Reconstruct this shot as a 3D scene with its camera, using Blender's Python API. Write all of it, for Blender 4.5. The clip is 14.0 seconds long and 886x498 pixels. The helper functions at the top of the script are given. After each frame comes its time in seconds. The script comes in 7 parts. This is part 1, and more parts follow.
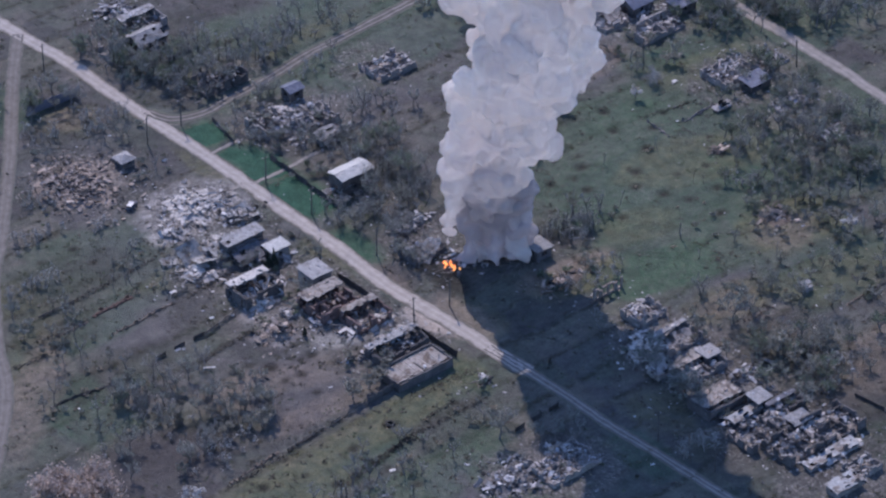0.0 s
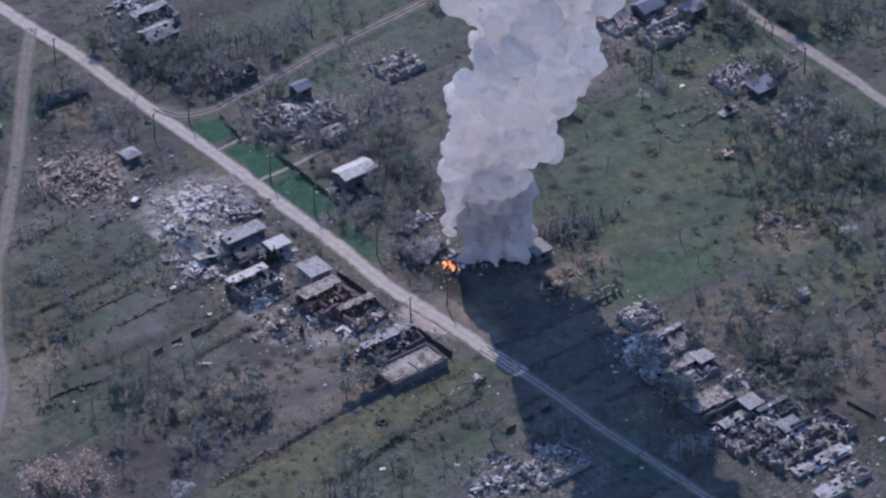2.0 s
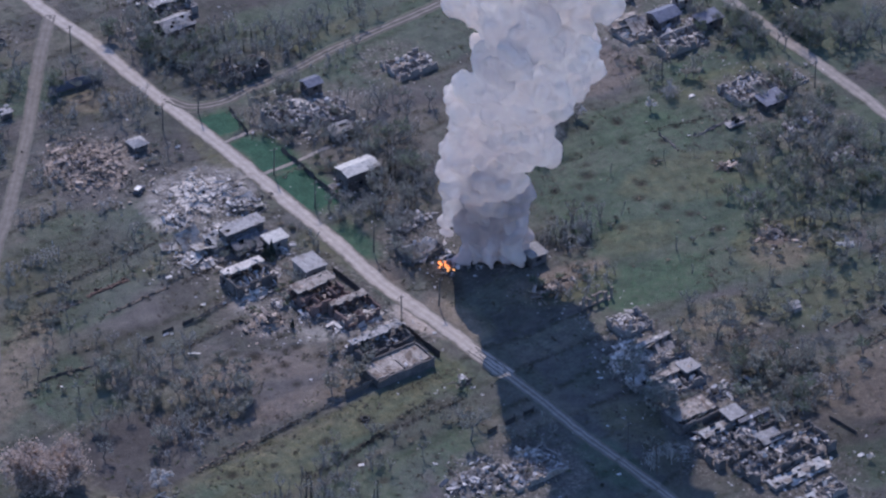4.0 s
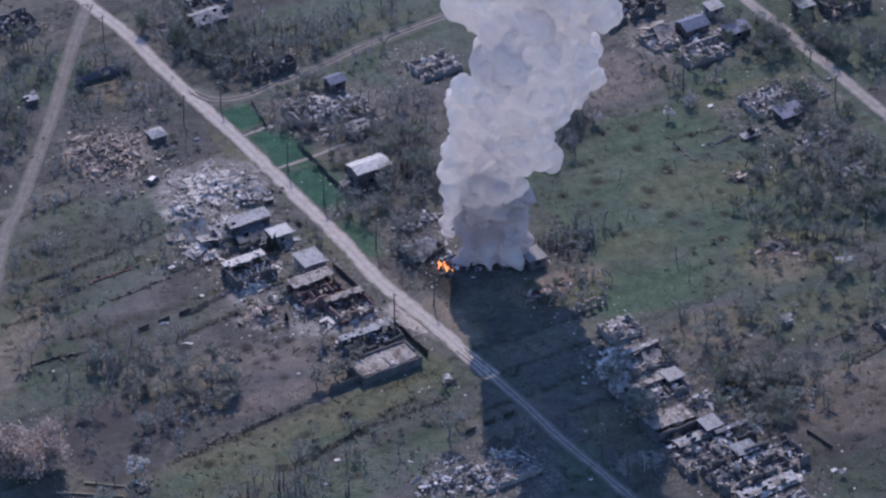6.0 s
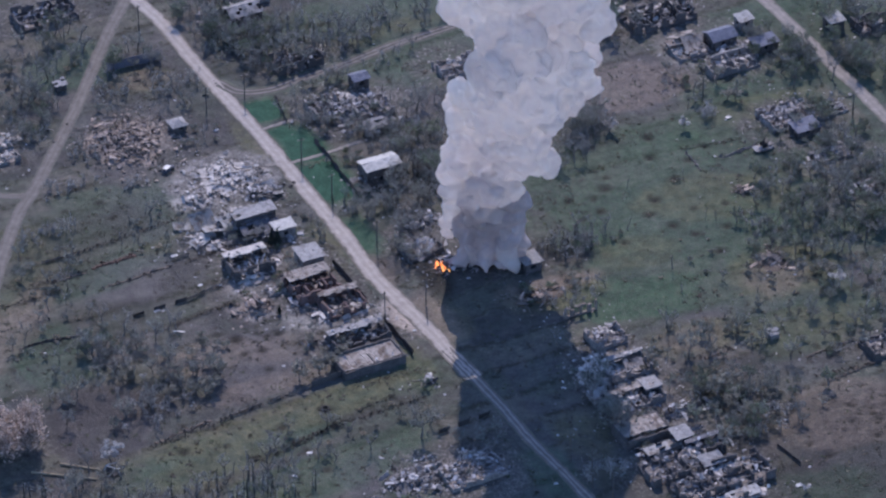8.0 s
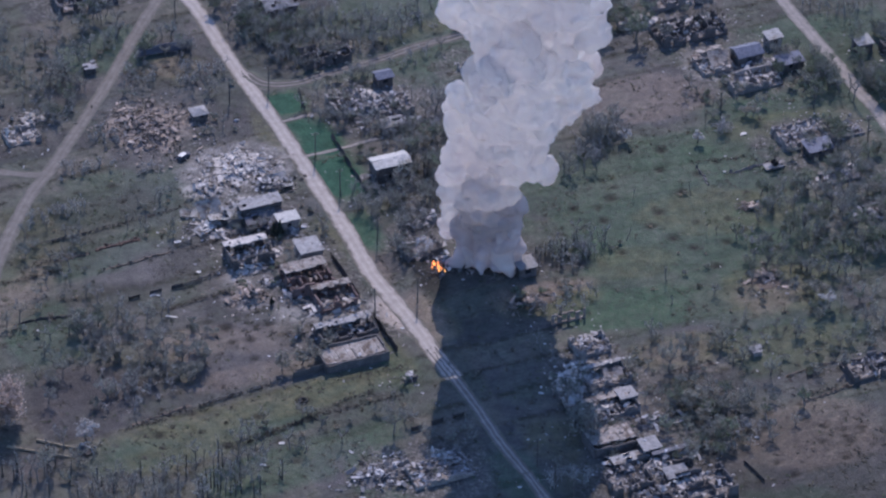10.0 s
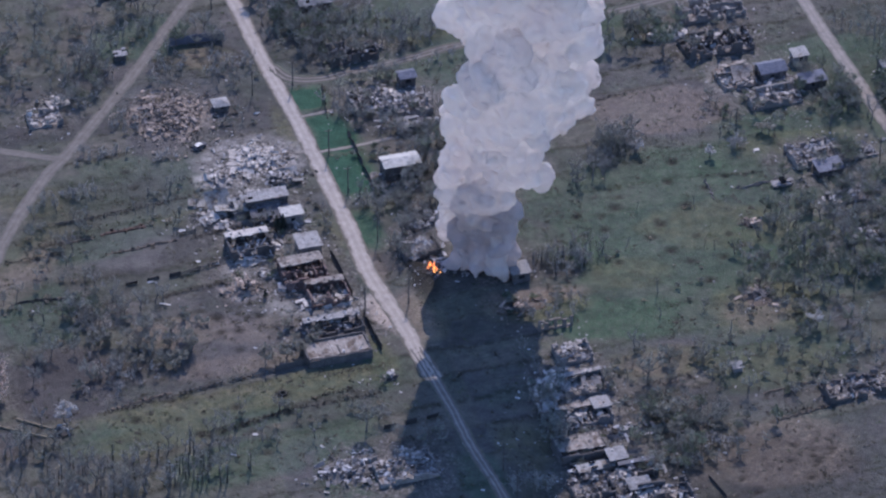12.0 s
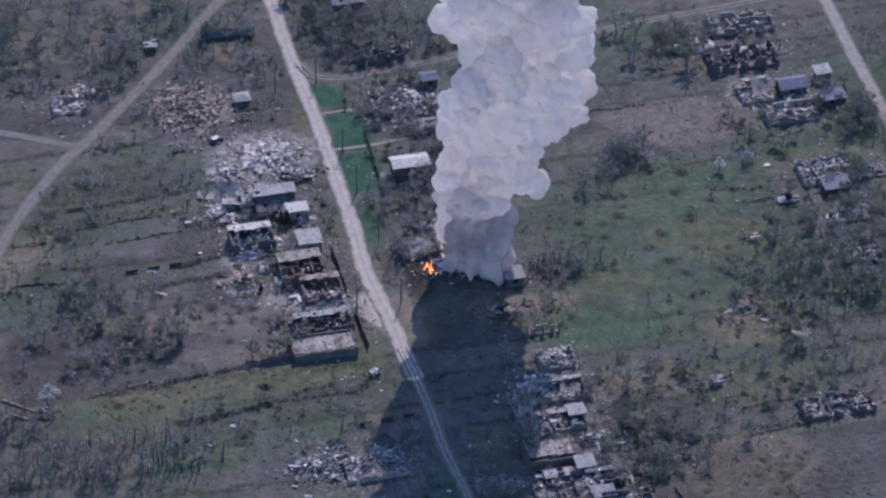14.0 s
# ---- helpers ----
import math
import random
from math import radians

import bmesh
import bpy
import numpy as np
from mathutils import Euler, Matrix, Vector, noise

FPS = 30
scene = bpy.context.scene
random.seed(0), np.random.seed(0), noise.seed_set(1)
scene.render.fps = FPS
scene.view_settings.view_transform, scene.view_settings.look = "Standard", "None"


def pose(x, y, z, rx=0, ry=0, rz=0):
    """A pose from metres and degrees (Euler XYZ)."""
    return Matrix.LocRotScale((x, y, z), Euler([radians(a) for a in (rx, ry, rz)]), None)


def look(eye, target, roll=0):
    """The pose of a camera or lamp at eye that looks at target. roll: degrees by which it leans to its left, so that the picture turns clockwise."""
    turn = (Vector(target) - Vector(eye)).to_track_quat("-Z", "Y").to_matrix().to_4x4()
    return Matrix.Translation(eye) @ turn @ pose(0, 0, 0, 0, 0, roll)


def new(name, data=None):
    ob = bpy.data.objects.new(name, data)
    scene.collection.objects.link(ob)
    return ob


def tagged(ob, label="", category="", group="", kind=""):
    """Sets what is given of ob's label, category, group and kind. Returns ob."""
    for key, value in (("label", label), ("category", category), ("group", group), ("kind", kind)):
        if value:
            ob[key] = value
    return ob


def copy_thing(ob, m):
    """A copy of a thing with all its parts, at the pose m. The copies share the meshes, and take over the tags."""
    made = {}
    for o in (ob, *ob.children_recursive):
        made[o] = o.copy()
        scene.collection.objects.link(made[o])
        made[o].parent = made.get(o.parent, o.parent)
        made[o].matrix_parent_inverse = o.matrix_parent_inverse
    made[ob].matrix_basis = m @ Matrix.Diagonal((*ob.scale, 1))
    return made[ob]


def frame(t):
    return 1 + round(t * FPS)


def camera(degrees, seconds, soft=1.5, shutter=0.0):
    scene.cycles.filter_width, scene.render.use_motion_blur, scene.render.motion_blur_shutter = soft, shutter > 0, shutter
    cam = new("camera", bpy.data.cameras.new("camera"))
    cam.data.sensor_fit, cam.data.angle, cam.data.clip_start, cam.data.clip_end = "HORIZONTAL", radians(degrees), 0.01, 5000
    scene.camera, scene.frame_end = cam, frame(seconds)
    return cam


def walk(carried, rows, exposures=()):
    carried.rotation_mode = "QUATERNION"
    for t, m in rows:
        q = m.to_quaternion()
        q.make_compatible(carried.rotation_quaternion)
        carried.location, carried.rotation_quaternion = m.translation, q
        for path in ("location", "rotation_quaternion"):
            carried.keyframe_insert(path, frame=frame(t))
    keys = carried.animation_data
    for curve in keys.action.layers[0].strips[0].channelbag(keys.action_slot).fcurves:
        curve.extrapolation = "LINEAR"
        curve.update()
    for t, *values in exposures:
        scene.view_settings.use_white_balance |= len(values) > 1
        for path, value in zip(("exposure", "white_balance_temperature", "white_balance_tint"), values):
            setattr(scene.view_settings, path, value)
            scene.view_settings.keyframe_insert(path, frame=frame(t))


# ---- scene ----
cam = camera(13.002, 14.0, soft=2.4)
PATH = [
    (0, (76.26, -675.83, 470.91), (-3.486, 6.376, 0.000), -0.54),
    (0.5, (80.32, -676.24, 471.79), (-3.562, 6.339, 0.000), -0.78),
    (1, (85.07, -676.25, 472.48), (-3.577, 6.196, 0.000), -0.70),
    (1.5, (89.36, -676.10, 472.73), (-3.618, 6.422, 0.000), -0.56),
    (2, (93.93, -675.97, 473.40), (-3.564, 6.532, 0.000), -0.36),
    (2.5, (98.82, -675.96, 473.48), (-3.458, 6.379, 0.000), 0.02),
    (3, (103.50, -675.92, 473.63), (-3.505, 6.557, 0.000), 0.39),
    (5.5, (158.87, -671.41, 481.53), (-3.293, 6.608, 0.000), 0.20),
    (6, (172.67, -669.53, 483.16), (-3.293, 6.708, 0.000), 0.26),
    (6.5, (188.27, -667.93, 485.37), (-3.311, 6.896, -0.000), 0.50),
    (7, (202.56, -665.27, 487.65), (-3.299, 6.764, 0.000), 0.34),
    (7.5, (217.17, -662.00, 490.03), (-3.230, 6.731, 0.000), 0.23),
    (8, (231.55, -658.58, 492.18), (-3.274, 6.703, 0.000), -0.15),
    (10.5, (300.01, -639.35, 501.49), (-3.179, 7.024, 0.000), 0.17),
    (11, (314.36, -633.74, 503.94), (-3.314, 7.361, -0.000), -0.22),
    (11.5, (328.74, -628.01, 506.23), (-3.034, 7.286, 0.000), 0.03),
    (12, (341.66, -622.64, 507.70), (-3.124, 7.501, 0.000), 0.37),
    (12.5, (354.39, -616.98, 509.58), (-3.098, 7.384, 0.000), -0.02),
    (13, (367.62, -610.73, 511.44), (-3.147, 7.660, 0.000), -0.29),
    (13.5, (381.64, -603.66, 513.31), (-3.233, 7.824, 0.000), -0.11),
    (14, (395.68, -597.18, 514.97), (-3.379, 8.178, 0.000), 0.04),
]
EXPOSURES = [(0.0, 0.2, 5530, 22), (14.0, 0.2, 5530, 22)]
walk(cam, [(t, look(eye, target, roll)) for t, eye, target, roll in PATH], EXPOSURES)
# ---- light ----
SUN = Vector((-0.38, 0.925, 0.95)).normalized()
world = bpy.data.worlds.new("sky")
scene.world = world
world.use_nodes = True
wn = world.node_tree.nodes
sky = wn.new("ShaderNodeTexSky")
sky.sky_type = 'NISHITA'
sky.sun_disc = False
sky.ozone_density = 5.0
sky.dust_density = 0.4
sky.sun_elevation = math.asin(SUN.z)
sky.sun_rotation = math.atan2(SUN.x, SUN.y)
wn["Background"].inputs["Strength"].default_value = 0.15
world.node_tree.links.new(sky.outputs["Color"], wn["Background"].inputs["Color"])
sun = new("sun", bpy.data.lights.new("sun", "SUN"))
sun.data.energy = 3.05
sun.data.angle = radians(0.6)
sun.data.color = (1.0, 0.86, 0.69)
sun.matrix_world = look(SUN * 300, (0, 0, 0))


# ---- materials ----
def nodes_of(name):
    m = bpy.data.materials.new(name)
    m.use_nodes = True
    nt = m.node_tree
    return m, nt, nt.nodes["Principled BSDF"]


def noise_node(nt, scale, detail=6.0, rough=0.6, coords="Object", stretch=None):
    tc = nt.nodes.new("ShaderNodeTexCoord")
    n = nt.nodes.new("ShaderNodeTexNoise")
    n.inputs["Scale"].default_value = scale
    n.inputs["Detail"].default_value = detail
    n.inputs["Roughness"].default_value = rough
    if stretch:
        mp = nt.nodes.new("ShaderNodeMapping")
        mp.inputs["Scale"].default_value = stretch
        nt.links.new(tc.outputs[coords], mp.inputs["Vector"])
        nt.links.new(mp.outputs["Vector"], n.inputs["Vector"])
    else:
        nt.links.new(tc.outputs[coords], n.inputs["Vector"])
    return n.outputs["Fac"]


def ramp(nt, fac, stops):
    r = nt.nodes.new("ShaderNodeValToRGB")
    while len(r.color_ramp.elements) < len(stops):
        r.color_ramp.elements.new(0.5)
    for e, (p, c) in zip(r.color_ramp.elements, stops):
        e.position = p
        e.color = (*c, 1) if len(c) == 3 else c
    nt.links.new(fac, r.inputs["Fac"])
    return r.outputs["Color"]


def blend(nt, fac, a, b, how="MIX"):
    m = nt.nodes.new("ShaderNodeMix")
    m.data_type = "RGBA"
    m.blend_type = how
    if isinstance(fac, (int, float)):
        m.inputs["Factor"].default_value = fac
    else:
        nt.links.new(fac, m.inputs["Factor"])
    for value, slot in ((a, "A"), (b, "B")):
        socket = [s for s in m.inputs if s.name == slot and s.type == "RGBA"][0]
        if isinstance(value, tuple):
            socket.default_value = (*value, 1)
        else:
            nt.links.new(value, socket)
    return [s for s in m.outputs if s.type == "RGBA"][0]


def math_node(nt, op, a, b=None, clamp=False):
    m = nt.nodes.new("ShaderNodeMath")
    m.operation = op
    m.use_clamp = clamp
    for value, socket in ((a, m.inputs[0]), (b, m.inputs[1])):
        if value is None:
            continue
        if isinstance(value, (int, float)):
            socket.default_value = value
        else:
            nt.links.new(value, socket)
    return m.outputs[0]


def bump(nt, bsdf, fac, strength, distance):
    b = nt.nodes.new("ShaderNodeBump")
    b.inputs["Strength"].default_value = strength
    b.inputs["Distance"].default_value = distance
    nt.links.new(fac, b.inputs["Height"])
    nt.links.new(b.outputs["Normal"], bsdf.inputs["Normal"])


def simple(name, dark, light, scale=2.0, rough=0.85, island=0.0, objrand=0.0, metal=0.0, fine=8.0, bumps=0.4, dist=0.05, stain=(0.5, 0.5, 0.5), stain_at=0.62):
    """A two-scale mottled surface; island / objrand: how far pieces or things vary in brightness."""
    m, nt, b = nodes_of(name)
    col = ramp(nt, noise_node(nt, scale), [(0.3, dark), (0.7, light)])
    spots = ramp(nt, noise_node(nt, scale * fine, 4), [(0.35, (0.62, 0.62, 0.62)), (0.62, (1.12, 1.12, 1.12))])
    col = blend(nt, 1.0, col, spots, "MULTIPLY")
    patches = ramp(nt, noise_node(nt, scale * 0.45, 5, 0.7), [(stain_at - 0.06, (1, 1, 1)), (stain_at + 0.05, stain)])
    col = blend(nt, 1.0, col, patches, "MULTIPLY")
    for amount, source, out in ((island, "ShaderNodeNewGeometry", "Random Per Island"), (objrand, "ShaderNodeObjectInfo", "Random")):
        if amount:
            n = nt.nodes.new(source)
            lo, hi = 1 - amount, 1 + amount * 0.7
            v = ramp(nt, n.outputs[out], [(0.0, (lo, lo, lo)), (1.0, (hi, hi, hi))])
            col = blend(nt, 1.0, col, v, "MULTIPLY")
    nt.links.new(col, b.inputs["Base Color"])
    b.inputs["Roughness"].default_value = rough
    b.inputs["Metallic"].default_value = metal
    if bumps:
        bump(nt, b, noise_node(nt, scale * fine * 0.7, 4), bumps, dist)
    return m


def leafy(m, amount=0.45):
    """Thin leaves and buds: part of the light goes through them."""
    nt = m.node_tree
    b = nt.nodes["Principled BSDF"]
    t = nt.nodes.new("ShaderNodeBsdfTranslucent")
    nt.links.new(b.inputs["Base Color"].links[0].from_socket, t.inputs["Color"])
    mix = nt.nodes.new("ShaderNodeMixShader")
    mix.inputs[0].default_value = amount
    nt.links.new(b.outputs[0], mix.inputs[1])
    nt.links.new(t.outputs[0], mix.inputs[2])
    nt.links.new(mix.outputs[0], nt.nodes["Material Output"].inputs["Surface"])
    return m


PLASTER = simple("weathered_plaster", (0.19, 0.17, 0.155), (0.40, 0.37, 0.34), 0.6, 0.9, objrand=0.2)
BRICK = simple("bare_brick", (0.13, 0.085, 0.075), (0.27, 0.19, 0.165), 0.9, 0.9, objrand=0.2, fine=12)
# Soot of burnt walls; on other walls the shade is put into this colour.
SOOT_SHADE = simple("sooty_shaded_masonry", (0.075, 0.068, 0.066), (0.18, 0.166, 0.158), 0.5, 0.95, objrand=0.2)
SLATE_DARK = simple("dark_slate", (0.09, 0.09, 0.10), (0.18, 0.18, 0.20), 0.6, 0.8, objrand=0.15)
SLATE = simple("asbestos_roofing", (0.25, 0.24, 0.235), (0.42, 0.40, 0.38), 0.9, 0.85, objrand=0.2, dist=0.03, stain=(0.5, 0.47, 0.45), stain_at=0.57, fine=5.0)
ZINC = simple("bleached_metal_sheet", (0.31, 0.305, 0.29), (0.52, 0.505, 0.48), 0.9, 0.75, metal=0.0, objrand=0.25, stain=(0.45, 0.38, 0.33), stain_at=0.54)
WHITE_METAL = simple("whitewashed_metal_sheet", (0.42, 0.405, 0.375), (0.62, 0.595, 0.55), 0.7, 0.7, stain=(0.62, 0.58, 0.54), stain_at=0.6)
STEEL = simple("bluish_metal_roofing", (0.12, 0.13, 0.175), (0.20, 0.215, 0.27), 0.5, 0.8)
CONCRETE = simple("broken_concrete", (0.24, 0.21, 0.185), (0.50, 0.45, 0.40), 1.0, 0.9, objrand=0.15, stain=(0.42, 0.36, 0.32), stain_at=0.56, fine=5.0)
PLASTER_DUST = simple("plaster_dust", (0.44, 0.40, 0.355), (0.80, 0.735, 0.66), 0.5, 0.95, fine=7.0)
GREY_DUST = simple("grey_dust", (0.10, 0.095, 0.09), (0.26, 0.245, 0.23), 0.5, 0.95, fine=7.0)
BROWN_DUST = simple("brown_dust", (0.16, 0.13, 0.105), (0.40, 0.335, 0.28), 0.5, 0.95, fine=7.0)
RUBBLE = simple("pale_rubble", (0.44, 0.395, 0.35), (0.80, 0.735, 0.66), 0.8, 0.95, island=0.45)
BROWN_RUBBLE = simple("brown_rubble", (0.22, 0.165, 0.125), (0.56, 0.465, 0.385), 0.8, 0.95, island=0.75)
GREY_RUBBLE = simple("grey_rubble", (0.24, 0.23, 0.225), (0.62, 0.59, 0.57), 0.8, 0.95, island=0.75)
TIMBER = simple("grey_timber", (0.13, 0.11, 0.09), (0.30, 0.27, 0.24), 1.5, 0.9, island=0.4, objrand=0.2)
CHARRED = simple("charred_timber", (0.03, 0.028, 0.026), (0.10, 0.09, 0.085), 1.0, 0.9, island=0.4)
RUST = simple("rusted_iron", (0.075, 0.045, 0.035), (0.16, 0.10, 0.075), 1.2, 0.8, metal=0.2)
BARK = simple("bark", (0.14, 0.132, 0.12), (0.29, 0.27, 0.245), 2.0, 0.95, objrand=0.25)
TWIG = simple("twigs", (0.27, 0.255, 0.235), (0.45, 0.425, 0.395), 1.0, 0.95, island=0.3, objrand=0.25, bumps=0)
BUD = simple("grey_green_buds", (0.22, 0.235, 0.195), (0.38, 0.40, 0.335), 0.4, 0.8, island=0.4, objrand=0.3, bumps=0)
LEAF = simple("spring_leaves", (0.12, 0.16, 0.10), (0.25, 0.295, 0.20), 0.4, 0.75, island=0.4, objrand=0.3, bumps=0)
WEED = simple("dull_weeds", (0.085, 0.08, 0.06), (0.17, 0.16, 0.12), 0.4, 0.95, island=0.4, bumps=0)
GREEN_WEED = simple("green_weeds", (0.065, 0.085, 0.045), (0.13, 0.155, 0.085), 0.4, 0.95, island=0.4, bumps=0)
DEAD_WEED = simple("dead_weeds", (0.05, 0.042, 0.034), (0.11, 0.09, 0.072), 0.4, 0.95, island=0.4, bumps=0)
NEEDLE = simple("spruce_needles", (0.02, 0.03, 0.02), (0.05, 0.065, 0.045), 0.5, 0.8, island=0.3, bumps=0)
BLOSSOM = simple("white_blossom", (0.55, 0.53, 0.50), (0.82, 0.80, 0.77), 0.5, 0.8, island=0.25, objrand=0.1, bumps=0, stain=(0.75, 0.78, 0.7))
PINK_BLOSSOM = simple("pinkish_blossom", (0.42, 0.325, 0.27), (0.80, 0.68, 0.585), 1.2, 0.8, island=0.6, bumps=0)
DULL_BLOSSOM = simple("faded_blossom", (0.27, 0.26, 0.21), (0.48, 0.46, 0.38), 0.5, 0.8, island=0.35, objrand=0.2, bumps=0)
WHITE = simple("white_paint", (0.48, 0.475, 0.46), (0.68, 0.67, 0.65), 1.2, 0.5, bumps=0.1)
RUBBER = simple("black_rubber", (0.018, 0.018, 0.018), (0.04, 0.04, 0.04), 3.0, 0.8)
PANE = simple("dark_window_glass", (0.02, 0.022, 0.026), (0.04, 0.042, 0.05), 1.0, 0.15, bumps=0)
POLE_GREY = simple("aged_pole", (0.07, 0.065, 0.06), (0.15, 0.14, 0.13), 1.0, 0.9)
SOIL_PILE = simple("dug_earth", (0.12, 0.095, 0.07), (0.24, 0.19, 0.145), 0.7, 0.95)
DRY = simple("dry_reed", (0.26, 0.21, 0.13), (0.46, 0.39, 0.27), 1.0, 0.9, island=0.4)
for green in (BUD, LEAF, WEED, GREEN_WEED, BLOSSOM, PINK_BLOSSOM, DULL_BLOSSOM):
    leafy(green)


# ---- small builders ----
class Shape:
    """Collects vertices and faces for one mesh."""

    def __init__(self):
        self.v, self.f = [], []

    def box(self, x, y, z, sx, sy, sz, turn=None, shrink=0.0, jag=0.0, rnd=None):
        """A box centred at x, y with its foot at z; turn: a 3x3 rotation about its middle."""
        n = len(self.v)
        for k in (0, 1):
            s = 1 - shrink * k
            for a, b in ((-1, -1), (1, -1), (1, 1), (-1, 1)):
                p = Vector((a * sx / 2 * s, b * sy / 2 * s, (k - 0.5) * sz))
                if jag and rnd:
                    p += Vector((rnd.uniform(-jag, jag), rnd.uniform(-jag, jag), rnd.uniform(-jag, jag)))
                if turn is not None:
                    p = turn @ p
                self.v.append((p.x + x, p.y + y, p.z + z + sz / 2))
        for q in ((3, 2, 1, 0), (4, 5, 6, 7), (0, 1, 5, 4), (1, 2, 6, 5), (2, 3, 7, 6), (3, 0, 4, 7)):
            self.f.append([n + i for i in q])
        return self

    def tube(self, a, b, ra, rb, sides=5, caps=True):
        """A tapered stick from a to b."""
        a, b = Vector(a), Vector(b)
        d = (b - a).normalized()
        p = d.orthogonal().normalized()
        q = d.cross(p)
        n = len(self.v)
        for c, r in ((a, ra), (b, rb)):
            for i in range(sides):
                t = 2 * math.pi * i / sides
                self.v.append(tuple(c + p * (r * math.cos(t)) + q * (r * math.sin(t))))
        for i in range(sides):
            j = (i + 1) % sides
            self.f.append([n + i, n + j, n + sides + j, n + sides + i])
        if caps:
            self.f.append([n + sides + i for i in range(sides)])
            self.f.append([n + i for i in reversed(range(sides))])
        return self

    def flake(self, p, size, rnd, flat=0.0):
        """One small bent leaf clump: two triangles at random angles."""
        n = len(self.v)
        lean = 3.14 if not flat else 1.4 * (1 - flat)
        e = Euler((rnd.uniform(-lean, lean), rnd.uniform(-lean, lean), rnd.uniform(0, 6.28))).to_matrix()
        for a, b, c in ((-0.5, -0.4, 0.1), (0.5, -0.4, 0), (0.5, 0.4, -0.12), (-0.5, 0.4, 0)):
            q = e @ Vector((a * size, b * size, c * size))
            self.v.append((p[0] + q.x, p[1] + q.y, p[2] + q.z))
        self.f.append([n, n + 1, n + 2])
        self.f.append([n, n + 2, n + 3])

    def poly(self, pts):
        n = len(self.v)
        self.v += [tuple(p) for p in pts]
        self.f.append(list(range(n, n + len(pts))))

    def slab(self, pts, thick):
        """A flat or folded plate: the outline pts, extruded down by thick."""
        n, k = len(self.v), len(pts)
        self.v += [tuple(p) for p in pts] + [(p[0], p[1], p[2] - thick) for p in pts]
        self.f.append([n + i for i in range(k)])
        self.f.append([n + k + i for i in reversed(range(k))])
        for i in range(k):
            j = (i + 1) % k
            self.f.append([n + j, n + i, n + k + i, n + k + j])

    def mesh(self, name, material, smooth=False, weld=False):
        me = bpy.data.meshes.new(name)
        me.from_pydata(self.v, [], self.f)
        if weld:
            bm = bmesh.new()
            bm.from_mesh(me)
            bmesh.ops.remove_doubles(bm, verts=bm.verts, dist=0.002)
            bm.to_mesh(me)
            bm.free()
        me.materials.append(material)
        if smooth:
            me.shade_smooth()
        me.update()
        return me


def part(name, shape, material, parent, label="", smooth=False, weld=False):
    ob = new(name, shape.mesh(name, material, smooth, weld))
    ob.parent = parent
    if label:
        ob["label"] = label
    return ob


def thing(name, x, y, rot=0.0, z=0.0, **tags):
    """An Empty at the base of a thing, turned by rot degrees."""
    ob = new(name)
    ob.empty_display_size = 0.5
    ob.matrix_basis = pose(x, y, z, 0, 0, rot)
    return tagged(ob, **tags)


def tilt(rx, ry, rz):
    return Euler((rx, ry, rz)).to_matrix()


ROAD = -43.4  # the bearing of the village street
GREEN, OLIVE, DIRT, PALE, DARK, YARD, TILTH, BARE = [], [], [], [], [], [], [], []  # soft patches of the ground: x, y, half length, half width, bearing, weight
CRATERS = []

# ---- the ground and its tracks ----
def street(pts, width):
    """Points on a way, thickened to a smooth line; used for the ground's height and for the track itself."""
    out = []
    p = [Vector(q) for q in pts]
    p = [p[0] * 2 - p[1]] + p + [p[-1] * 2 - p[-2]]
    for i in range(1, len(p) - 2):
        for k in range(8):
            t = k / 8
            out.append(0.5 * ((2 * p[i]) + (p[i + 1] - p[i - 1]) * t + (2 * p[i - 1] - 5 * p[i] + 4 * p[i + 1] - p[i + 2]) * t * t
                              + (3 * p[i] - p[i - 1] - 3 * p[i + 1] + p[i + 2]) * t ** 3))
    out.append(p[-2])
    return out, width


MAIN = street([(-215, 180), (-160, 128.5), (-114.3, 86.8), (-99.9, 75.2), (-88.0, 63.7), (-73.1, 49.5), (-60.2, 37.9), (-49.4, 27.5), (-37.9, 16.2), (-25.4, 3.9), (-14.5, -7.6), (-6.3, -14.4), (3.5, -22.3), (9.7, -28.2), (14.3, -32.2), (18.8, -36.0)], 3.7)
LOWER = street([(9.7, -28.2), (14.3, -32.2), (18.8, -36.0), (27.6, -43.8), (36.6, -52.4), (44.9, -59.2), (52.0, -65.3), (110, -117), (190, -190)], 2.7)
SIDE = street([(-76.8, 53.0), (-75.6, 53.9), (-70.2, 51.7), (-63.6, 54.7), (-58.4, 62.0), (-51.1, 71.0), (-42.3, 83.8), (-34.8, 92.6), (-12, 122), (20, 165), (50, 210)], 3.3)
WEST = street([(-80, -130), (-85, -62), (-90.8, -40.2), (-94.1, -28.1), (-97.6, -12.3), (-98.4, -1.6), (-100.1, 10.5), (-102.7, 29.2), (-106.4, 49.7), (-109.4, 66.4), (-112.0, 84.5)], 2.9)
SPUR = street([(-135, -16), (-114.1, -8.7), (-104.9, -6.4), (-98.4, -4.2)], 2.2)
EAST = street([(-60, 232), (0, 169), (24.2, 144.4), (34.3, 134.0), (41.9, 126.4), (50.3, 117.8), (59.0, 108.7), (65.6, 102.4), (72.3, 95.2), (81.6, 85.4), (87.2, 78.9), (120, 44), (170, -9), (230, -70)], 3.2)
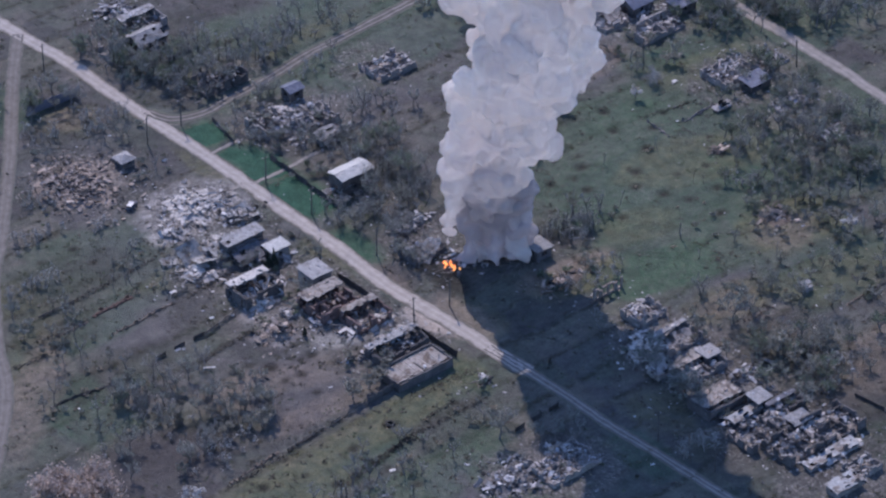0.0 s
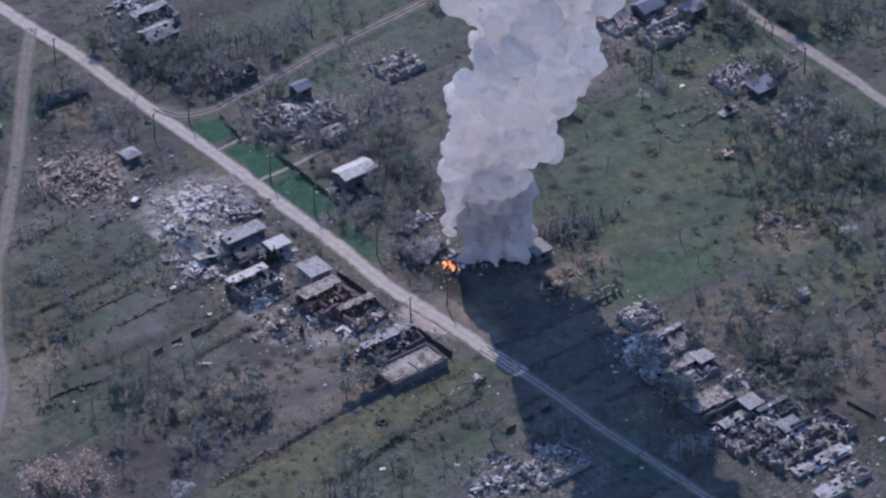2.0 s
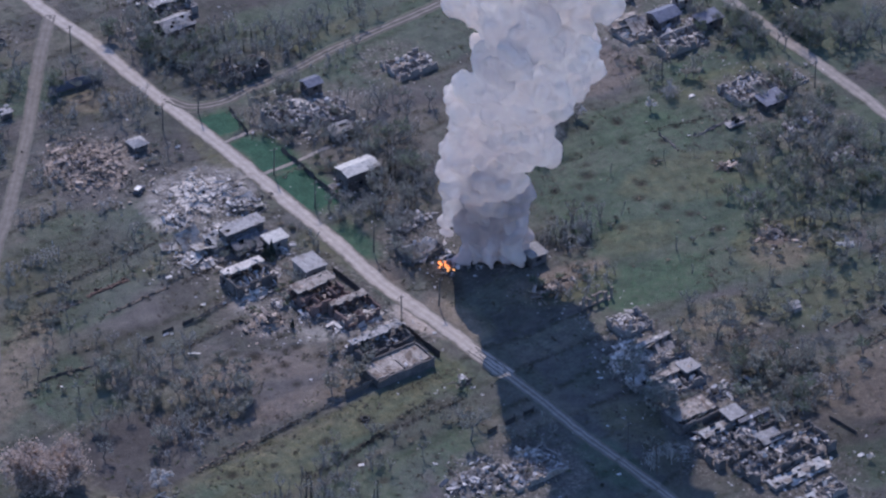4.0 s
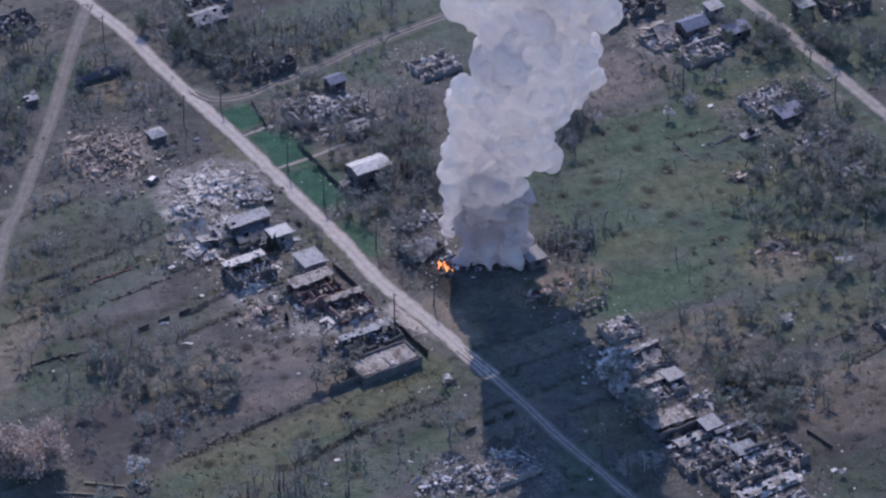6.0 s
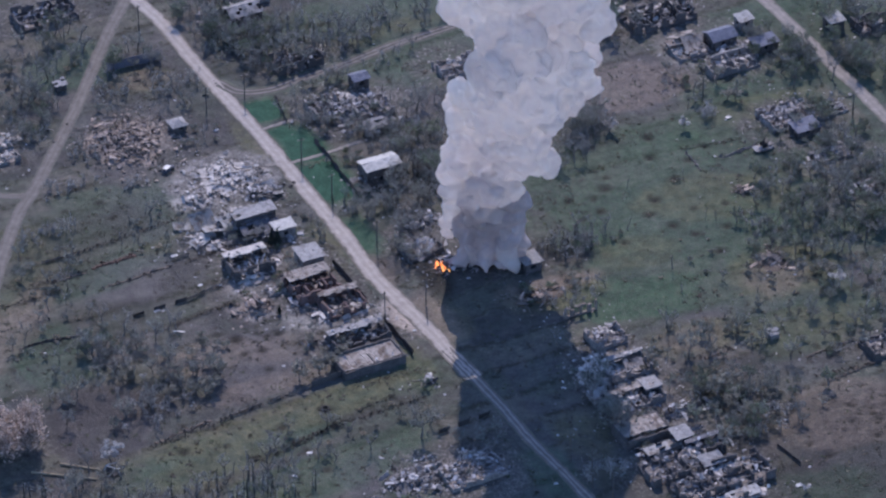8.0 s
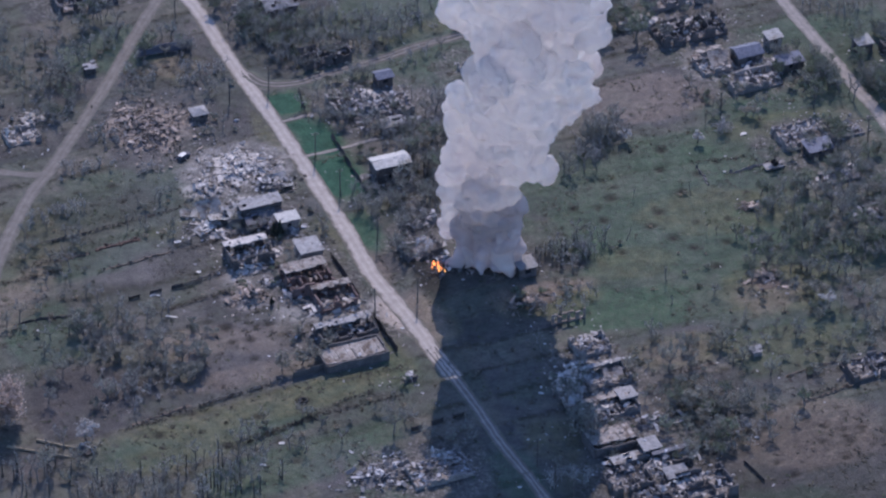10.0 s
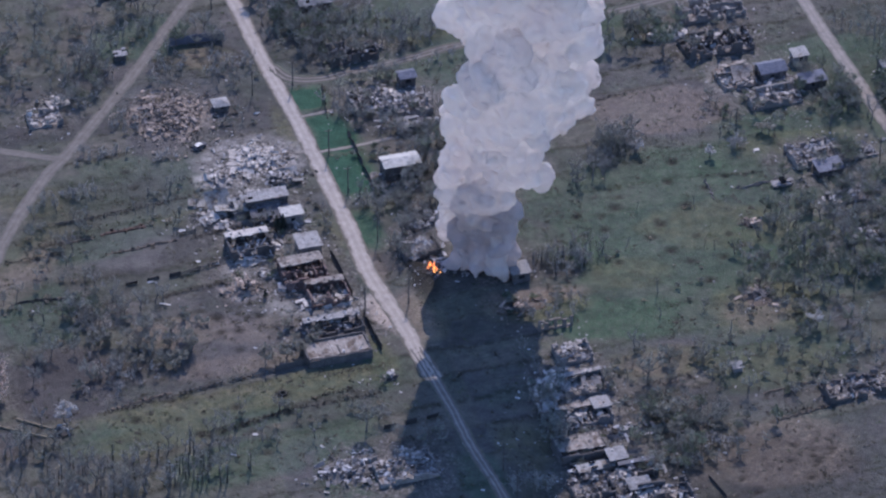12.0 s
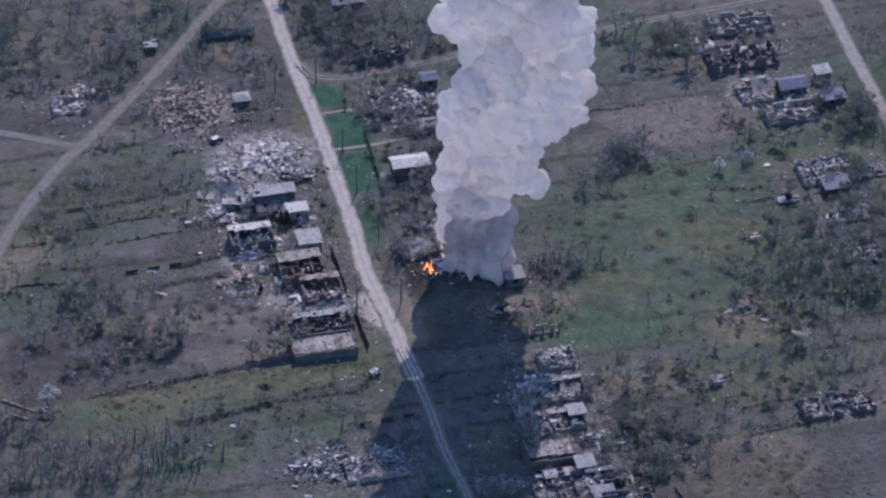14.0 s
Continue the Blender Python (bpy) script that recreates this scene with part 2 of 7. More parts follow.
TRACKS = [("street", MAIN, "pale dusty dirt street between ruined houses"), ("lower_street", LOWER, "two-rut dirt street past the ruined farm"), ("side_lane", SIDE, "two-rut dirt lane with a grassy middle"),
          ("field_track", WEST, "worn earth track along the back gardens"), ("field_spur", SPUR, "faint earth track joining the field track"),
          ("back_street", EAST, "grey dirt street behind the gardens")]
for way in ([(-55.2, 19.0), (-54.2, 20.7), (-51.2, 25.8), (-50.2, 27.6)], [(-48.2, 27.4), (-46.7, 28.8), (-41.9, 33.7), (-37.2, 39.5), (-35.5, 41.6)], [(-59.2, 38.4), (-58.1, 39.5), (-54.7, 43.5), (-53.6, 44.9)]):
    TRACKS.append(("garden_path", street(way, 1.0), "narrow pale trodden path to a house"))


def lump(x, y):
    """The lie of the land: almost flat, with small uneven swells."""
    return 0.22 * noise.noise(Vector((x * 0.05, y * 0.05, 0.3))) + 0.10 * noise.noise(Vector((x * 0.21, y * 0.21, 4.0)))


def patch(kind, x, y, a, b, weight=1.0, rot=ROAD):
    kind.append((x, y, a, b, rot, weight))


# mown lawns beside the street, then the large meadow and fainter grass
patch(GREEN, -61.4, 46.4, 5.0, 4.6, 1.3)
patch(GREEN, -49.6, 35.6, 8.6, 7.0, 1.2)
patch(GREEN, -36.3, 23.2, 9.5, 5.6, 1.15)
patch(GREEN, -21.8, 5.7, 8.0, 3.4, 1.05)
patch(GREEN, -17.9, -6.3, 8.0, 2.0, 0.7)
patch(GREEN, 42.0, 33.0, 24, 16, 0.72, 10)
patch(GREEN, 42.1, 3.4, 16, 8, 0.85, 30)
patch(GREEN, 33.9, 59.2, 12, 9, 0.7, 40)
patch(GREEN, 39.3, 91.3, 14, 5, 0.6, 46)
patch(GREEN, 65.8, 19.9, 20, 12, 0.5, 20)
patch(GREEN, 81.3, 7.1, 16, 10, 0.5, 40)
patch(GREEN, 97.5, -49.4, 12, 7, 0.6, 40)
patch(GREEN, -21.2, -77.3, 22, 7, 0.6, 46)
patch(GREEN, 0.3, -46.3, 16, 5, 0.55, 46)
patch(GREEN, 4.6, -36.5, 9, 3, 0.8)
patch(GREEN, -2.8, -81.2, 14, 7, 0.6, 46)
patch(GREEN, 8.4, -63.9, 12, 5, 0.6, 46)
patch(GREEN, 45.2, -62.1, 10, 5, 0.6)
patch(GREEN, -75.6, -34.0, 14, 5, 0.5, 46)
patch(GREEN, -84.2, -2.5, 9, 6, 0.45, 46)
patch(GREEN, -111.4, 48.5, 12, 9, 0.6, 46)
patch(GREEN, -45.2, 85.5, 16, 4, 0.5, 50)
patch(GREEN, 54.5, 96.1, 12, 7, 0.55)
patch(GREEN, -69.4, -59.2, 12, 8, 0.5)
patch(GREEN, 18.5, -71.8, 10, 7, 0.7)
patch(GREEN, 31.3, 55.0, 8, 12, 0.7, 10)
patch(GREEN, 52.0, 50.4, 48, 34, 0.55, 46)
patch(GREEN, 53.6, 111.6, 30, 26, 0.6, 46)
patch(GREEN, -40.9, 89.6, 36, 22, 0.5, 46)
patch(GREEN, -74.1, -10.9, 26, 16, 0.3, 46)
# last year's yellowed grass
patch(OLIVE, -14.2, -62.1, 34, 5, 0.8, 46)
patch(OLIVE, -3.6, -49.6, 18, 4, 0.8, 46)
patch(OLIVE, -21.5, -83.3, 16, 6, 0.6, 46)
patch(OLIVE, 25.7, -1.8, 11, 5, 0.8, 42)
patch(OLIVE, 4.6, -34.4, 9, 3, 0.7)
patch(OLIVE, -58.9, 31.6, 12, 2.2, 0.7)
patch(OLIVE, -26.9, -0.5, 12, 2.0, 0.7)
patch(OLIVE, 6.1, -16.8, 8, 4, 0.7)
patch(OLIVE, 58.5, -6.7, 12, 6, 0.7, 42)
patch(OLIVE, 70.0, 23.5, 14, 9, 0.7, 42)
patch(OLIVE, 81.7, 5.0, 14, 8, 0.5, 42)
patch(OLIVE, 47.7, 46.6, 18, 9, 0.6, 30)
patch(OLIVE, 37.7, 20.0, 10, 6, 0.5, 30)
patch(OLIVE, 47.3, 86.1, 14, 5, 0.6, 46)
patch(OLIVE, -93.9, -22.6, 9, 6, 0.7, 46)
patch(OLIVE, -93.2, 49.1, 8, 5, 0.8, 46)
patch(OLIVE, -48.6, 87.1, 20, 3, 0.6, 46)
patch(OLIVE, 47.2, -47.6, 9, 6, 0.6)
patch(OLIVE, -84.5, -41.2, 4, 20, 0.6, 0)
patch(OLIVE, -57.9, -8.1, 12, 3, 0.5, 46)
patch(DIRT, 96.6, -24.3, 15, 9, 0.85, 42)
patch(DIRT, 92.7, -16.9, 12, 6, 0.7, 42)
patch(DIRT, 59.0, -8.7, 6, 3, 0.6, 42)
# bare brown earth
patch(DIRT, 3.7, -17.6, 9, 4.5, 0.9)
patch(DIRT, -3.2, -19.8, 5, 4, 0.9)
patch(DIRT, 23.4, 1.9, 11, 3, 0.9, 42)
patch(DIRT, 18.7, -4.0, 6, 4, 0.6, 42)
patch(DIRT, 14.0, 83.2, 18, 10, 0.6, 40)
patch(DIRT, 93.3, -25.0, 20, 9, 0.4, 42)
patch(DIRT, 69.3, 21.0, 8, 6, 0.6, 42)
patch(DIRT, 57.3, -7.1, 7, 3.5, 0.55, 42)
patch(DIRT, -36.9, -47.6, 12, 5, 0.6, 46)
patch(DIRT, -22.3, -38.8, 10, 5, 0.5, 46)
patch(DIRT, -22.2, -53.4, 16, 3.5, 0.5, 46)
patch(DIRT, -93.2, 49.1, 6, 4, 0.6, 46)
patch(DIRT, -48.9, -7.5, 6, 3, 0.5, 46)
patch(DIRT, -79.8, -52.7, 5, 22, 0.7, 0)
patch(DIRT, -55.3, 33.3, 6, 2.5, 0.5)
patch(DIRT, 66.2, 92.1, 10, 2.5, 0.5)
patch(DIRT, -13.0, -5.2, 7, 1.6, 0.6)
# spread plaster dust and chalky rubble
patch(PALE, -59.6, 16.8, 12.5, 9.5, 1.0, 46)
patch(PALE, -6.3, -18.1, 4, 3, 0.7, 46)
patch(PALE, -61.5, 7.1, 7, 4, 0.8, 46)
patch(DIRT, -85.6, 24.1, 10, 9, 0.8, 46)
patch(PALE, -85.6, 24.1, 9, 8, 0.4, 46)
patch(PALE, -51.5, -0.2, 9, 8, 0.5, 46)
patch(PALE, -20.5, -25.3, 8, 6, 0.45, 46)
patch(PALE, -35.9, -18.1, 8, 7, 0.4, 46)
patch(PALE, 58.1, -34.1, 14, 8, 0.4)
patch(PALE, -34.2, -28.5, 5, 4, 0.5, 46)
patch(PALE, -14.8, -23.4, 6, 3, 0.9)
patch(PALE, -10.0, -26.3, 4, 3, 0.8)
patch(PALE, 47.7, -27.1, 12, 6, 0.7)
patch(PALE, -42.2, 55.0, 10, 7, 0.45, 46)
patch(PALE, 24.8, 105.1, 8, 8, 0.5, 46)
patch(PALE, -66.2, -85.6, 8, 6, 0.6)
# yards strewn with broken masonry
patch(YARD, -48.0, -2.6, 12, 14, 1.0)
patch(YARD, -26.9, -14.1, 14, 13, 1.0)
patch(YARD, -9.9, -30.5, 9, 15, 0.9)
patch(YARD, -58.4, 15.2, 14, 13, 0.9)
patch(YARD, -84.9, 23.9, 13, 13, 0.8)
patch(YARD, -43.4, 54.6, 12, 15, 1.0)
patch(YARD, -62.4, 69.3, 8, 13, 0.8)
patch(YARD, -28.1, 80.3, 9, 10, 0.8)
patch(YARD, 50.0, -26.3, 20, 11, 1.0)
patch(YARD, 69.7, -46.5, 16, 16, 1.0)
patch(YARD, 26.6, -68.0, 13, 14, 1.0)
patch(YARD, -6.9, 8.2, 10, 11, 1.0)
patch(YARD, 12.8, 7.5, 6, 8, 0.8)
patch(YARD, 31.2, 107.2, 14, 14, 0.9)
patch(YARD, 12.2, 116.0, 9, 16, 0.9)
patch(YARD, 56.5, 81.4, 11, 13, 0.9)
patch(YARD, 69.6, 70.6, 7, 12, 0.8)
patch(YARD, 77.5, 58.5, 8, 10, 0.8)
patch(YARD, -87.3, 82.9, 9, 12, 0.7)
patch(YARD, -127.7, 67.3, 9, 14, 0.8)
patch(YARD, -111.5, 9.6, 8, 9, 0.8)
patch(YARD, 82.4, -62.2, 12, 14, 0.9)
patch(YARD, 99.6, 7.3, 8, 12, 0.7)
patch(YARD, -64.4, -87.0, 9, 9, 0.7)
# trampled beige earth at the bend of the street and at the mouth of the lane
patch(BARE, -71.5, 51.0, 4.5, 1.8, 0.7, 0)
patch(BARE, -3.7, -19.8, 6.0, 3.2, 1.2)
patch(BARE, -12.6, -21.2, 3.0, 2.2, 0.8)
patch(BARE, 1.4, -22.0, 5.0, 2.2, 0.7)
# raked garden plots of smooth grey-mauve soil
patch(TILTH, -49.9, -76.4, 13, 11, 1.0)
patch(TILTH, -61.0, -83.0, 8, 7, 0.8)
patch(TILTH, -28.3, -46.9, 11, 12, 0.75)
patch(TILTH, 9.5, -72.0, 7, 9, 1.0)
patch(TILTH, -35.2, 67.6, 6, 8, 1.0)
patch(TILTH, 17.8, 84.5, 11, 18, 0.8)
patch(TILTH, -62.0, -25.1, 9, 14, 0.7)
patch(TILTH, -70.0, -2.0, 12, 10, 0.6)
patch(TILTH, -6.1, -44.0, 3, 12, 0.7)
patch(TILTH, 80.0, -14.0, 5, 12, 0.7)
patch(TILTH, -78.0, 8.0, 8, 8, 0.5)
patch(TILTH, -22.0, 62.0, 8, 10, 0.6)
patch(TILTH, -47.0, 100.0, 14, 16, 0.7)
patch(TILTH, -18.0, 96.0, 8, 14, 0.7)
patch(TILTH, -88.0, 30.0, 12, 14, 0.5)
# dark wet or burnt soil
patch(DARK, -49.6, -69.3, 14, 7, 0.5, 46)
patch(DARK, -0.0, -5.5, 7, 3, 0.8)
patch(DARK, -7.6, 2.2, 5, 4, 0.6)
patch(DARK, 6.2, -60.7, 9, 3, 0.3, 46)
patch(DARK, 73.5, -12.6, 12, 4, 0.3, 42)


def craters(seed, x, y, rx, ry, n, small=0.7, large=1.4):
    rnd = random.Random(seed)
    for _ in range(n):
        a, r = rnd.uniform(0, 6.28), math.sqrt(rnd.random())
        CRATERS.append((x + rx * r * math.cos(a), y + ry * r * math.sin(a), rnd.uniform(small, large), rnd.uniform(0.2, 0.5)))


craters(3, 38.6, 46.1, 26, 26, 16)
craters(4, -31.0, -39.4, 18, 10, 8)
craters(5, -15.9, -71.6, 22, 14, 8)
craters(6, 92.6, -27.2, 14, 12, 8, 0.8, 1.6)
craters(8, 94.8, -20.9, 13, 10, 16, 0.5, 1.2)
craters(7, -80.1, -5.9, 14, 12, 6)
for x, y, r in ((-7.0, -57.0, 1.6), (42.2, 32.3, 1.5), (23.5, 41.3, 1.7), (65.2, 38.5, 1.6), (26.6, 64.3, 1.5), (29.3, 56.5, 1.4),
                (-34.0, -39.7, 1.8), (-26.3, -34.7, 1.3), (25.3, 32.3, 1.3), (22.1, 36.6, 1.1), (50.8, 44.7, 1.1), (53.6, 35.9, 1.2)):
    CRATERS.append((x, y, r, 0.45))
patch(DARK, 93.5, -36.9, 28, 19, 0.4, 42)
patch(DARK, -51.0, -77.0, 14, 11, 0.42)
patch(DARK, -62.0, -84.0, 8, 7, 0.35)
patch(DARK, -84.0, -16.4, 20, 9, 0.3, 46)
patch(DARK, -66.8, -46.5, 18, 6, 0.3, 46)
patch(DARK, -54.1, -18.2, 3.5, 16, 0.3, 0)
patch(DARK, -81.8, -29.6, 12, 10, 0.2, 46)
patch(DARK, 62.2, 122.4, 16, 14, 0.25, 42)
patch(DARK, 68.1, -20.6, 14, 9, 0.25, 42)
patch(DARK, 64.8, -59.8, 10, 8, 0.3, 42)
patch(DARK, 51.9, 119.2, 14, 12, 0.2, 42)


def axis_steps(lo, hi, step):
    near = list(np.arange(lo, hi + step, step))
    far = [30, 90, 220, 500, 1100, 2400, 4200]
    return np.array([lo - f for f in reversed(far)] + near + [near[-1] + f for f in far])


def build_ground():
    xs, ys = axis_steps(-165, 150, 0.9), axis_steps(-140, 190, 0.9)
    gx, gy = np.meshgrid(xs, ys)
    h = np.zeros_like(gx)
    wob = np.zeros_like(gx)
    for i in range(gx.shape[0]):
        for j in range(gx.shape[1]):
            p, q = gx[i, j], gy[i, j]
            h[i, j] = lump(p, q)
            wob[i, j] = noise.noise(Vector((p * 0.11, q * 0.11, 9.0))) + 0.6 * noise.noise(Vector((p * 0.35, q * 0.35, 2.0)))
    layers = {}
    for name, patches in (("green", GREEN), ("olive", OLIVE), ("dirt", DIRT), ("pale", PALE), ("dark", DARK), ("yard", YARD), ("tilth", TILTH), ("bare", BARE)):
        w = np.zeros_like(gx)
        for x, y, a, b, rot, weight in patches:
            c, s = math.cos(radians(rot)), math.sin(radians(rot))
            u = ((gx - x) * c + (gy - y) * s) / a
            v = (-(gx - x) * s + (gy - y) * c) / b
            r = (u ** 4 + v ** 4) ** 0.25 if name == "green" else np.sqrt(u * u + v * v)
            edge = min(0.5, 1.4 / min(a, b) + 0.12)
            w = np.maximum(w, weight * np.clip((1 + 0.22 * wob - r) / edge + 0.5, 0, 1))
        layers[name] = w
    for x, y, r, deep in CRATERS:
        d = np.hypot(gx - x, gy - y) / r
        h += np.where(d < 1.9, -deep * np.exp(-(d * 1.4) ** 2) + 0.35 * deep * np.exp(-((d - 1.15) * 3) ** 2), 0)
        layers["dark"] = np.maximum(layers["dark"], np.clip(1.25 - d * 0.9 + 0.2 * wob, 0, 1))
    for _, (line, width), _ in TRACKS:
        near = (gx > -170) & (gx < 155) & (gy > -145) & (gy < 195)
        d = np.full_like(gx, 99.0)
        for p in line:
            d[near] = np.minimum(d[near], np.hypot(gx[near] - p.x, gy[near] - p.y))
        h = np.where(d < width, h - 0.05, h)
    # garden parcels: long strips square to the street, each tilled and weeded in its own way
    c, s = math.cos(radians(ROAD)), math.sin(radians(ROAD))
    along, away = gx * c + gy * s + 1.2 * wob, -gx * s + gy * c
    strip = np.floor(along / 9.5) + 40 * np.floor((away + 8) / 46)
    tone = np.modf(np.abs(np.sin(strip * 12.9898) * 43758.5453))[0]
    layers["plot"] = tone
    gap = np.abs(along / 9.5 - np.round(along / 9.5)) * 9.5
    layers["edge"] = np.clip(1.3 - gap / 1.0, 0, 1) * (tone > 0.25)
    layers["furrow"] = along
    ny, nx = gx.shape
    verts = np.stack([gx, gy, h], -1).reshape(-1, 3)
    idx = np.arange(ny * nx).reshape(ny, nx)
    faces = np.stack([idx[:-1, :-1], idx[:-1, 1:], idx[1:, 1:], idx[1:, :-1]], -1).reshape(-1, 4)
    me = bpy.data.meshes.new("ground")
    me.from_pydata(verts.tolist(), [], faces.tolist())
    for name, w in layers.items():
        a = me.attributes.new(name, "FLOAT", "POINT")
        a.data.foreach_set("value", w.reshape(-1).astype(np.float32))
    me.shade_smooth()
    me.materials.append(ground_material())
    return tagged(new("ground", me), "grey-brown spring ground with dry weeds and new grass", "ground", kind="structure")


def attribute(nt, name):
    a = nt.nodes.new("ShaderNodeAttribute")
    a.attribute_name = name
    return a.outputs["Fac"]


def ground_material():
    m, nt, b = nodes_of("garden_earth")
    soil = ramp(nt, noise_node(nt, 0.05, 9, 0.65), [(0.3, (0.082, 0.077, 0.074)), (0.5, (0.14, 0.131, 0.122)), (0.7, (0.205, 0.187, 0.17))])
    weeds = ramp(nt, noise_node(nt, 0.5, 8, 0.7), [(0.3, (0.075, 0.08, 0.067)), (0.7, (0.165, 0.166, 0.143))])
    col = blend(nt, ramp(nt, noise_node(nt, 0.11, 7, 0.7), [(0.38, (0, 0, 0)), (0.6, (1, 1, 1))]), soil, weeds)
    plot = attribute(nt, "plot")
    col = blend(nt, 1.0, col, ramp(nt, plot, [(0.0, (0.72, 0.70, 0.72)), (0.35, (0.95, 0.95, 0.98)), (0.6, (1.12, 1.08, 1.0)), (1.0, (0.86, 0.9, 0.84))]), "MULTIPLY")
    rows = math_node(nt, "SINE", math_node(nt, "ADD", math_node(nt, "MULTIPLY", attribute(nt, "furrow"), 4.2), math_node(nt, "MULTIPLY", noise_node(nt, 0.3, 4), 3.0)))
    tilled = ramp(nt, math_node(nt, "MULTIPLY", math_node(nt, "ADD", rows, 1.0), 0.5), [(0.2, (0.93, 0.93, 0.93)), (0.8, (1.04, 1.04, 1.04))])
    col = blend(nt, ramp(nt, noise_node(nt, 0.05, 4), [(0.45, (0, 0, 0)), (0.6, (1, 1, 1))]), col, blend(nt, 1.0, col, tilled, "MULTIPLY"))
    margin = math_node(nt, "MULTIPLY", attribute(nt, "edge"), ramp(nt, noise_node(nt, 0.6, 5, 0.7), [(0.38, (0, 0, 0)), (0.55, (0.85, 0.85, 0.85))]))
    col = blend(nt, margin, col, (0.05, 0.048, 0.034))
    tilth = ramp(nt, noise_node(nt, 0.22, 7, 0.6), [(0.3, (0.115, 0.106, 0.108)), (0.7, (0.185, 0.168, 0.165))])
    col = blend(nt, math_node(nt, "MULTIPLY", attribute(nt, "tilth"), 0.8), col, tilth)
    grass = ramp(nt, noise_node(nt, 0.35, 8, 0.7), [(0.3, (0.052, 0.097, 0.057)), (0.55, (0.083, 0.132, 0.08)), (0.75, (0.135, 0.168, 0.11))])
    tuft = ramp(nt, noise_node(nt, 0.9, 5, 0.7), [(0.2, (0.25, 0.25, 0.25)), (0.6, (1, 1, 1))])
    faint = ramp(nt, noise_node(nt, 0.035, 6, 0.6), [(0.5, (0, 0, 0)), (0.7, (0.3, 0.3, 0.3))])
    g = math_node(nt, "MULTIPLY", math_node(nt, "ADD", attribute(nt, "green"), faint, True), tuft)
    col = blend(nt, g, col, grass)
    lush = ramp(nt, noise_node(nt, 0.6, 6, 0.7), [(0.3, (0.036, 0.088, 0.056)), (0.7, (0.062, 0.13, 0.083))])
    col = blend(nt, math_node(nt, "MULTIPLY", math_node(nt, "SUBTRACT", attribute(nt, "green"), 0.95, True), 5.0, True), col, lush)
    old = ramp(nt, noise_node(nt, 0.45, 8, 0.72), [(0.3, (0.085, 0.092, 0.05)), (0.5, (0.15, 0.145, 0.085)), (0.72, (0.235, 0.205, 0.125))])
    col = blend(nt, math_node(nt, "MULTIPLY", attribute(nt, "olive"), ramp(nt, noise_node(nt, 0.3, 7, 0.7), [(0.3, (0.15, 0.15, 0.15)), (0.58, (1, 1, 1))])), col, old)
    dirt = ramp(nt, noise_node(nt, 0.6, 8, 0.7), [(0.3, (0.17, 0.136, 0.105)), (0.7, (0.32, 0.262, 0.21))])
    col = blend(nt, math_node(nt, "MULTIPLY", attribute(nt, "dirt"), ramp(nt, noise_node(nt, 0.7, 6, 0.7), [(0.3, (0.35, 0.35, 0.35)), (0.6, (1, 1, 1))])), col, dirt)
    pale = ramp(nt, noise_node(nt, 0.8, 8, 0.75), [(0.3, (0.36, 0.325, 0.295)), (0.65, (0.70, 0.65, 0.60))])
    col = blend(nt, math_node(nt, "MULTIPLY", attribute(nt, "pale"), ramp(nt, noise_node(nt, 0.55, 8, 0.75), [(0.32, (0.25, 0.25, 0.25)), (0.52, (1, 1, 1))])), col, pale)
    strewn = ramp(nt, noise_node(nt, 1.1, 9, 0.8), [(0.36, (0.035, 0.033, 0.03)), (0.47, (0.12, 0.112, 0.10)), (0.56, (0.20, 0.185, 0.165)), (0.64, (0.5, 0.465, 0.43))])
    col = blend(nt, math_node(nt, "MULTIPLY", attribute(nt, "yard"), ramp(nt, noise_node(nt, 0.25, 6, 0.7), [(0.36, (0.1, 0.1, 0.1)), (0.56, (0.95, 0.95, 0.95))])), col, strewn)
    dark = ramp(nt, noise_node(nt, 1.3, 6), [(0.3, (0.022, 0.02, 0.018)), (0.7, (0.06, 0.055, 0.045))])
    col = blend(nt, attribute(nt, "dark"), col, dark)
    trampled = ramp(nt, noise_node(nt, 0.5, 7, 0.7), [(0.3, (0.33, 0.275, 0.23)), (0.7, (0.56, 0.48, 0.41))])
    col = blend(nt, math_node(nt, "MULTIPLY", attribute(nt, "bare"), ramp(nt, noise_node(nt, 0.4, 6, 0.7), [(0.3, (0.3, 0.3, 0.3)), (0.55, (1, 1, 1))])), col, trampled)
    blotch = ramp(nt, noise_node(nt, 0.28, 6, 0.75), [(0.3, (0.55, 0.55, 0.57)), (0.5, (1.0, 1.0, 1.0)), (0.7, (1.42, 1.38, 1.32))])
    col = blend(nt, 0.7, col, blotch, "MULTIPLY")
    grain = ramp(nt, noise_node(nt, 2.6, 5, 0.8), [(0.28, (0.45, 0.45, 0.45)), (0.5, (0.95, 0.95, 0.95)), (0.72, (1.5, 1.5, 1.5))])
    col = blend(nt, 0.55, col, grain, "MULTIPLY")
    nt.links.new(col, b.inputs["Base Color"])
    b.inputs["Roughness"].default_value = 0.95
    b.inputs["Specular IOR Level"].default_value = 0.15
    bump(nt, b, noise_node(nt, 1.2, 8, 0.75), 0.9, 0.5)
    return m


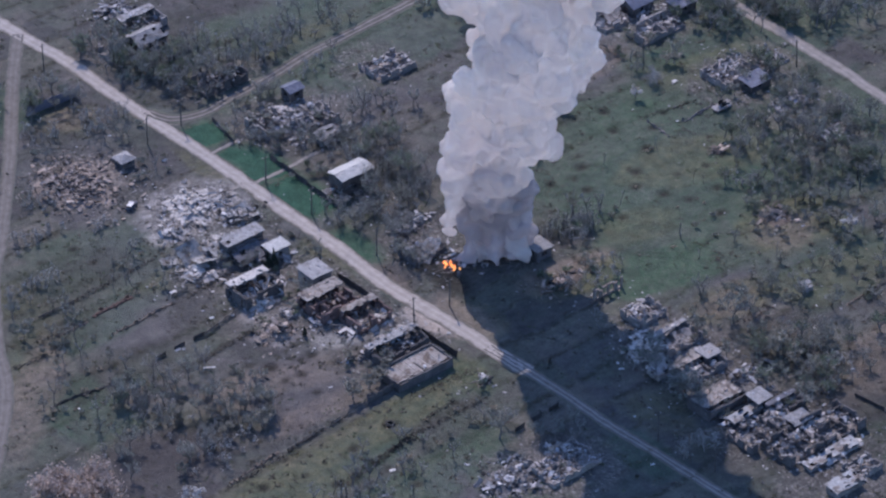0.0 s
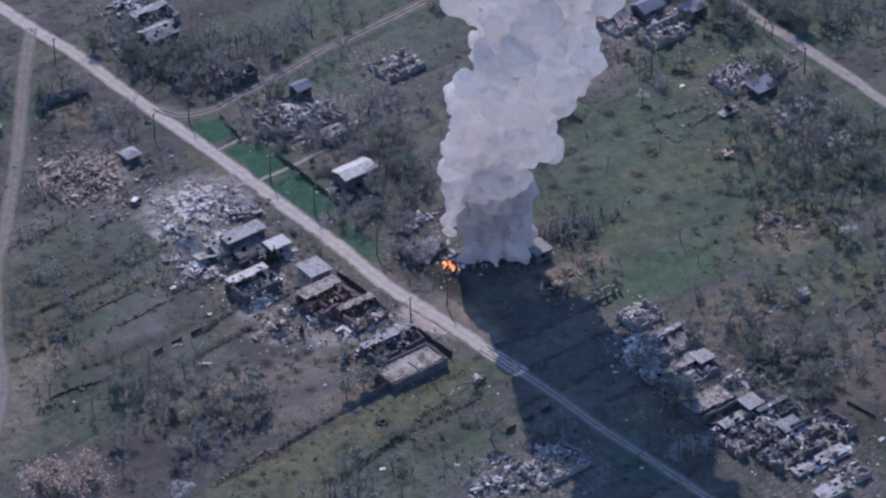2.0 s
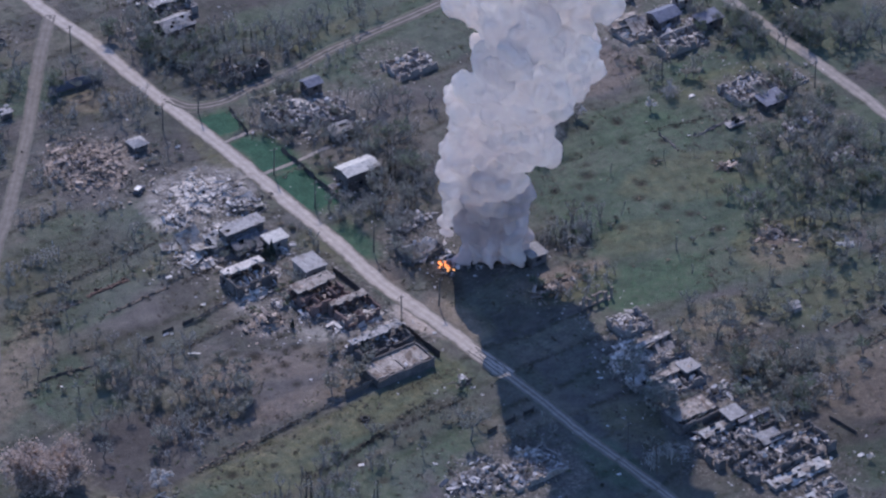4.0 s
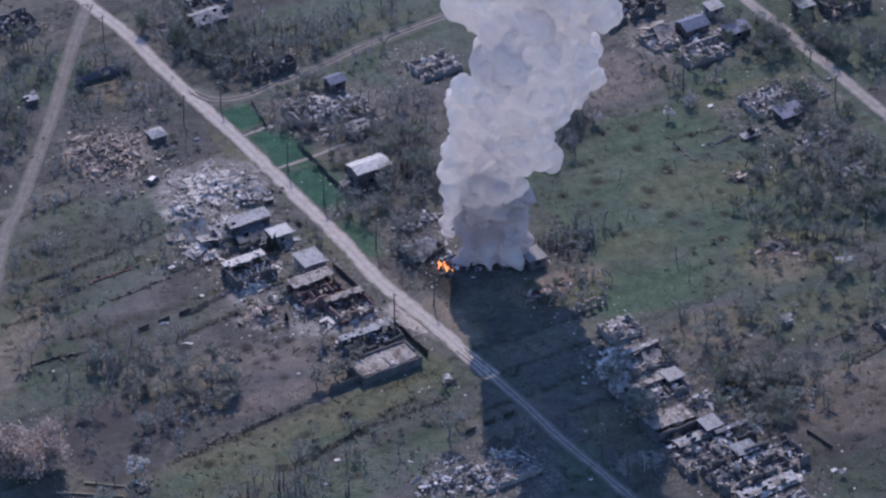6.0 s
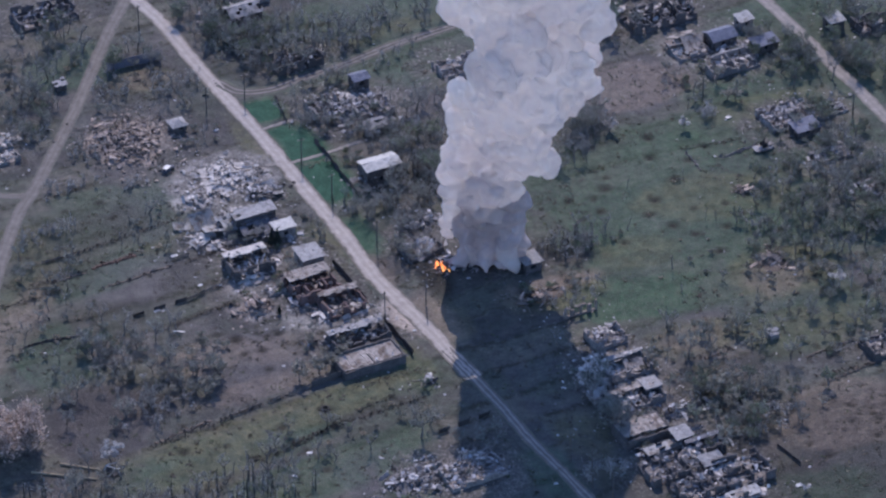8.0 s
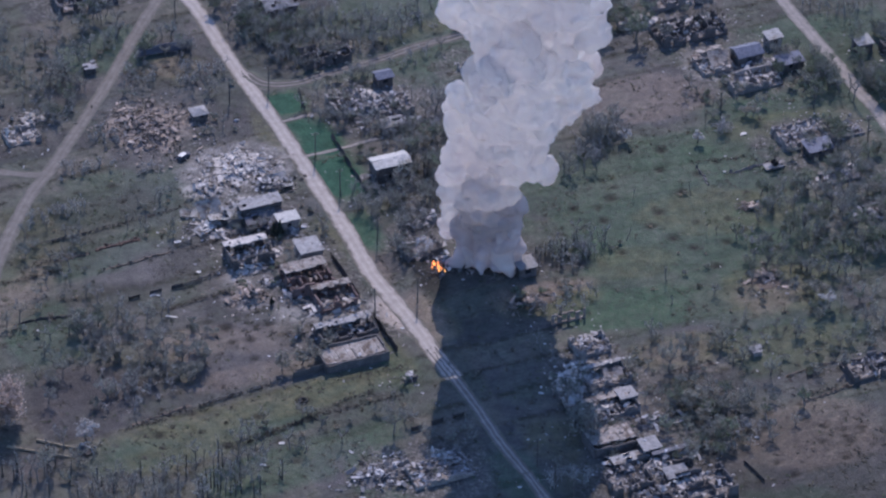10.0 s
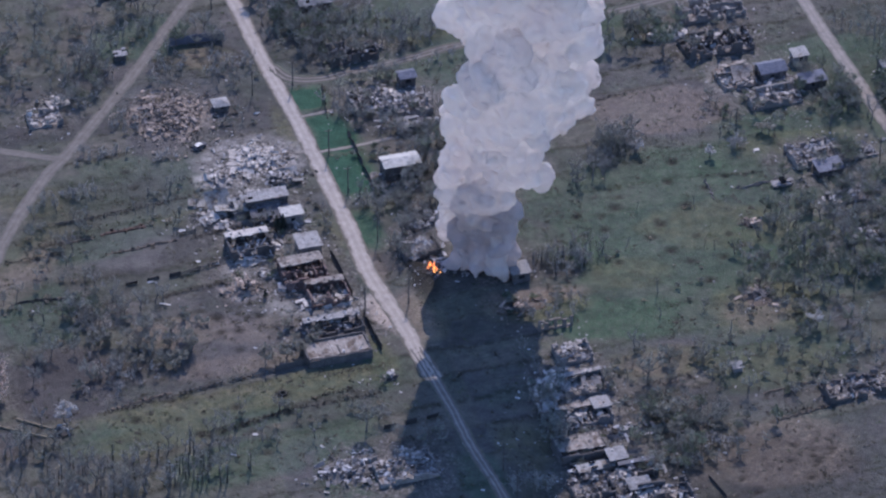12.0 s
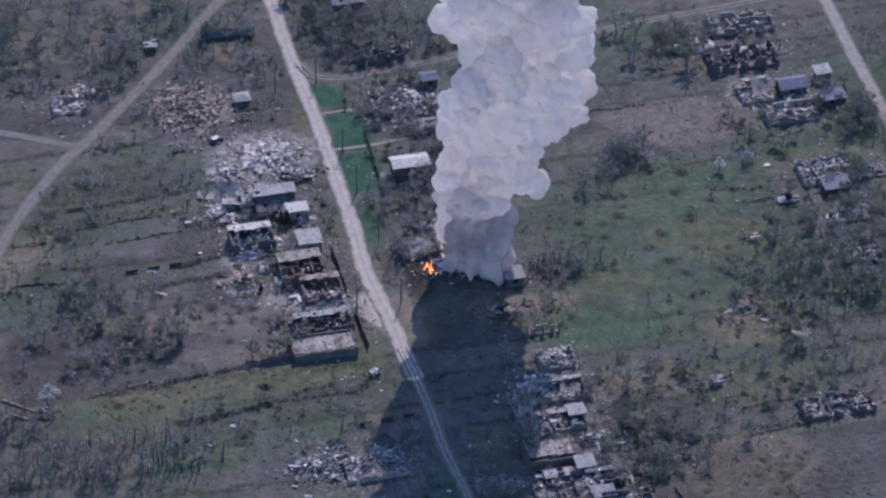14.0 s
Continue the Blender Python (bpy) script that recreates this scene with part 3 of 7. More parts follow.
def track_material(name, dark, light, verge, middle=0.92):
    """Beaten dust: u runs across, v along; two paler ruts and ragged verges."""
    m, nt, b = nodes_of(name)
    base = ramp(nt, noise_node(nt, 0.5, 8, 0.7), [(0.3, dark), (0.7, light)])
    uv = nt.nodes.new("ShaderNodeUVMap")
    sep = nt.nodes.new("ShaderNodeSeparateXYZ")
    nt.links.new(uv.outputs["UV"], sep.inputs[0])
    across = math_node(nt, "ABSOLUTE", sep.outputs["X"])
    rut = math_node(nt, "ABSOLUTE", math_node(nt, "SUBTRACT", across, 0.38))
    rutted = ramp(nt, math_node(nt, "ADD", rut, math_node(nt, "MULTIPLY", noise_node(nt, 0.4, 5), 0.12)), [(0.10, (1.05, 1.05, 1.05)), (0.3, (middle, middle, middle))])
    col = blend(nt, 1.0, base, rutted, "MULTIPLY")
    edge = ramp(nt, math_node(nt, "ADD", across, math_node(nt, "MULTIPLY", math_node(nt, "SUBTRACT", noise_node(nt, 0.4, 7, 0.6), 0.5), 1.1)), [(0.76, (0, 0, 0)), (1.06, (1, 1, 1))])
    side = ramp(nt, noise_node(nt, 0.7, 7), [(0.3, verge), (0.7, tuple(c * 1.7 for c in verge))])
    col = blend(nt, edge, col, side)
    nt.links.new(col, b.inputs["Base Color"])
    b.inputs["Roughness"].default_value = 0.95
    b.inputs["Specular IOR Level"].default_value = 0.15
    bump(nt, b, noise_node(nt, 1.5, 7, 0.7), 0.6, 0.2)
    return m


DUST = track_material("street_dust", (0.33, 0.292, 0.255), (0.50, 0.443, 0.39), (0.12, 0.108, 0.088))
RUTS = track_material("rutted_dust", (0.23, 0.205, 0.178), (0.38, 0.34, 0.298), (0.10, 0.098, 0.075), 0.6)
LANE = track_material("lane_dust", (0.17, 0.155, 0.135), (0.31, 0.282, 0.248), (0.10, 0.105, 0.08), 0.5)
BACK_DUST = track_material("back_street_dust", (0.23, 0.205, 0.18), (0.38, 0.34, 0.30), (0.115, 0.11, 0.09))
EARTH = track_material("trodden_earth", (0.145, 0.13, 0.113), (0.25, 0.226, 0.198), (0.105, 0.1, 0.085))


def build_track(name, line, width, material, label):
    """A worn way, its middle a little above the earth and its edges sunk into it."""
    rnd = random.Random(len(line))
    me = bpy.data.meshes.new(name)
    v, f, uvs = [], [], []
    cross = (-1.15, -0.8, -0.4, 0.0, 0.4, 0.8, 1.15)
    run = 0.0
    fine = []
    for a, b in zip(line, line[1:]):
        steps = max(1, int((b - a).length / 1.5))
        fine += [a.lerp(b, k / steps) for k in range(steps)]
    fine.append(line[-1])
    for i, p in enumerate(fine):
        d = (fine[min(i + 1, len(fine) - 1)] - fine[max(i - 1, 0)]).normalized()
        side = Vector((-d.y, d.x))
        if i:
            run += (p - fine[i - 1]).length
        w = width / 2 * (1 + 0.13 * noise.noise(Vector((run * 0.13, 3.0, width))))
        for c in cross:
            q = p + side * (w * c + 0.25 * noise.noise(Vector((run * 0.4, c, 8.0))))
            z = lump(q.x, q.y) + (0.05 if abs(c) < 0.9 else -0.02) - (0.03 if abs(abs(c) - 0.4) < 0.01 else 0)
            v.append((q.x, q.y, z + rnd.uniform(-0.01, 0.01)))
            uvs.append((c, run))
    n = len(cross)
    for i in range(len(fine) - 1):
        for k in range(n - 1):
            f.append((i * n + k, (i + 1) * n + k, (i + 1) * n + k + 1, i * n + k + 1))
    f = [tuple(reversed(q)) for q in f]
    me.from_pydata(v, [], f)
    layer = me.uv_layers.new(name="UVMap")
    for loop in me.loops:
        layer.data[loop.index].uv = uvs[loop.vertex_index]
    me.materials.append(material)
    me.shade_smooth()
    return tagged(new(name, me), label, "dirt road", kind="structure")


build_ground()
for (name, (line, width), label), stuff in zip(TRACKS, (DUST, RUTS, LANE, EARTH, EARTH, BACK_DUST, BACK_DUST, BACK_DUST, BACK_DUST)):
    build_track(name, line, width, stuff, label)


# ---- ruined houses ----
def wall_run(shape, length, height, thick, rnd, ragged, holes=(), axis=0, at=0.0, foot=0.0):
    """A standing wall from columns of masonry with a broken top; holes: (start, end, sill, head) in metres."""
    step = 0.45
    n = max(2, int(length / step))
    step = length / n
    seed = rnd.uniform(0, 99)
    keep, left = 0.0, 0
    for i in range(n):
        a = -length / 2 + (i + 0.5) * step
        if left <= 0:
            left = rnd.randint(1, 5)
            keep = rnd.choice((0, 0, 0.1, 0.3, 0.5, 0.8, 1.0))
        left -= 1
        bite = max(0.0, keep + 0.5 * noise.noise(Vector((a * 0.25, seed, 0))))
        top = height * (1 - ragged * bite) - rnd.uniform(0, 0.3) * ragged
        top = max(0.15, min(height, top))
        levels = sorted({foot, top} | {z for h in holes for z in h[2:] if foot < z < top})
        pieces = list(zip(levels, levels[1:]))
        for s, e, sill, head in holes:
            if s <= a + length / 2 <= e:
                pieces = [(foot, min(sill, top))]
                if top > head + 0.12:
                    pieces.append((head, top))
        for lo, hi in pieces:
            if hi - lo > 0.05:
                x, y = (a, at) if axis == 0 else (at, a)
                sx, sy = (step, thick) if axis == 0 else (thick, step)
                shape.box(x, y, lo, sx, sy, hi - lo)
    return shape


def chunks(shape, n, rx, ry, rnd, small=0.25, large=1.0, rise=None, flat=0.5, square=False):
    """Broken lumps strewn over an area; rise: height of the heap at a place."""
    for _ in range(n):
        if square:
            x, y = rnd.uniform(-rx, rx), rnd.uniform(-ry, ry)
        else:
            a = rnd.uniform(0, 6.28)
            r = abs(rnd.gauss(0, 0.56)) * (1 + 0.5 * math.sin(a * 3 + rx) + 0.3 * math.sin(a * 5 + ry))
            x, y = rx * r * math.cos(a), ry * r * math.sin(a)
        s = small * (large / small) ** (rnd.random() ** 1.8)
        z = (rise(x, y) if rise else 0.0) - 0.08
        shape.box(x, y, z, s * rnd.uniform(0.7, 1.5), s * rnd.uniform(0.6, 1.1), s * rnd.uniform(0.16, 0.16 + flat * 0.8),
                  tilt(rnd.gauss(0, 0.4), rnd.gauss(0, 0.4), rnd.uniform(0, 6.3)), jag=s * 0.14, rnd=rnd)
    return shape


def slabs(shape, n, rx, ry, rnd, large, rise):
    """Long flat pieces of wall and roof, tipped over one another, most of them square with the old house."""
    for _ in range(n):
        a, r = rnd.uniform(0, 6.28), abs(rnd.gauss(0, 0.5))
        x, y = rx * r * math.cos(a), ry * r * math.sin(a)
        le, wi = large * rnd.uniform(0.9, 2.4), large * rnd.uniform(0.3, 0.8)
        turn = rnd.choice((0, 1.57)) + rnd.gauss(0, 0.35)
        shape.box(x, y, rise(x, y) + rnd.uniform(0.0, 0.3), le, wi, rnd.uniform(0.1, 0.25), tilt(rnd.gauss(0, 0.3), rnd.gauss(0, 0.3), turn), jag=0.12, rnd=rnd)
    return shape


STICK = {}


def rafter(parent, x, y, z, rnd, burnt=False):
    """One fallen beam, leaning on what lies below it."""
    mat = CHARRED if burnt else TIMBER
    if mat not in STICK:
        STICK[mat] = Shape().box(0, 0, -0.08, 3.0, 0.16, 0.16).mesh("rafter", mat)
    o = new("rafter", STICK[mat])
    o.parent = parent
    le = rnd.uniform(0.5, 1.15)
    o.matrix_basis = pose(x, y, z, 0, rnd.gauss(0, 14), rnd.uniform(0, 360)) @ Matrix.Diagonal((le, 1, 1, 1))


def ruin(x, y, w, d, h, seed, label, mat=PLASTER, ragged=0.5, rooms=2, cover=0.0, roof=SLATE, fill=RUBBLE, litter=60, rot=ROAD, rafters=8, name="ruined_house", inset=0.0):
    """A roofless house: w along the street, d away from it; cover: the share that still has a ceiling slab."""
    rnd = random.Random(seed)
    ob = thing(name, x, y, rot, label=label, category="ruined house")
    t = 0.42
    for axis, at, le in ((0, -d / 2 + t / 2, w), (0, d / 2 - t / 2, w), (1, -w / 2 + t / 2, d - 2 * t), (1, w / 2 - t / 2, d - 2 * t)):
        holes, p = [], rnd.uniform(0.9, 1.8)
        while p + 1.3 < le and not inset:
            holes.append((p, p + rnd.uniform(0.9, 1.4), rnd.choice((0.8, 0.9, 0.0)), 2.1))
            p += rnd.uniform(3.0, 5.5)
        k = 0.45 if cover and axis == 1 and at < 0 else 1.0
        part("wall", wall_run(Shape(), le, h * rnd.uniform(0.85, 1), t, rnd, ragged * k, holes, axis, at, -0.2), mat, ob, weld=True)
    for i in range(1, rooms):
        at = -d / 2 + d * i / rooms + rnd.uniform(-0.6, 0.6)
        part("partition_wall", wall_run(Shape(), w - 2 * t, h * 0.85, 0.28, rnd, ragged * 1.2, ((1.2, 2.2, 0.0, 2.1),), 0, at), mat, ob, weld=True)
    if rooms > 2:
        part("partition_wall", wall_run(Shape(), d - 2 * t, h * 0.8, 0.28, rnd, ragged * 1.3, ((2.0, 3.0, 0.0, 2.1),), 1, rnd.uniform(-0.6, 0.6)), mat, ob, weld=True)
    part("floor_slab", Shape().box(0, 0, -0.25, w - 2 * t, d - 2 * t, 0.4), CONCRETE, ob)
    if cover:
        s = Shape()
        cw = w * cover
        n = max(3, int(d / 1.2))
        for i in range(n):
            bite = min(rnd.uniform(0, 0.35) * cw, rnd.uniform(0, 1.1))
            if inset:
                span = min(cw, w - t) - t - bite * 0.6
                panel = Shape().box(-w / 2 + t + span / 2, (d - 2 * t) * ((i + 0.5) / n - 0.5), h - inset + rnd.uniform(-0.04, 0.04), span, (d - 2 * t) / n - 0.03, 0.22)
                part("ceiling_panel", panel, roof, ob)
            else:
                s.box(-w / 2 + (cw - bite) / 2, -d / 2 + d * (i + 0.5) / n, h * 0.98 + 0.02, cw - bite, d / n, 0.22)
        if not inset:
            part("ceiling_slab", s, roof, ob, "broken remains of the ceiling, covered with dust", weld=True)
        top = h - inset + 0.2 if inset else h * 0.98 + 0.22
        lay = chunks(Shape(), 0 if inset > 0.6 else int(w * cover * d * 2.4), w * cover * 0.36, d / 2 - 0.6, rnd, 0.15, 0.7, lambda p, q: top, 0.35, square=True)
        lay.v = [(p[0] - w / 2 + w * cover * 0.46, p[1], p[2]) for p in lay.v]
        if lay.v:
            part("slab_debris", lay, BROWN_RUBBLE if roof is CONCRETE else fill, ob)["kind"] = "stuff"
    s = chunks(Shape(), int(litter * 1.6), w / 2 - t, d / 2 - t, rnd, 0.15, 0.95, lambda p, q: 0.15 + h * max(0.0, 0.28 + 0.75 * noise.noise(Vector((p * 0.35, q * 0.35, seed)))) , square=True)
    part("debris", s, fill, ob)["kind"] = "stuff"
    burnt = rnd.random() < 0.4
    for _ in range(rafters):
        rafter(ob, rnd.uniform(1 - w / 2, w / 2 - 1), rnd.uniform(1 - d / 2, d / 2 - 1), rnd.uniform(0.2, h * 0.7), rnd, burnt)
    s = chunks(Shape(), litter, w / 2 + 1.8, d / 2 + 1.8, rnd, 0.15, 0.6)
    part("rubble_apron", s, fill, ob)["kind"] = "stuff"
    return ob


def roof_sheets(shape, w, d, z0, z1, rnd, holes=0.0, over=0.35, x0=None, x1=None, sag=0.0):
    """A pitched plane of roofing sheets from x0 (height z0) to x1 (height z1), in ribs along the slope."""
    x0 = -w / 2 - over if x0 is None else x0
    x1 = w / 2 + over if x1 is None else x1
    n, m = max(3, int((d + 2 * over) / 0.9)), 4
    base = len(shape.v)
    for i in range(n + 1):
        q = -d / 2 - over + (d + 2 * over) * i / n
        for k in range(m + 1):
            f = k / m
            z = z0 + (z1 - z0) * f + rnd.gauss(0, 0.03) - sag * math.sin(math.pi * i / n) * math.sin(math.pi * f) + (0.05 if i % 2 else 0)
            p = x0 + (x1 - x0) * f + (rnd.gauss(0, 0.06) if k in (0, m) else 0)
            shape.v += [(p, q, z), (p, q, z - 0.09)]
    at = lambda i, k, b: base + 2 * (i * (m + 1) + k) + b
    solid = {(i, k) for i in range(n) for k in range(m) if rnd.random() >= holes}
    for i, k in solid:
        shape.f.append([at(i, k, 0), at(i, k + 1, 0), at(i + 1, k + 1, 0), at(i + 1, k, 0)])
        shape.f.append([at(i, k, 1), at(i + 1, k, 1), at(i + 1, k + 1, 1), at(i, k + 1, 1)])
        for di, dk, a, b in ((-1, 0, (0, 0), (0, 1)), (1, 0, (1, 1), (1, 0)), (0, -1, (1, 0), (0, 0)), (0, 1, (0, 1), (1, 1))):
            if (i + di, k + dk) not in solid:
                u, v = (i + a[0], k + a[1]), (i + b[0], k + b[1])
                shape.f.append([at(*v, 0), at(*u, 0), at(*u, 1), at(*v, 1)])
    return shape


def shed(x, y, w, d, h, seed, label, roof=SLATE, mat=PLASTER, kind="mono", pitch=0.5, holes=0.0, rot=ROAD, name="outbuilding", sag=0.0, ridge=None):
    """A small building that still has its roof: mono pitch, gable (ridge away from the street) or flat with a parapet."""
    rnd = random.Random(seed)
    ob = thing(name, x, y, rot, label=label, category="outbuilding" if name == "outbuilding" else "house")
    t = 0.3
    ends = 0.0 if kind == "flat" else pitch
    for axis, at, le, top in ((0, -d / 2 + t / 2, w, h), (0, d / 2 - t / 2, w, h), (1, -w / 2 + t / 2, d - 2 * t, h + (ends if kind == "mono" else 0)), (1, w / 2 - t / 2, d - 2 * t, h)):
        gaps = [(le * 0.35, le * 0.35 + 1.0, 0.9, 2.0)] if le > 2.5 else []
        if axis == 1 and at > 0 and le > 4:
            gaps.append((le * 0.72, le * 0.72 + 0.95, 0.0, 2.0))
        wall = part("wall", wall_run(Shape(), le, top - 0.02, t, rnd, 0.0, gaps, axis, at, -0.2), mat, ob, weld=True)
        for s, e, sill, head in gaps:
            mid = (s + e) / 2 - le / 2
            g = Shape()
            size = (e - s, 0.06) if axis == 0 else (0.06, e - s)
            px, py = (mid, at) if axis == 0 else (at, mid)
            g.box(px, py, sill, size[0] * 1.4, size[1] * 1.4 if axis else size[1], head - sill)
            part("window" if sill else "door", g, PANE if sill else TIMBER, wall)
    if kind == "mono":
        if w * d > 9:
            slope = lambda p, q: h + 0.14 + pitch * (0.5 - p / w)
            part("roof_debris", chunks(Shape(), int(w * d * 0.7), w / 2 - 0.3, d / 2 - 0.3, rnd, 0.12, 0.5, slope, 0.25, square=True), GREY_RUBBLE, ob)["kind"] = "stuff"
        part("roof", roof_sheets(Shape(), w, d, h + pitch + 0.1, h + 0.1, rnd, holes, sag=sag), roof, ob)
    elif kind == "gable":
        part("roof_slope", roof_sheets(Shape(), w, d, h + 0.05, h + pitch, rnd, holes * 0.3, x1=0.02, sag=sag), ridge or roof, ob)
        part("roof_slope", roof_sheets(Shape(), w, d, h + pitch, h + 0.05, rnd, holes, x0=-0.02, sag=sag), roof, ob)
        for side in (-1, 1):
            g = Shape()
            y0 = side * (d / 2 - t / 2)
            g.poly([(-w / 2, y0 - t / 2, h), (w / 2, y0 - t / 2, h), (0, y0 - t / 2, h + pitch - 0.1)])
            g.poly([(w / 2, y0 + t / 2, h), (-w / 2, y0 + t / 2, h), (0, y0 + t / 2, h + pitch - 0.1)])
            part("gable", g, mat, ob)
    elif kind == "hip":
        a, b, z = w / 2 + 0.4, d / 2 + 0.4, h + 0.05
        s = Shape()
        e = max(0.1, b - a)
        top = [(0, -e, z + pitch), (0, e, z + pitch)]
        for pts in ([(-a, -b, z), (a, -b, z), top[0]], [(a, b, z), (-a, b, z), top[1]], [(a, -b, z), (a, b, z), top[1], top[0]], [(-a, b, z), (-a, -b, z), top[0], top[1]]):
            s.slab(pts, 0.1)
        part("roof", s, roof, ob)
    else:
        part("roof", Shape().box(0, 0, h, w + 0.3, d + 0.3, 0.22), roof, ob)
        part("roof_debris", chunks(Shape(), int(w * d * 0.5), w / 2 - 0.4, d / 2 - 0.4, rnd, 0.15, 0.55, lambda p, q: h + 0.22, square=True), BROWN_RUBBLE, ob)["kind"] = "stuff"
    part("debris", chunks(Shape(), 16, w / 2 + 1.3, d / 2 + 1.3, rnd, 0.15, 0.5), GREY_RUBBLE, ob)["kind"] = "stuff"
    return ob


def fallen_roof(x, y, planes, seed, label, mat=SLATE, rot=ROAD):
    """Roof planes that slid off their walls; planes: (along, away, width, depth, height, lean, dip, turn)."""
    rnd = random.Random(seed)
    ob = thing("fallen_roof", x, y, rot, lump(x, y), label=label, category="ruined house")
    for u, v, w, d, z, lean, dip, turn in planes:
        o = part("roof_plane", roof_sheets(Shape(), w, d, 0.0, 0.0, rnd, 0.1, 0.0, sag=0.3), mat, ob)
        o.matrix_basis = pose(u, v, z, lean, dip, turn)
        k = Shape()
        for i in range(4):
            q = -d / 2 + d * (i + 0.5) / 4
            k.box(0, q, -0.24, w * rnd.uniform(0.9, 1.15), 0.12, 0.14)
        b = part("rafters", k, TIMBER, ob)
        b.matrix_basis = o.matrix_basis.copy()
    reach = max(max(abs(p[0]), abs(p[1])) for p in planes) + 2.5
    part("mound", chunks(Shape(), 110, reach, reach, rnd, 0.2, 1.0, lambda p, q: 0.5 * rnd.random() * math.exp(-(p * p + q * q) / (reach * reach))), RUBBLE, ob)["kind"] = "stuff"
    for _ in range(12):
        rafter(ob, rnd.gauss(0, reach * 0.4), rnd.gauss(0, reach * 0.4), rnd.uniform(0.2, 1.0), rnd)
    return ob


def heap(x, y, rx, ry, h, n, seed, label, mat=RUBBLE, rot=ROAD, large=1.2, beams=8, core=None, name="rubble_heap"):
    """A collapsed house: a low uneven mound, covered in broken masonry with boards sticking out."""
    rnd = random.Random(seed)
    ob = thing(name, x, y, rot, label=label, category="rubble", kind="stuff")

    def rise(p, q):
        r = (p / rx) ** 2 + (q / ry) ** 2
        bumpy = 0.6 + 0.7 * noise.noise(Vector((p * 0.3 + seed, q * 0.3, 1)))
        return max(0.0, h * math.exp(-1.6 * r) * bumpy + 0.15 * (1 - r))

    s = Shape()
    k = 24
    for i in range(k + 1):
        for j in range(k + 1):
            p, q = (i / k * 2 - 1) * rx, (j / k * 2 - 1) * ry
            r = (p / rx) ** 2 + (q / ry) ** 2
            r = r * (1.25 + 0.9 * noise.noise(Vector((p * 0.3, q * 0.3, seed))) + 0.5 * noise.noise(Vector((p * 0.9, q * 0.9, seed))))
            s.v.append((p, q, rise(p, q) * max(0, 1 - r) - 0.03 - 0.4 * min(1.2, max(0, r) ** 1.5)))
    for i in range(k):
        for j in range(k):
            s.f.append([i * (k + 1) + j, (i + 1) * (k + 1) + j, (i + 1) * (k + 1) + j + 1, i * (k + 1) + j + 1])
    part("mound", s, core or {RUBBLE: PLASTER_DUST, BROWN_RUBBLE: BROWN_DUST}.get(mat, GREY_DUST), ob)
    part("masonry_lumps", chunks(Shape(), int(n * 1.1), rx, ry, rnd, 0.14, large * 0.6, rise, 0.3), mat, ob)
    part("fallen_slabs", slabs(Shape(), max(4, n // 8), rx, ry, rnd, large, rise), mat, ob)
    part("dark_lumps", chunks(Shape(), n // (7 if mat is RUBBLE else 4), rx, ry, rnd, 0.2, large * 0.9, rise), CHARRED, ob)
    if beams:
        b = Shape()
        for _ in range(beams):
            p, q, a = rnd.uniform(-rx, rx) * 0.7, rnd.uniform(-ry, ry) * 0.7, rnd.uniform(0, 6.28)
            z, le = rise(p, q) + 0.1, rnd.uniform(1.5, 4)
            b.tube((p, q, z), (p + le * math.cos(a), q + le * math.sin(a), max(0.2, z + rnd.gauss(0, 0.5))), 0.1, 0.08, 4)
        part("boards", b, TIMBER, ob)
    return ob


def lone_wall(x, y, length, h, seed, label, gaps, mat=PLASTER, rot=ROAD + 90):
    """One wall left standing with its row of empty window openings."""
    rnd = random.Random(seed)
    ob = thing("standing_wall", x, y, rot, label=label, category="ruined wall")
    pitch = length / gaps
    part("wall", wall_run(Shape(), length, h, 0.45, rnd, 0.3, [(pitch * (i + 0.22), pitch * (i + 0.8), 0.35, h - 0.45) for i in range(gaps)], foot=-0.2), mat, ob, weld=True)
    part("rubble_apron", chunks(Shape(), 30, length / 2, 1.6, rnd, 0.15, 0.6), BROWN_RUBBLE, ob)["kind"] = "stuff"
    return ob


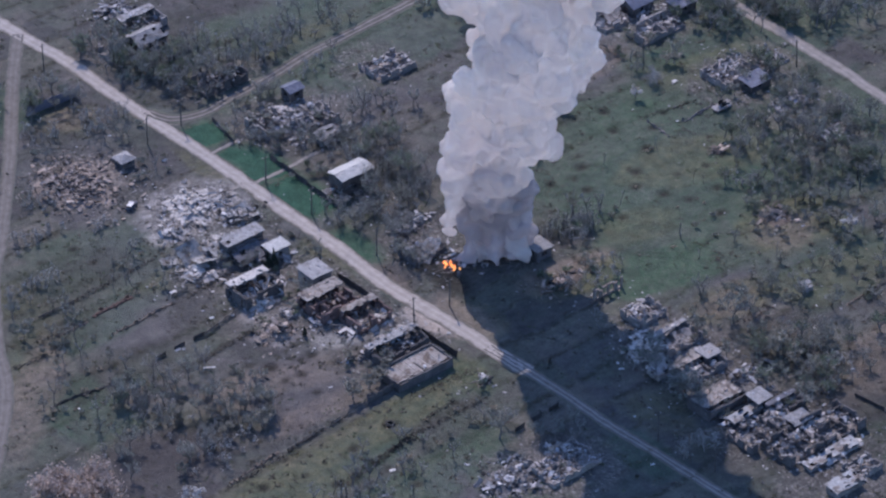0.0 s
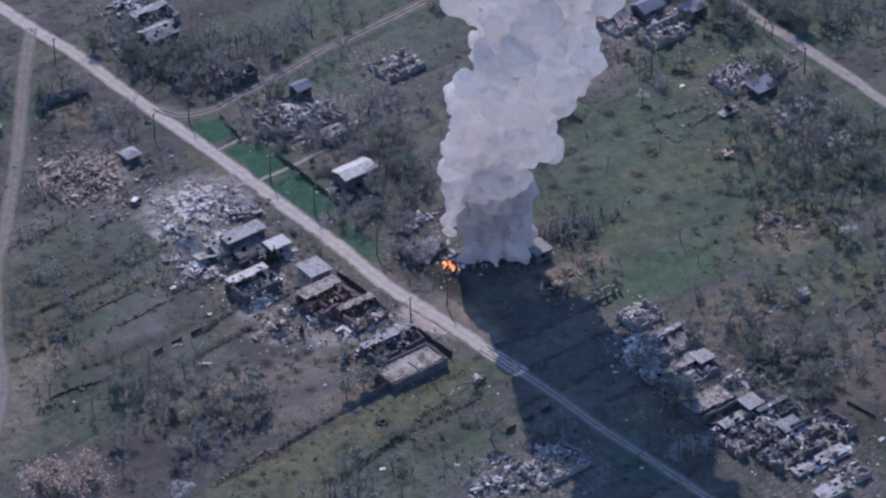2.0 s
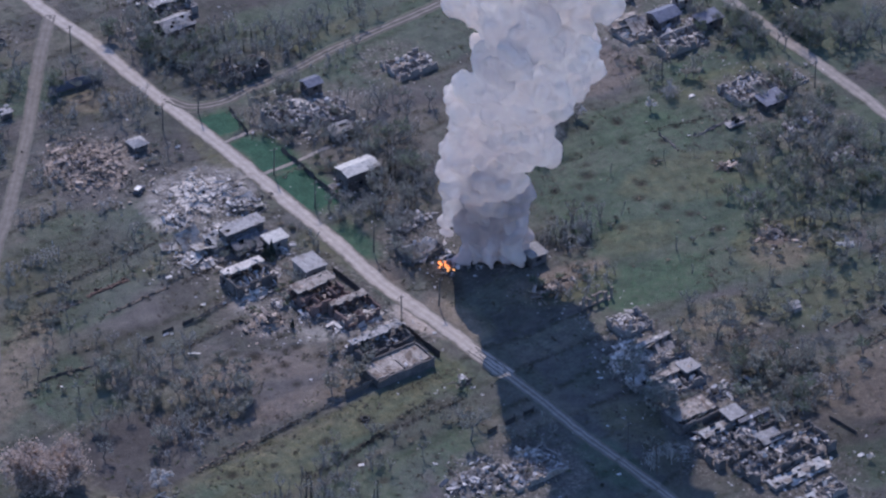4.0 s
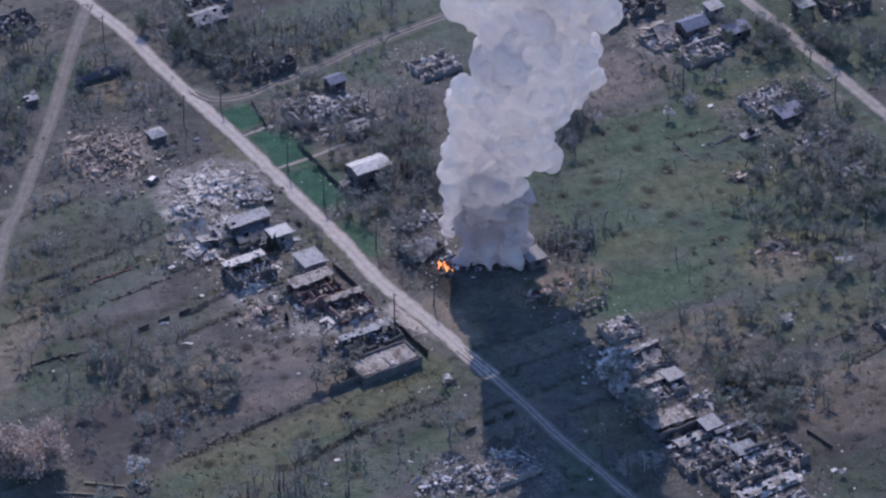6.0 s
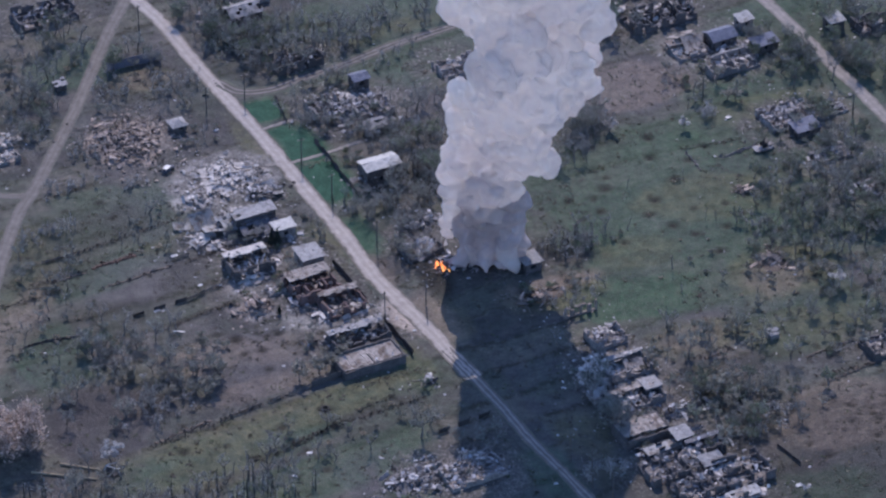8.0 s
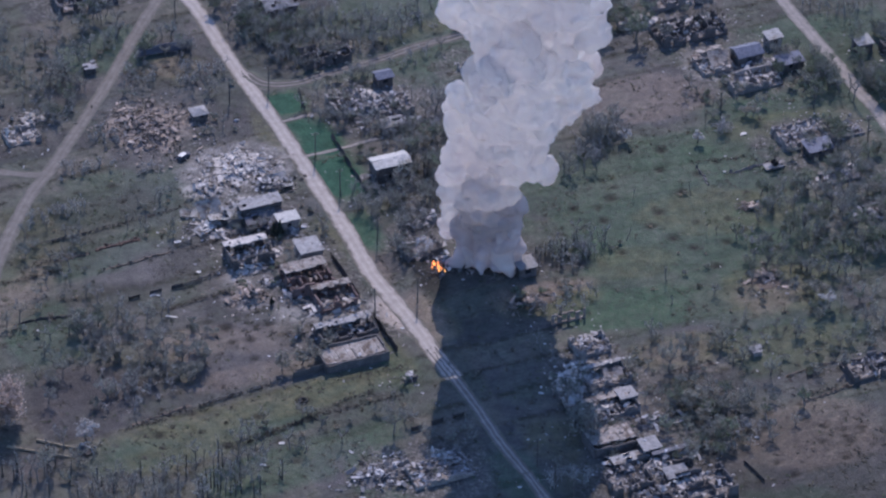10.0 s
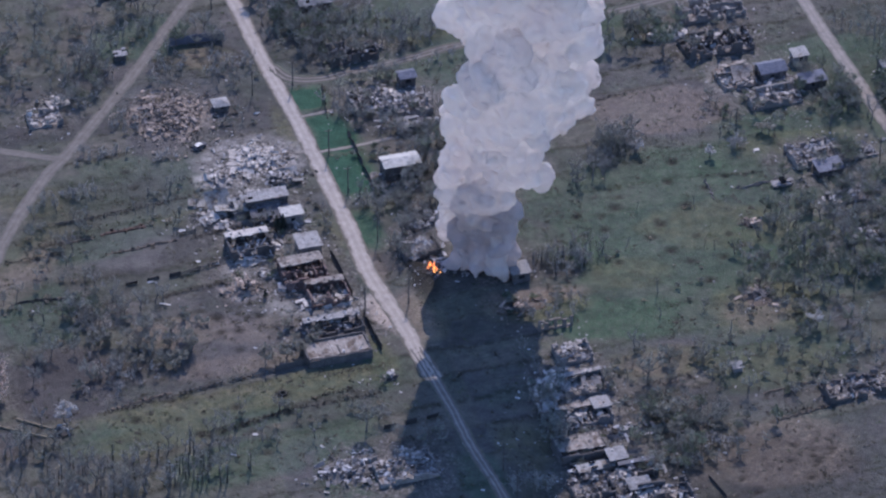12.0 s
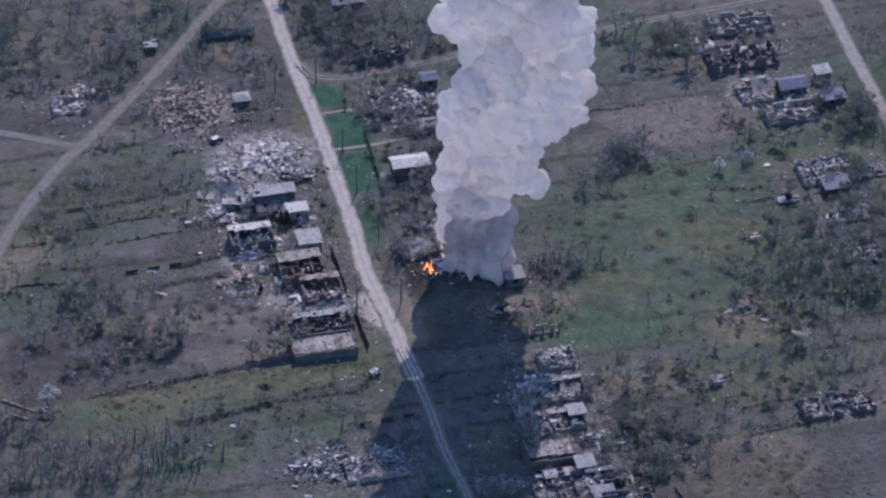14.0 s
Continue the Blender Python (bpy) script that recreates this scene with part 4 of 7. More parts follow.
def fence(x0, y0, x1, y1, h, seed, label, mat=TIMBER, gap=0.15, lean=0.12, solid=True):
    """A garden fence: posts, rails and boards, some fallen; solid: sheet panels in place of boards."""
    rnd = random.Random(seed)
    le = math.hypot(x1 - x0, y1 - y0)
    ob = thing("garden_fence", x0, y0, math.degrees(math.atan2(y1 - y0, x1 - x0)), label=label, category="fence")
    n = max(1, round(le / 2.4))
    post = None
    for i in range(n + 1):
        if post is None:
            post = Shape().box(0, 0, -0.3, 0.14, 0.14, h + 0.4).mesh("post", mat)
        o = new("post", post)
        o.parent = ob
        o.matrix_basis = pose(le * i / n, 0, lump(x0 + (x1 - x0) * i / n, y0 + (y1 - y0) * i / n), rnd.gauss(0, 5), rnd.gauss(0, 4), 0)
    for i in range(n):
        if rnd.random() < gap:
            continue
        mid = le * (i + 0.5) / n
        z = lump(x0 + (x1 - x0) * (i + 0.5) / n, y0 + (y1 - y0) * (i + 0.5) / n)
        s = Shape()
        a = rnd.gauss(0, lean)
        if solid:
            s.box(0, 0, 0.05, le / n * 0.97, 0.06, h * rnd.uniform(0.8, 1.0), tilt(a, 0, 0))
        else:
            for k in range(6):
                if rnd.random() > 0.2:
                    s.box((k - 2.5) * le / n / 6, 0.05, 0.05, le / n / 6 * 0.6, 0.03, h * rnd.uniform(0.7, 1.0), tilt(a + rnd.gauss(0, 0.06), rnd.gauss(0, 0.06), 0))
            for zr in (0.3, 0.75):
                s.box(0, 0, h * zr, le / n, 0.06, 0.08, tilt(a, 0, 0))
        o = part("panel", s, mat, ob)
        o.location = (mid, 0, z)
    return ob


def bank(x0, y0, x1, y1, width, h, seed, label, mat, n=0, name="earth_bank", category="earth bank"):
    """A long low ridge of thrown-up earth, brush or rubble."""
    rnd = random.Random(seed)
    le = math.hypot(x1 - x0, y1 - y0)
    ob = thing(name, x0, y0, math.degrees(math.atan2(y1 - y0, x1 - x0)), label=label, category=category, kind="stuff")
    s = Shape()
    k = max(6, int(le / 0.8))
    for i in range(k + 1):
        p = le * i / k
        taper = min(1, 4 * i / k, 4 * (k - i) / k)
        off = 0.5 * noise.noise(Vector((p * 0.2, seed, 0)))
        for c, zz in ((-1, -0.3), (-0.6, 0.5), (-0.1, 1.0), (0.5, 0.6), (1, -0.3)):
            w = width / 2 * (0.7 + 0.5 * abs(noise.noise(Vector((p * 0.5, seed, 3)))))
            s.v.append((p, c * w + off, zz * h * taper * rnd.uniform(0.6, 1.2) + (0 if zz > 0 else -0.1)))
    for i in range(k):
        for c in range(4):
            s.f.append([i * 5 + c, (i + 1) * 5 + c, (i + 1) * 5 + c + 1, i * 5 + c + 1])
    if mat is DRY:
        s = Shape()
        for _ in range(int(le * 14)):
            p = rnd.uniform(0, le)
            off = 0.5 * noise.noise(Vector((p * 0.2, seed, 0)))
            s.flake((p, off + rnd.gauss(0, width * 0.3), rnd.uniform(0.05, h)), rnd.uniform(0.12, 0.34), rnd, 0.3)
        part("stalks", s, DEAD_WEED, ob)
        return ob
    part("ridge", s, mat, ob)
    if n:
        b = Shape()
        for _ in range(n):
            p = rnd.uniform(0, le)
            q = rnd.uniform(-width / 2, width / 2)
            sz = rnd.uniform(0.15, 0.5)
            b.box(p, q, h * 0.4 * rnd.random(), sz * 1.4, sz, sz * 0.7, tilt(rnd.gauss(0, 0.5), rnd.gauss(0, 0.5), rnd.uniform(0, 6)), jag=sz * 0.15, rnd=rnd)
        part("clods", b, mat, ob)
    return ob


# -- along the street, its south-west side --
shed(-46.4, 1.8, 3.0, 9.6, 3.7, 11, "long house with a pale grey slate roof and walls coloured dark for shade", SLATE, SOOT_SHADE, pitch=0.35, holes=0.06, sag=0.1, name="slate_roofed_house")
# Added lean-to: its dark slate stands for the shaded front below the pale roof.
shed(-43.5, -1.0, 4.2, 8.8, 1.2, 151, "added dark slate lean-to standing for the shaded house front", SLATE_DARK, SOOT_SHADE, pitch=1.5, holes=0.15, sag=0.3)
fallen_roof(-54.8, -3.5, ((-2.2, -0.6, 4.6, 5.8, 1.7, 4, 34, 6), (1.9, 0.4, 4.0, 5.4, 1.6, -6, -16, -8), (3.8, -4.2, 3.2, 4.2, 0.9, 14, 6, 20), (-3.5, -5.2, 2.4, 4.0, 0.7, -8, 10, -14)), 12, "collapsed shed under slumped grey roof planes", ZINC)
fallen_roof(-48.7, 13.8, ((-1.5, 0, 2.4, 7.5, 0.9, 3, 22, 4), (1.6, 1.0, 2.2, 6.0, 0.8, -4, -18, -6)), 143, "long roof sheets and boards fallen behind a house", ZINC)
shed(-51.2, -2.6, 4.5, 3.0, 1.5, 13, "half-fallen lean-to of pale metal sheets", ZINC, kind="mono", pitch=1.1, holes=0.2, sag=0.3)
ob = ruin(-41.1, -14.3, 7.2, 10, 3.2, 14, "burnt-out house with a beige slab strip and leaning white beams", SOOT_SHADE, cover=0.36, roof=PLASTER_DUST, ragged=0.55, fill=GREY_RUBBLE, rafters=14)
for i in range(9):
    rnd = random.Random(60 + i)
    beam = part("white_beam", Shape().box(0, 0, -0.1, 3.4, 0.2, 0.2), WHITE, ob, "white-painted fallen beam")
    beam.matrix_basis = pose(rnd.uniform(0.5, 4.2), -4.2 + i, rnd.uniform(0.9, 1.9), 0, rnd.uniform(15, 45), rnd.gauss(0, 30))
heap(-38.6, -17.8, 2.5, 5.5, 0.7, 120, 140, "pale rubble and boards under a burnt house", RUBBLE, beams=10)
shed(-38.6, 0.2, 2.9, 4.6, 2.7, 15, "small outbuilding with a bright white metal roof", WHITE_METAL, pitch=0.3)
shed(-29.1, -8.5, 5.0, 5.0, 3.2, 16, "square outbuilding with a flat grey slate roof", SLATE, pitch=0.3)
ruin(-24.9, -17.6, 9.0, 10, 3.3, 17, "roofless brick house with a dusty beige ceiling remnant", BRICK, cover=0.45, roof=CONCRETE, ragged=0.45, fill=BROWN_RUBBLE, rooms=3)
ruin(-16.5, -21.4, 7.0, 9.0, 3.0, 18, "gutted brick annexe with white broken walls", BRICK, cover=0.3, roof=CONCRETE, ragged=0.6, fill=BROWN_RUBBLE)
ruin(-4.2, -38.5, 7.0, 14.5, 2.4, 19, "long low house under a bare flat concrete slab", SOOT_SHADE, ragged=0.15, rooms=2, cover=0.9, roof=CONCRETE, fill=GREY_RUBBLE, litter=50, name="flat_roofed_house", inset=0.75)
ruin(-8.9, -31.7, 5.5, 13, 2.8, 20, "roofless house beside the flat-roofed building", SOOT_SHADE, cover=0.4, roof=SLATE, ragged=0.5, fill=GREY_RUBBLE, rooms=3)
fence(-12.5, -50.7, -6.9, -44.0, 1.8, 21, "dark garden wall running on from the house", SOOT_SHADE, 0.0, 0.02)
fence(-6.1, -23.3, 3.7, -32.6, 1.6, 22, "dark board fence on the street side", CHARRED, 0.1)
fence(-24.3, -6.5, -12.0, -18.2, 1.5, 23, "dark board fence on the street side", CHARRED, 0.12)
heap(-17.6, -24.4, 3.0, 7.0, 0.9, 160, 24, "white plaster rubble fallen before a gutted house")
heap(-13.0, -21.1, 3.2, 3.6, 1.0, 110, 25, "white plaster rubble by the street fence")
heap(-34.4, -27.9, 4.5, 5.0, 1.3, 190, 26, "brown rubble heap of a collapsed outbuilding", BROWN_RUBBLE)
heap(-59.3, 16.9, 10, 10, 1.0, 520, 27, "wide field of chalky white house rubble", RUBBLE, large=0.95, beams=20)
heap(-55.7, 19.0, 5, 6, 0.8, 160, 142, "beams and plaster lying over white rubble", RUBBLE, large=1.0, beams=24)
heap(-61.1, 6.1, 4.5, 5.0, 0.8, 160, 28, "scattered white rubble beside a slumped shed")
heap(-50.0, 14.3, 4.0, 6.0, 1.0, 170, 29, "grey rubble and boards behind a roofless house", GREY_RUBBLE, beams=12)
heap(-41.7, -1.8, 3.0, 3.5, 0.9, 90, 30, "grey rubble between two outbuildings", GREY_RUBBLE)
heap(-55.4, -7.7, 2.5, 4.5, 0.7, 90, 31, "pale rubble along a garden path")
heap(-86.8, 23.4, 14, 13, 1.2, 1300, 32, "broad brown rubble field of a flattened house", BROWN_RUBBLE, large=0.85, beams=30)
heap(-82.4, 21.0, 5, 5, 1.0, 140, 33, "brown rubble with burnt boards", BROWN_RUBBLE, beams=10)
shed(-77.4, 32.2, 3.3, 3.3, 1.8, 34, "small square hut with a grey hipped roof", SLATE, SOOT_SHADE, kind="hip", pitch=0.9)
ruin(-32.4, -20.6, 3.0, 4.0, 1.2, 35, "low ruined outhouse wall stumps", ragged=0.8, rooms=1, litter=30)

# -- along the street, its north-east side --
shed(-26.3, 28.7, 4.6, 8.4, 4.2, 41, "long house with a curved white metal roof", WHITE_METAL, SOOT_SHADE, kind="gable", pitch=0.75, name="white_roofed_house")
ruin(-47.6, 50.7, 8, 8, 2.4, 42, "shattered house reduced to wall stumps and beams", PLASTER, ragged=0.85, fill=GREY_RUBBLE, litter=110, rafters=20, rooms=3)
ruin(-38.0, 55.0, 8, 9, 2.2, 43, "shattered grey house with white wall fragments", PLASTER, ragged=0.9, fill=GREY_RUBBLE, litter=120, rafters=16, rooms=3)
heap(-42.6, 52.3, 8, 9, 0.9, 360, 44, "grey and white rubble between two shattered houses", GREY_RUBBLE, beams=22)
shed(-44.4, 63.9, 3.4, 3.8, 2.4, 45, "dark bluish metal hut behind ruins", STEEL, SOOT_SHADE, kind="gable", pitch=0.8)
shed(-34.0, 46.9, 3.0, 5.0, 1.6, 46, "low outhouse with pale slate sheets", SLATE, holes=0.2)
heap(-31.7, 50.3, 3.0, 6.0, 0.6, 110, 47, "pale building debris behind the gardens", GREY_RUBBLE)
ruin(-24.2, 78.2, 8, 11, 2.2, 48, "roofless house with pale broken walls among weeds", PLASTER, ragged=0.75, fill=RUBBLE, rooms=3, litter=110, rafters=16)
ruin(-61.8, 67.7, 6.5, 12, 3.0, 49, "burnt house with a dark wall and white fragments", SOOT_SHADE, ragged=0.6, fill=RUBBLE, litter=90, rooms=3)
shed(-81.2, 82.4, 5.5, 8, 2.8, 50, "house with a weathered grey gable roof", SLATE, SOOT_SHADE, kind="gable", pitch=1.4, name="grey_roofed_house", holes=0.1)
ruin(-87.1, 78.5, 6, 8, 2.0, 51, "roofless ruin among garden trees", ragged=0.7, fill=GREY_RUBBLE)
ruin(-126.7, 66.9, 8, 15, 3.2, 52, "burnt-out house with sooty walls", SOOT_SHADE, ragged=0.6, fill=GREY_RUBBLE, rooms=3, litter=110)
ruin(-111.0, 7.3, 6, 8, 2.0, 53, "pale ruined house by the field track", ragged=0.75, litter=110)
shed(-110.2, 39.2, 2.2, 2.6, 1.6, 54, "small dark outbuilding with a torn roof", SLATE, SOOT_SHADE, holes=0.3)
heap(-112.8, 15.3, 3, 5, 0.7, 90, 55, "white rubble by the field track")
fence(-102.8, 49.9, -93.0, 59.0, 2.6, 56, "tall dark-blue sheet fence", STEEL, 0.0, 0.02)
ruin(-7.6, 4.4, 6, 9, 2.0, 57, "smashed house smouldering beside the street", SOOT_SHADE, ragged=0.7, fill=GREY_RUBBLE, litter=110, rafters=18)
heap(-11.2, 15.6, 4, 6, 1.0, 150, 58, "grey rubble behind the smouldering house", GREY_RUBBLE, beams=12)
heap(0.4, 1.4, 5, 6, 1.2, 220, 59, "blackened rubble at the foot of the smoke", GREY_RUBBLE, core=CHARRED, beams=16)
heap(-31.0, 25.5, 1.4, 2.4, 0.5, 40, 60, "white debris lying before the long house")
shed(17.0, 6.2, 4.0, 4.0, 2.5, 61, "small shed with a pale slate roof", SLATE, SOOT_SHADE, pitch=0.3)
ruin(11.3, 7.0, 5, 6, 1.9, 62, "broken walls of a burnt outbuilding", BRICK, ragged=0.7, fill=BROWN_RUBBLE)
lone_wall(32.9, -6.6, 8.0, 2.6, 63, "standing wall with four empty window openings", 4, BROWN_DUST)
heap(22.5, -3.9, 3.0, 8.0, 0.7, 120, 64, "brown earth and debris from a trench", BROWN_RUBBLE, core=SOIL_PILE)

# -- the large farm complex by the lower street --
ruin(41.0, -13.8, 6, 8, 2.2, 71, "small roofless ruin with white corner stubs", ragged=0.8, fill=GREY_RUBBLE, litter=90)
heap(43.5, -25.2, 6, 7, 1.4, 280, 72, "pale rubble heap of a collapsed house", RUBBLE, large=1.4, beams=14)
ruin(48.1, -23.0, 6, 10, 2.4, 73, "collapsed plaster house full of rubble", ragged=0.65, litter=130, cover=0.25)
shed(55.2, -28.6, 3.6, 3.8, 2.4, 74, "box-like outbuilding with a flat brown-grey roof", SLATE, SOOT_SHADE, kind="flat")
ruin(53.9, -32.1, 5.5, 10, 2.2, 75, "roofless house with dusty beige rubble", ragged=0.6, litter=130, fill=RUBBLE, cover=0.3, roof=CONCRETE)
shed(45.8, -33.9, 3.5, 4.5, 1.5, 76, "slumped pale roof of a low shed", ZINC, holes=0.15, sag=0.2)
ruin(57.8, -43.4, 6.5, 10.5, 2.6, 77, "flat-roofed house with rubble strewn on its slab", SOOT_SHADE, ragged=0.2, rooms=2, cover=0.85, roof=CONCRETE, fill=RUBBLE, litter=60, name="flat_roofed_house", inset=0.45)
heap(57.8, -43.6, 2.6, 4.4, 0.3, 70, 141, "rubble lying on a broken concrete slab", BROWN_RUBBLE, large=0.8, beams=5)
shed(66.2, -42.8, 3.2, 3.6, 2.3, 78, "outbuilding with a pale grey slate roof", SLATE, SOOT_SHADE, pitch=0.4)
shed(63.6, -47.3, 1.8, 7.5, 1.2, 79, "low strip shed with a white sheet roof", ZINC, pitch=0.2)
ruin(71.5, -43.3, 4, 8, 1.9, 80, "burnt low shed with collapsed dark roofing", SOOT_SHADE, ragged=0.5, cover=0.35, roof=SLATE_DARK, fill=GREY_RUBBLE, rooms=1)
shed(74.4, -48.6, 2.8, 4.4, 1.7, 81, "small shed with pale slate sheets", SLATE, SOOT_SHADE)
ruin(77.6, -52.5, 8.5, 21, 2.8, 82, "long roofless house with a dark rear wall and white inner walls", SOOT_SHADE, ragged=0.6, rooms=4, litter=150, fill=RUBBLE, rafters=30)
ruin(66.1, -53.9, 7, 9, 2.4, 83, "burnt roofless outbuilding in a farmyard", SOOT_SHADE, ragged=0.6, fill=GREY_RUBBLE, litter=90)
shed(81.1, -58.4, 2.2, 13, 0.9, 84, "long low strip of white roofing sheets", ZINC, holes=0.15, pitch=0.2)
shed(84.1, -68.6, 3, 7, 1.6, 85, "low shed with pale sheets", ZINC, holes=0.1)
ruin(87.3, -62.1, 5, 7, 2.0, 86, "roofless outbuilding with pale walls", ragged=0.6)
heap(73.2, -53.9, 5, 7, 0.9, 160, 87, "grey rubble in a farmyard", GREY_RUBBLE, beams=14)
ruin(100.2, 5.7, 7, 16, 2.2, 88, "ruined barn with dark broken walls", SOOT_SHADE, ragged=0.6, rooms=3, fill=RUBBLE, litter=110, rafters=34)
shed(74.5, -1.2, 1.6, 2.0, 1.2, 89, "small grey-roofed garden hut", SLATE, pitch=0.4, holes=0.15)
ruin(28.6, -66.5, 9, 13, 1.9, 90, "shattered house of pale boards and wall stumps", ragged=0.85, fill=GREY_RUBBLE, litter=200, rafters=40, rooms=3)
heap(18.4, -72.6, 6, 9, 1.1, 300, 91, "pale rubble heap at the roadside", GREY_RUBBLE, beams=20)

heap(51.1, -35.3, 5, 6, 0.8, 200, 92, "grey masonry debris between farm buildings", GREY_RUBBLE, beams=16)
heap(63.1, -32.5, 3, 6, 0.7, 130, 93, "pale debris behind the farm buildings", GREY_RUBBLE, beams=10)
heap(69.7, -46.5, 4, 8, 0.8, 200, 94, "pale boards and masonry in the farmyard", RUBBLE, beams=24)
heap(61.9, -48.9, 5, 5, 0.8, 150, 95, "burnt debris in the farmyard", GREY_RUBBLE, core=CHARRED, beams=16)
heap(82.6, -56.1, 3, 9, 0.7, 170, 96, "pale slabs and boards along the farm wall", RUBBLE, beams=14)

# -- beyond the meadow --
shed(30.8, 109.6, 4.8, 6.4, 2.6, 101, "house with a blue-grey metal gable roof", STEEL, SOOT_SHADE, kind="gable", pitch=1.3, name="blue_roofed_house")
ruin(24.4, 103.8, 7.5, 8.5, 1.6, 102, "collapsed house with a dusty caved-in roof", ragged=0.7, fill=RUBBLE, litter=170, cover=0.4, roof=CONCRETE)
ruin(35.9, 100.3, 6.5, 13, 2.6, 103, "roofless house with white inner walls and a dark rear wall", PLASTER, ragged=0.8, rooms=4, fill=RUBBLE, litter=140)
shed(41.3, 110.8, 3.6, 6, 2.2, 104, "low dark outbuilding with a pale roof edge", STEEL, SOOT_SHADE)
shed(34.0, 119.1, 3, 3.6, 2.4, 105, "small white-roofed outbuilding beside ruins", ZINC)
ruin(13.9, 114.8, 8, 17, 3.6, 106, "long burnt house with walls coloured dark for shade", SOOT_SHADE, ragged=0.65, rooms=4, fill=RUBBLE, litter=150)
heap(0.0, 114.1, 5, 8, 1.0, 200, 107, "white scattered rubble by a burnt house", RUBBLE)
heap(36.0, 108.4, 6, 8, 1.0, 220, 108, "grey rubble of a flattened house", GREY_RUBBLE, beams=16)
ruin(54.1, 82.8, 8.5, 11, 2.2, 109, "roofless house with pale broken walls", ragged=0.7, rooms=4, fill=GREY_RUBBLE, litter=150, rafters=20)
shed(60.0, 78.8, 4.0, 6, 1.8, 110, "low shed with a dark blue sheet roof", STEEL, SOOT_SHADE)
shed(53.1, 68.6, 1.4, 4.6, 0.6, 111, "strip of pale roofing sheets on low posts", SLATE, pitch=0.15, holes=0.3)
ruin(62.9, 88.8, 4, 9, 1.0, 112, "pale timber frames of a dismantled barn", ragged=0.4, rooms=2, litter=30, rafters=20)
ruin(68.1, 71.1, 4.5, 9, 1.3, 113, "low ruin with pale slabs", ragged=0.7, fill=GREY_RUBBLE, litter=90)
shed(54.7, 125.2, 3.6, 3.8, 2.8, 114, "tall narrow hut with a white roof", ZINC, SOOT_SHADE)
ruin(64.0, 129.7, 6, 11, 2.8, 115, "roofless house with a dark wall", SOOT_SHADE, ragged=0.5, fill=RUBBLE, rooms=3)
heap(78.5, 60.0, 4, 7, 0.8, 140, 116, "dark debris and sheets among bushes", GREY_RUBBLE, core=CHARRED)
heap(66.9, 25.9, 6, 5, 0.4, 120, 117, "brown earth with scattered planks", BROWN_RUBBLE, core=SOIL_PILE, beams=16)
heap(53.2, 50.8, 2.0, 3.4, 0.6, 50, 118, "dug brown earth beside a trench", BROWN_RUBBLE, core=SOIL_PILE)
ruin(5.6, 128.7, 7, 16, 3.0, 119, "roofless farmhouse with pale walls", ragged=0.6, rooms=4, fill=RUBBLE, litter=140)
ruin(-83.9, 91.0, 7, 10, 2.6, 120, "roofless house with a pale roof remnant", cover=0.4, ragged=0.6, fill=GREY_RUBBLE)
heap(-91.8, 97.1, 6, 7, 1.0, 200, 121, "grey rubble among garden trees", GREY_RUBBLE)

fallen_roof(23.5, 106.1, ((-2.4, 0, 4.8, 6.0, 1.9, 3, -26, 4), (2.2, 0.6, 4.4, 5.4, 1.8, -4, 26, -6)), 144, "caved-in roof of pale dusty slate sheets", CONCRETE)
fallen_roof(47.3, -21.9, ((-1.8, 0, 4.0, 5.0, 1.6, 5, -24, 8), (2.0, 1.5, 3.2, 4.4, 1.3, -6, 22, -10)), 145, "broken roof of pale slates lying on rubble", CONCRETE)
fallen_roof(61.8, 90.4, ((0, 0, 2.0, 6.0, 0.8, 2, 20, 20), (2.4, 1.0, 1.8, 5.4, 0.7, 3, -18, 24)), 146, "long pale-edged sheets fallen beside a barn", SLATE_DARK)

heap(10.2, -40.2, 1.6, 2.4, 0.9, 16, 147, "dark burnt scrap with pale sheets beside the street", GREY_RUBBLE, core=CHARRED, beams=8)
fence(18.2, -56.8, 25.9, -47.4, 1.2, 148, "dark board fence in the lower gardens", CHARRED, 0.1, 0.2)

# -- small debris between the houses --
DEBRIS = ((-52.5, 4.3, 2.5, 4, 90, RUBBLE, "white plaster debris behind a slate-roofed house"), (-51.7, -8.8, 2.5, 4, 80, RUBBLE, "white debris before a slumped shed"),
                                                  (-36.5, -0.8, 2.0, 3, 60, GREY_RUBBLE, "grey debris beside an outbuilding"), (-26.2, -23.8, 2.5, 4, 90, GREY_RUBBLE, "grey debris before a brick ruin"),
                                                  (-36.9, -10.9, 2.5, 4, 80, RUBBLE, "pale debris beside a burnt house"), (-9.1, -24.3, 2.5, 3, 80, RUBBLE, "pale plaster debris at a house corner"),
                                                  (35.6, 101.6, 3.2, 6.0, 260, RUBBLE, "white wall fragments inside a roofless house"), (23.7, 106.9, 3.5, 4, 130, RUBBLE, "dusty fragments of a caved-in roof"),
                                                  (53.8, 87.1, 4, 5, 150, RUBBLE, "pale wall fragments in a roofless house"), (13.6, 121.2, 3, 8, 140, RUBBLE, "white fragments along a burnt house"))
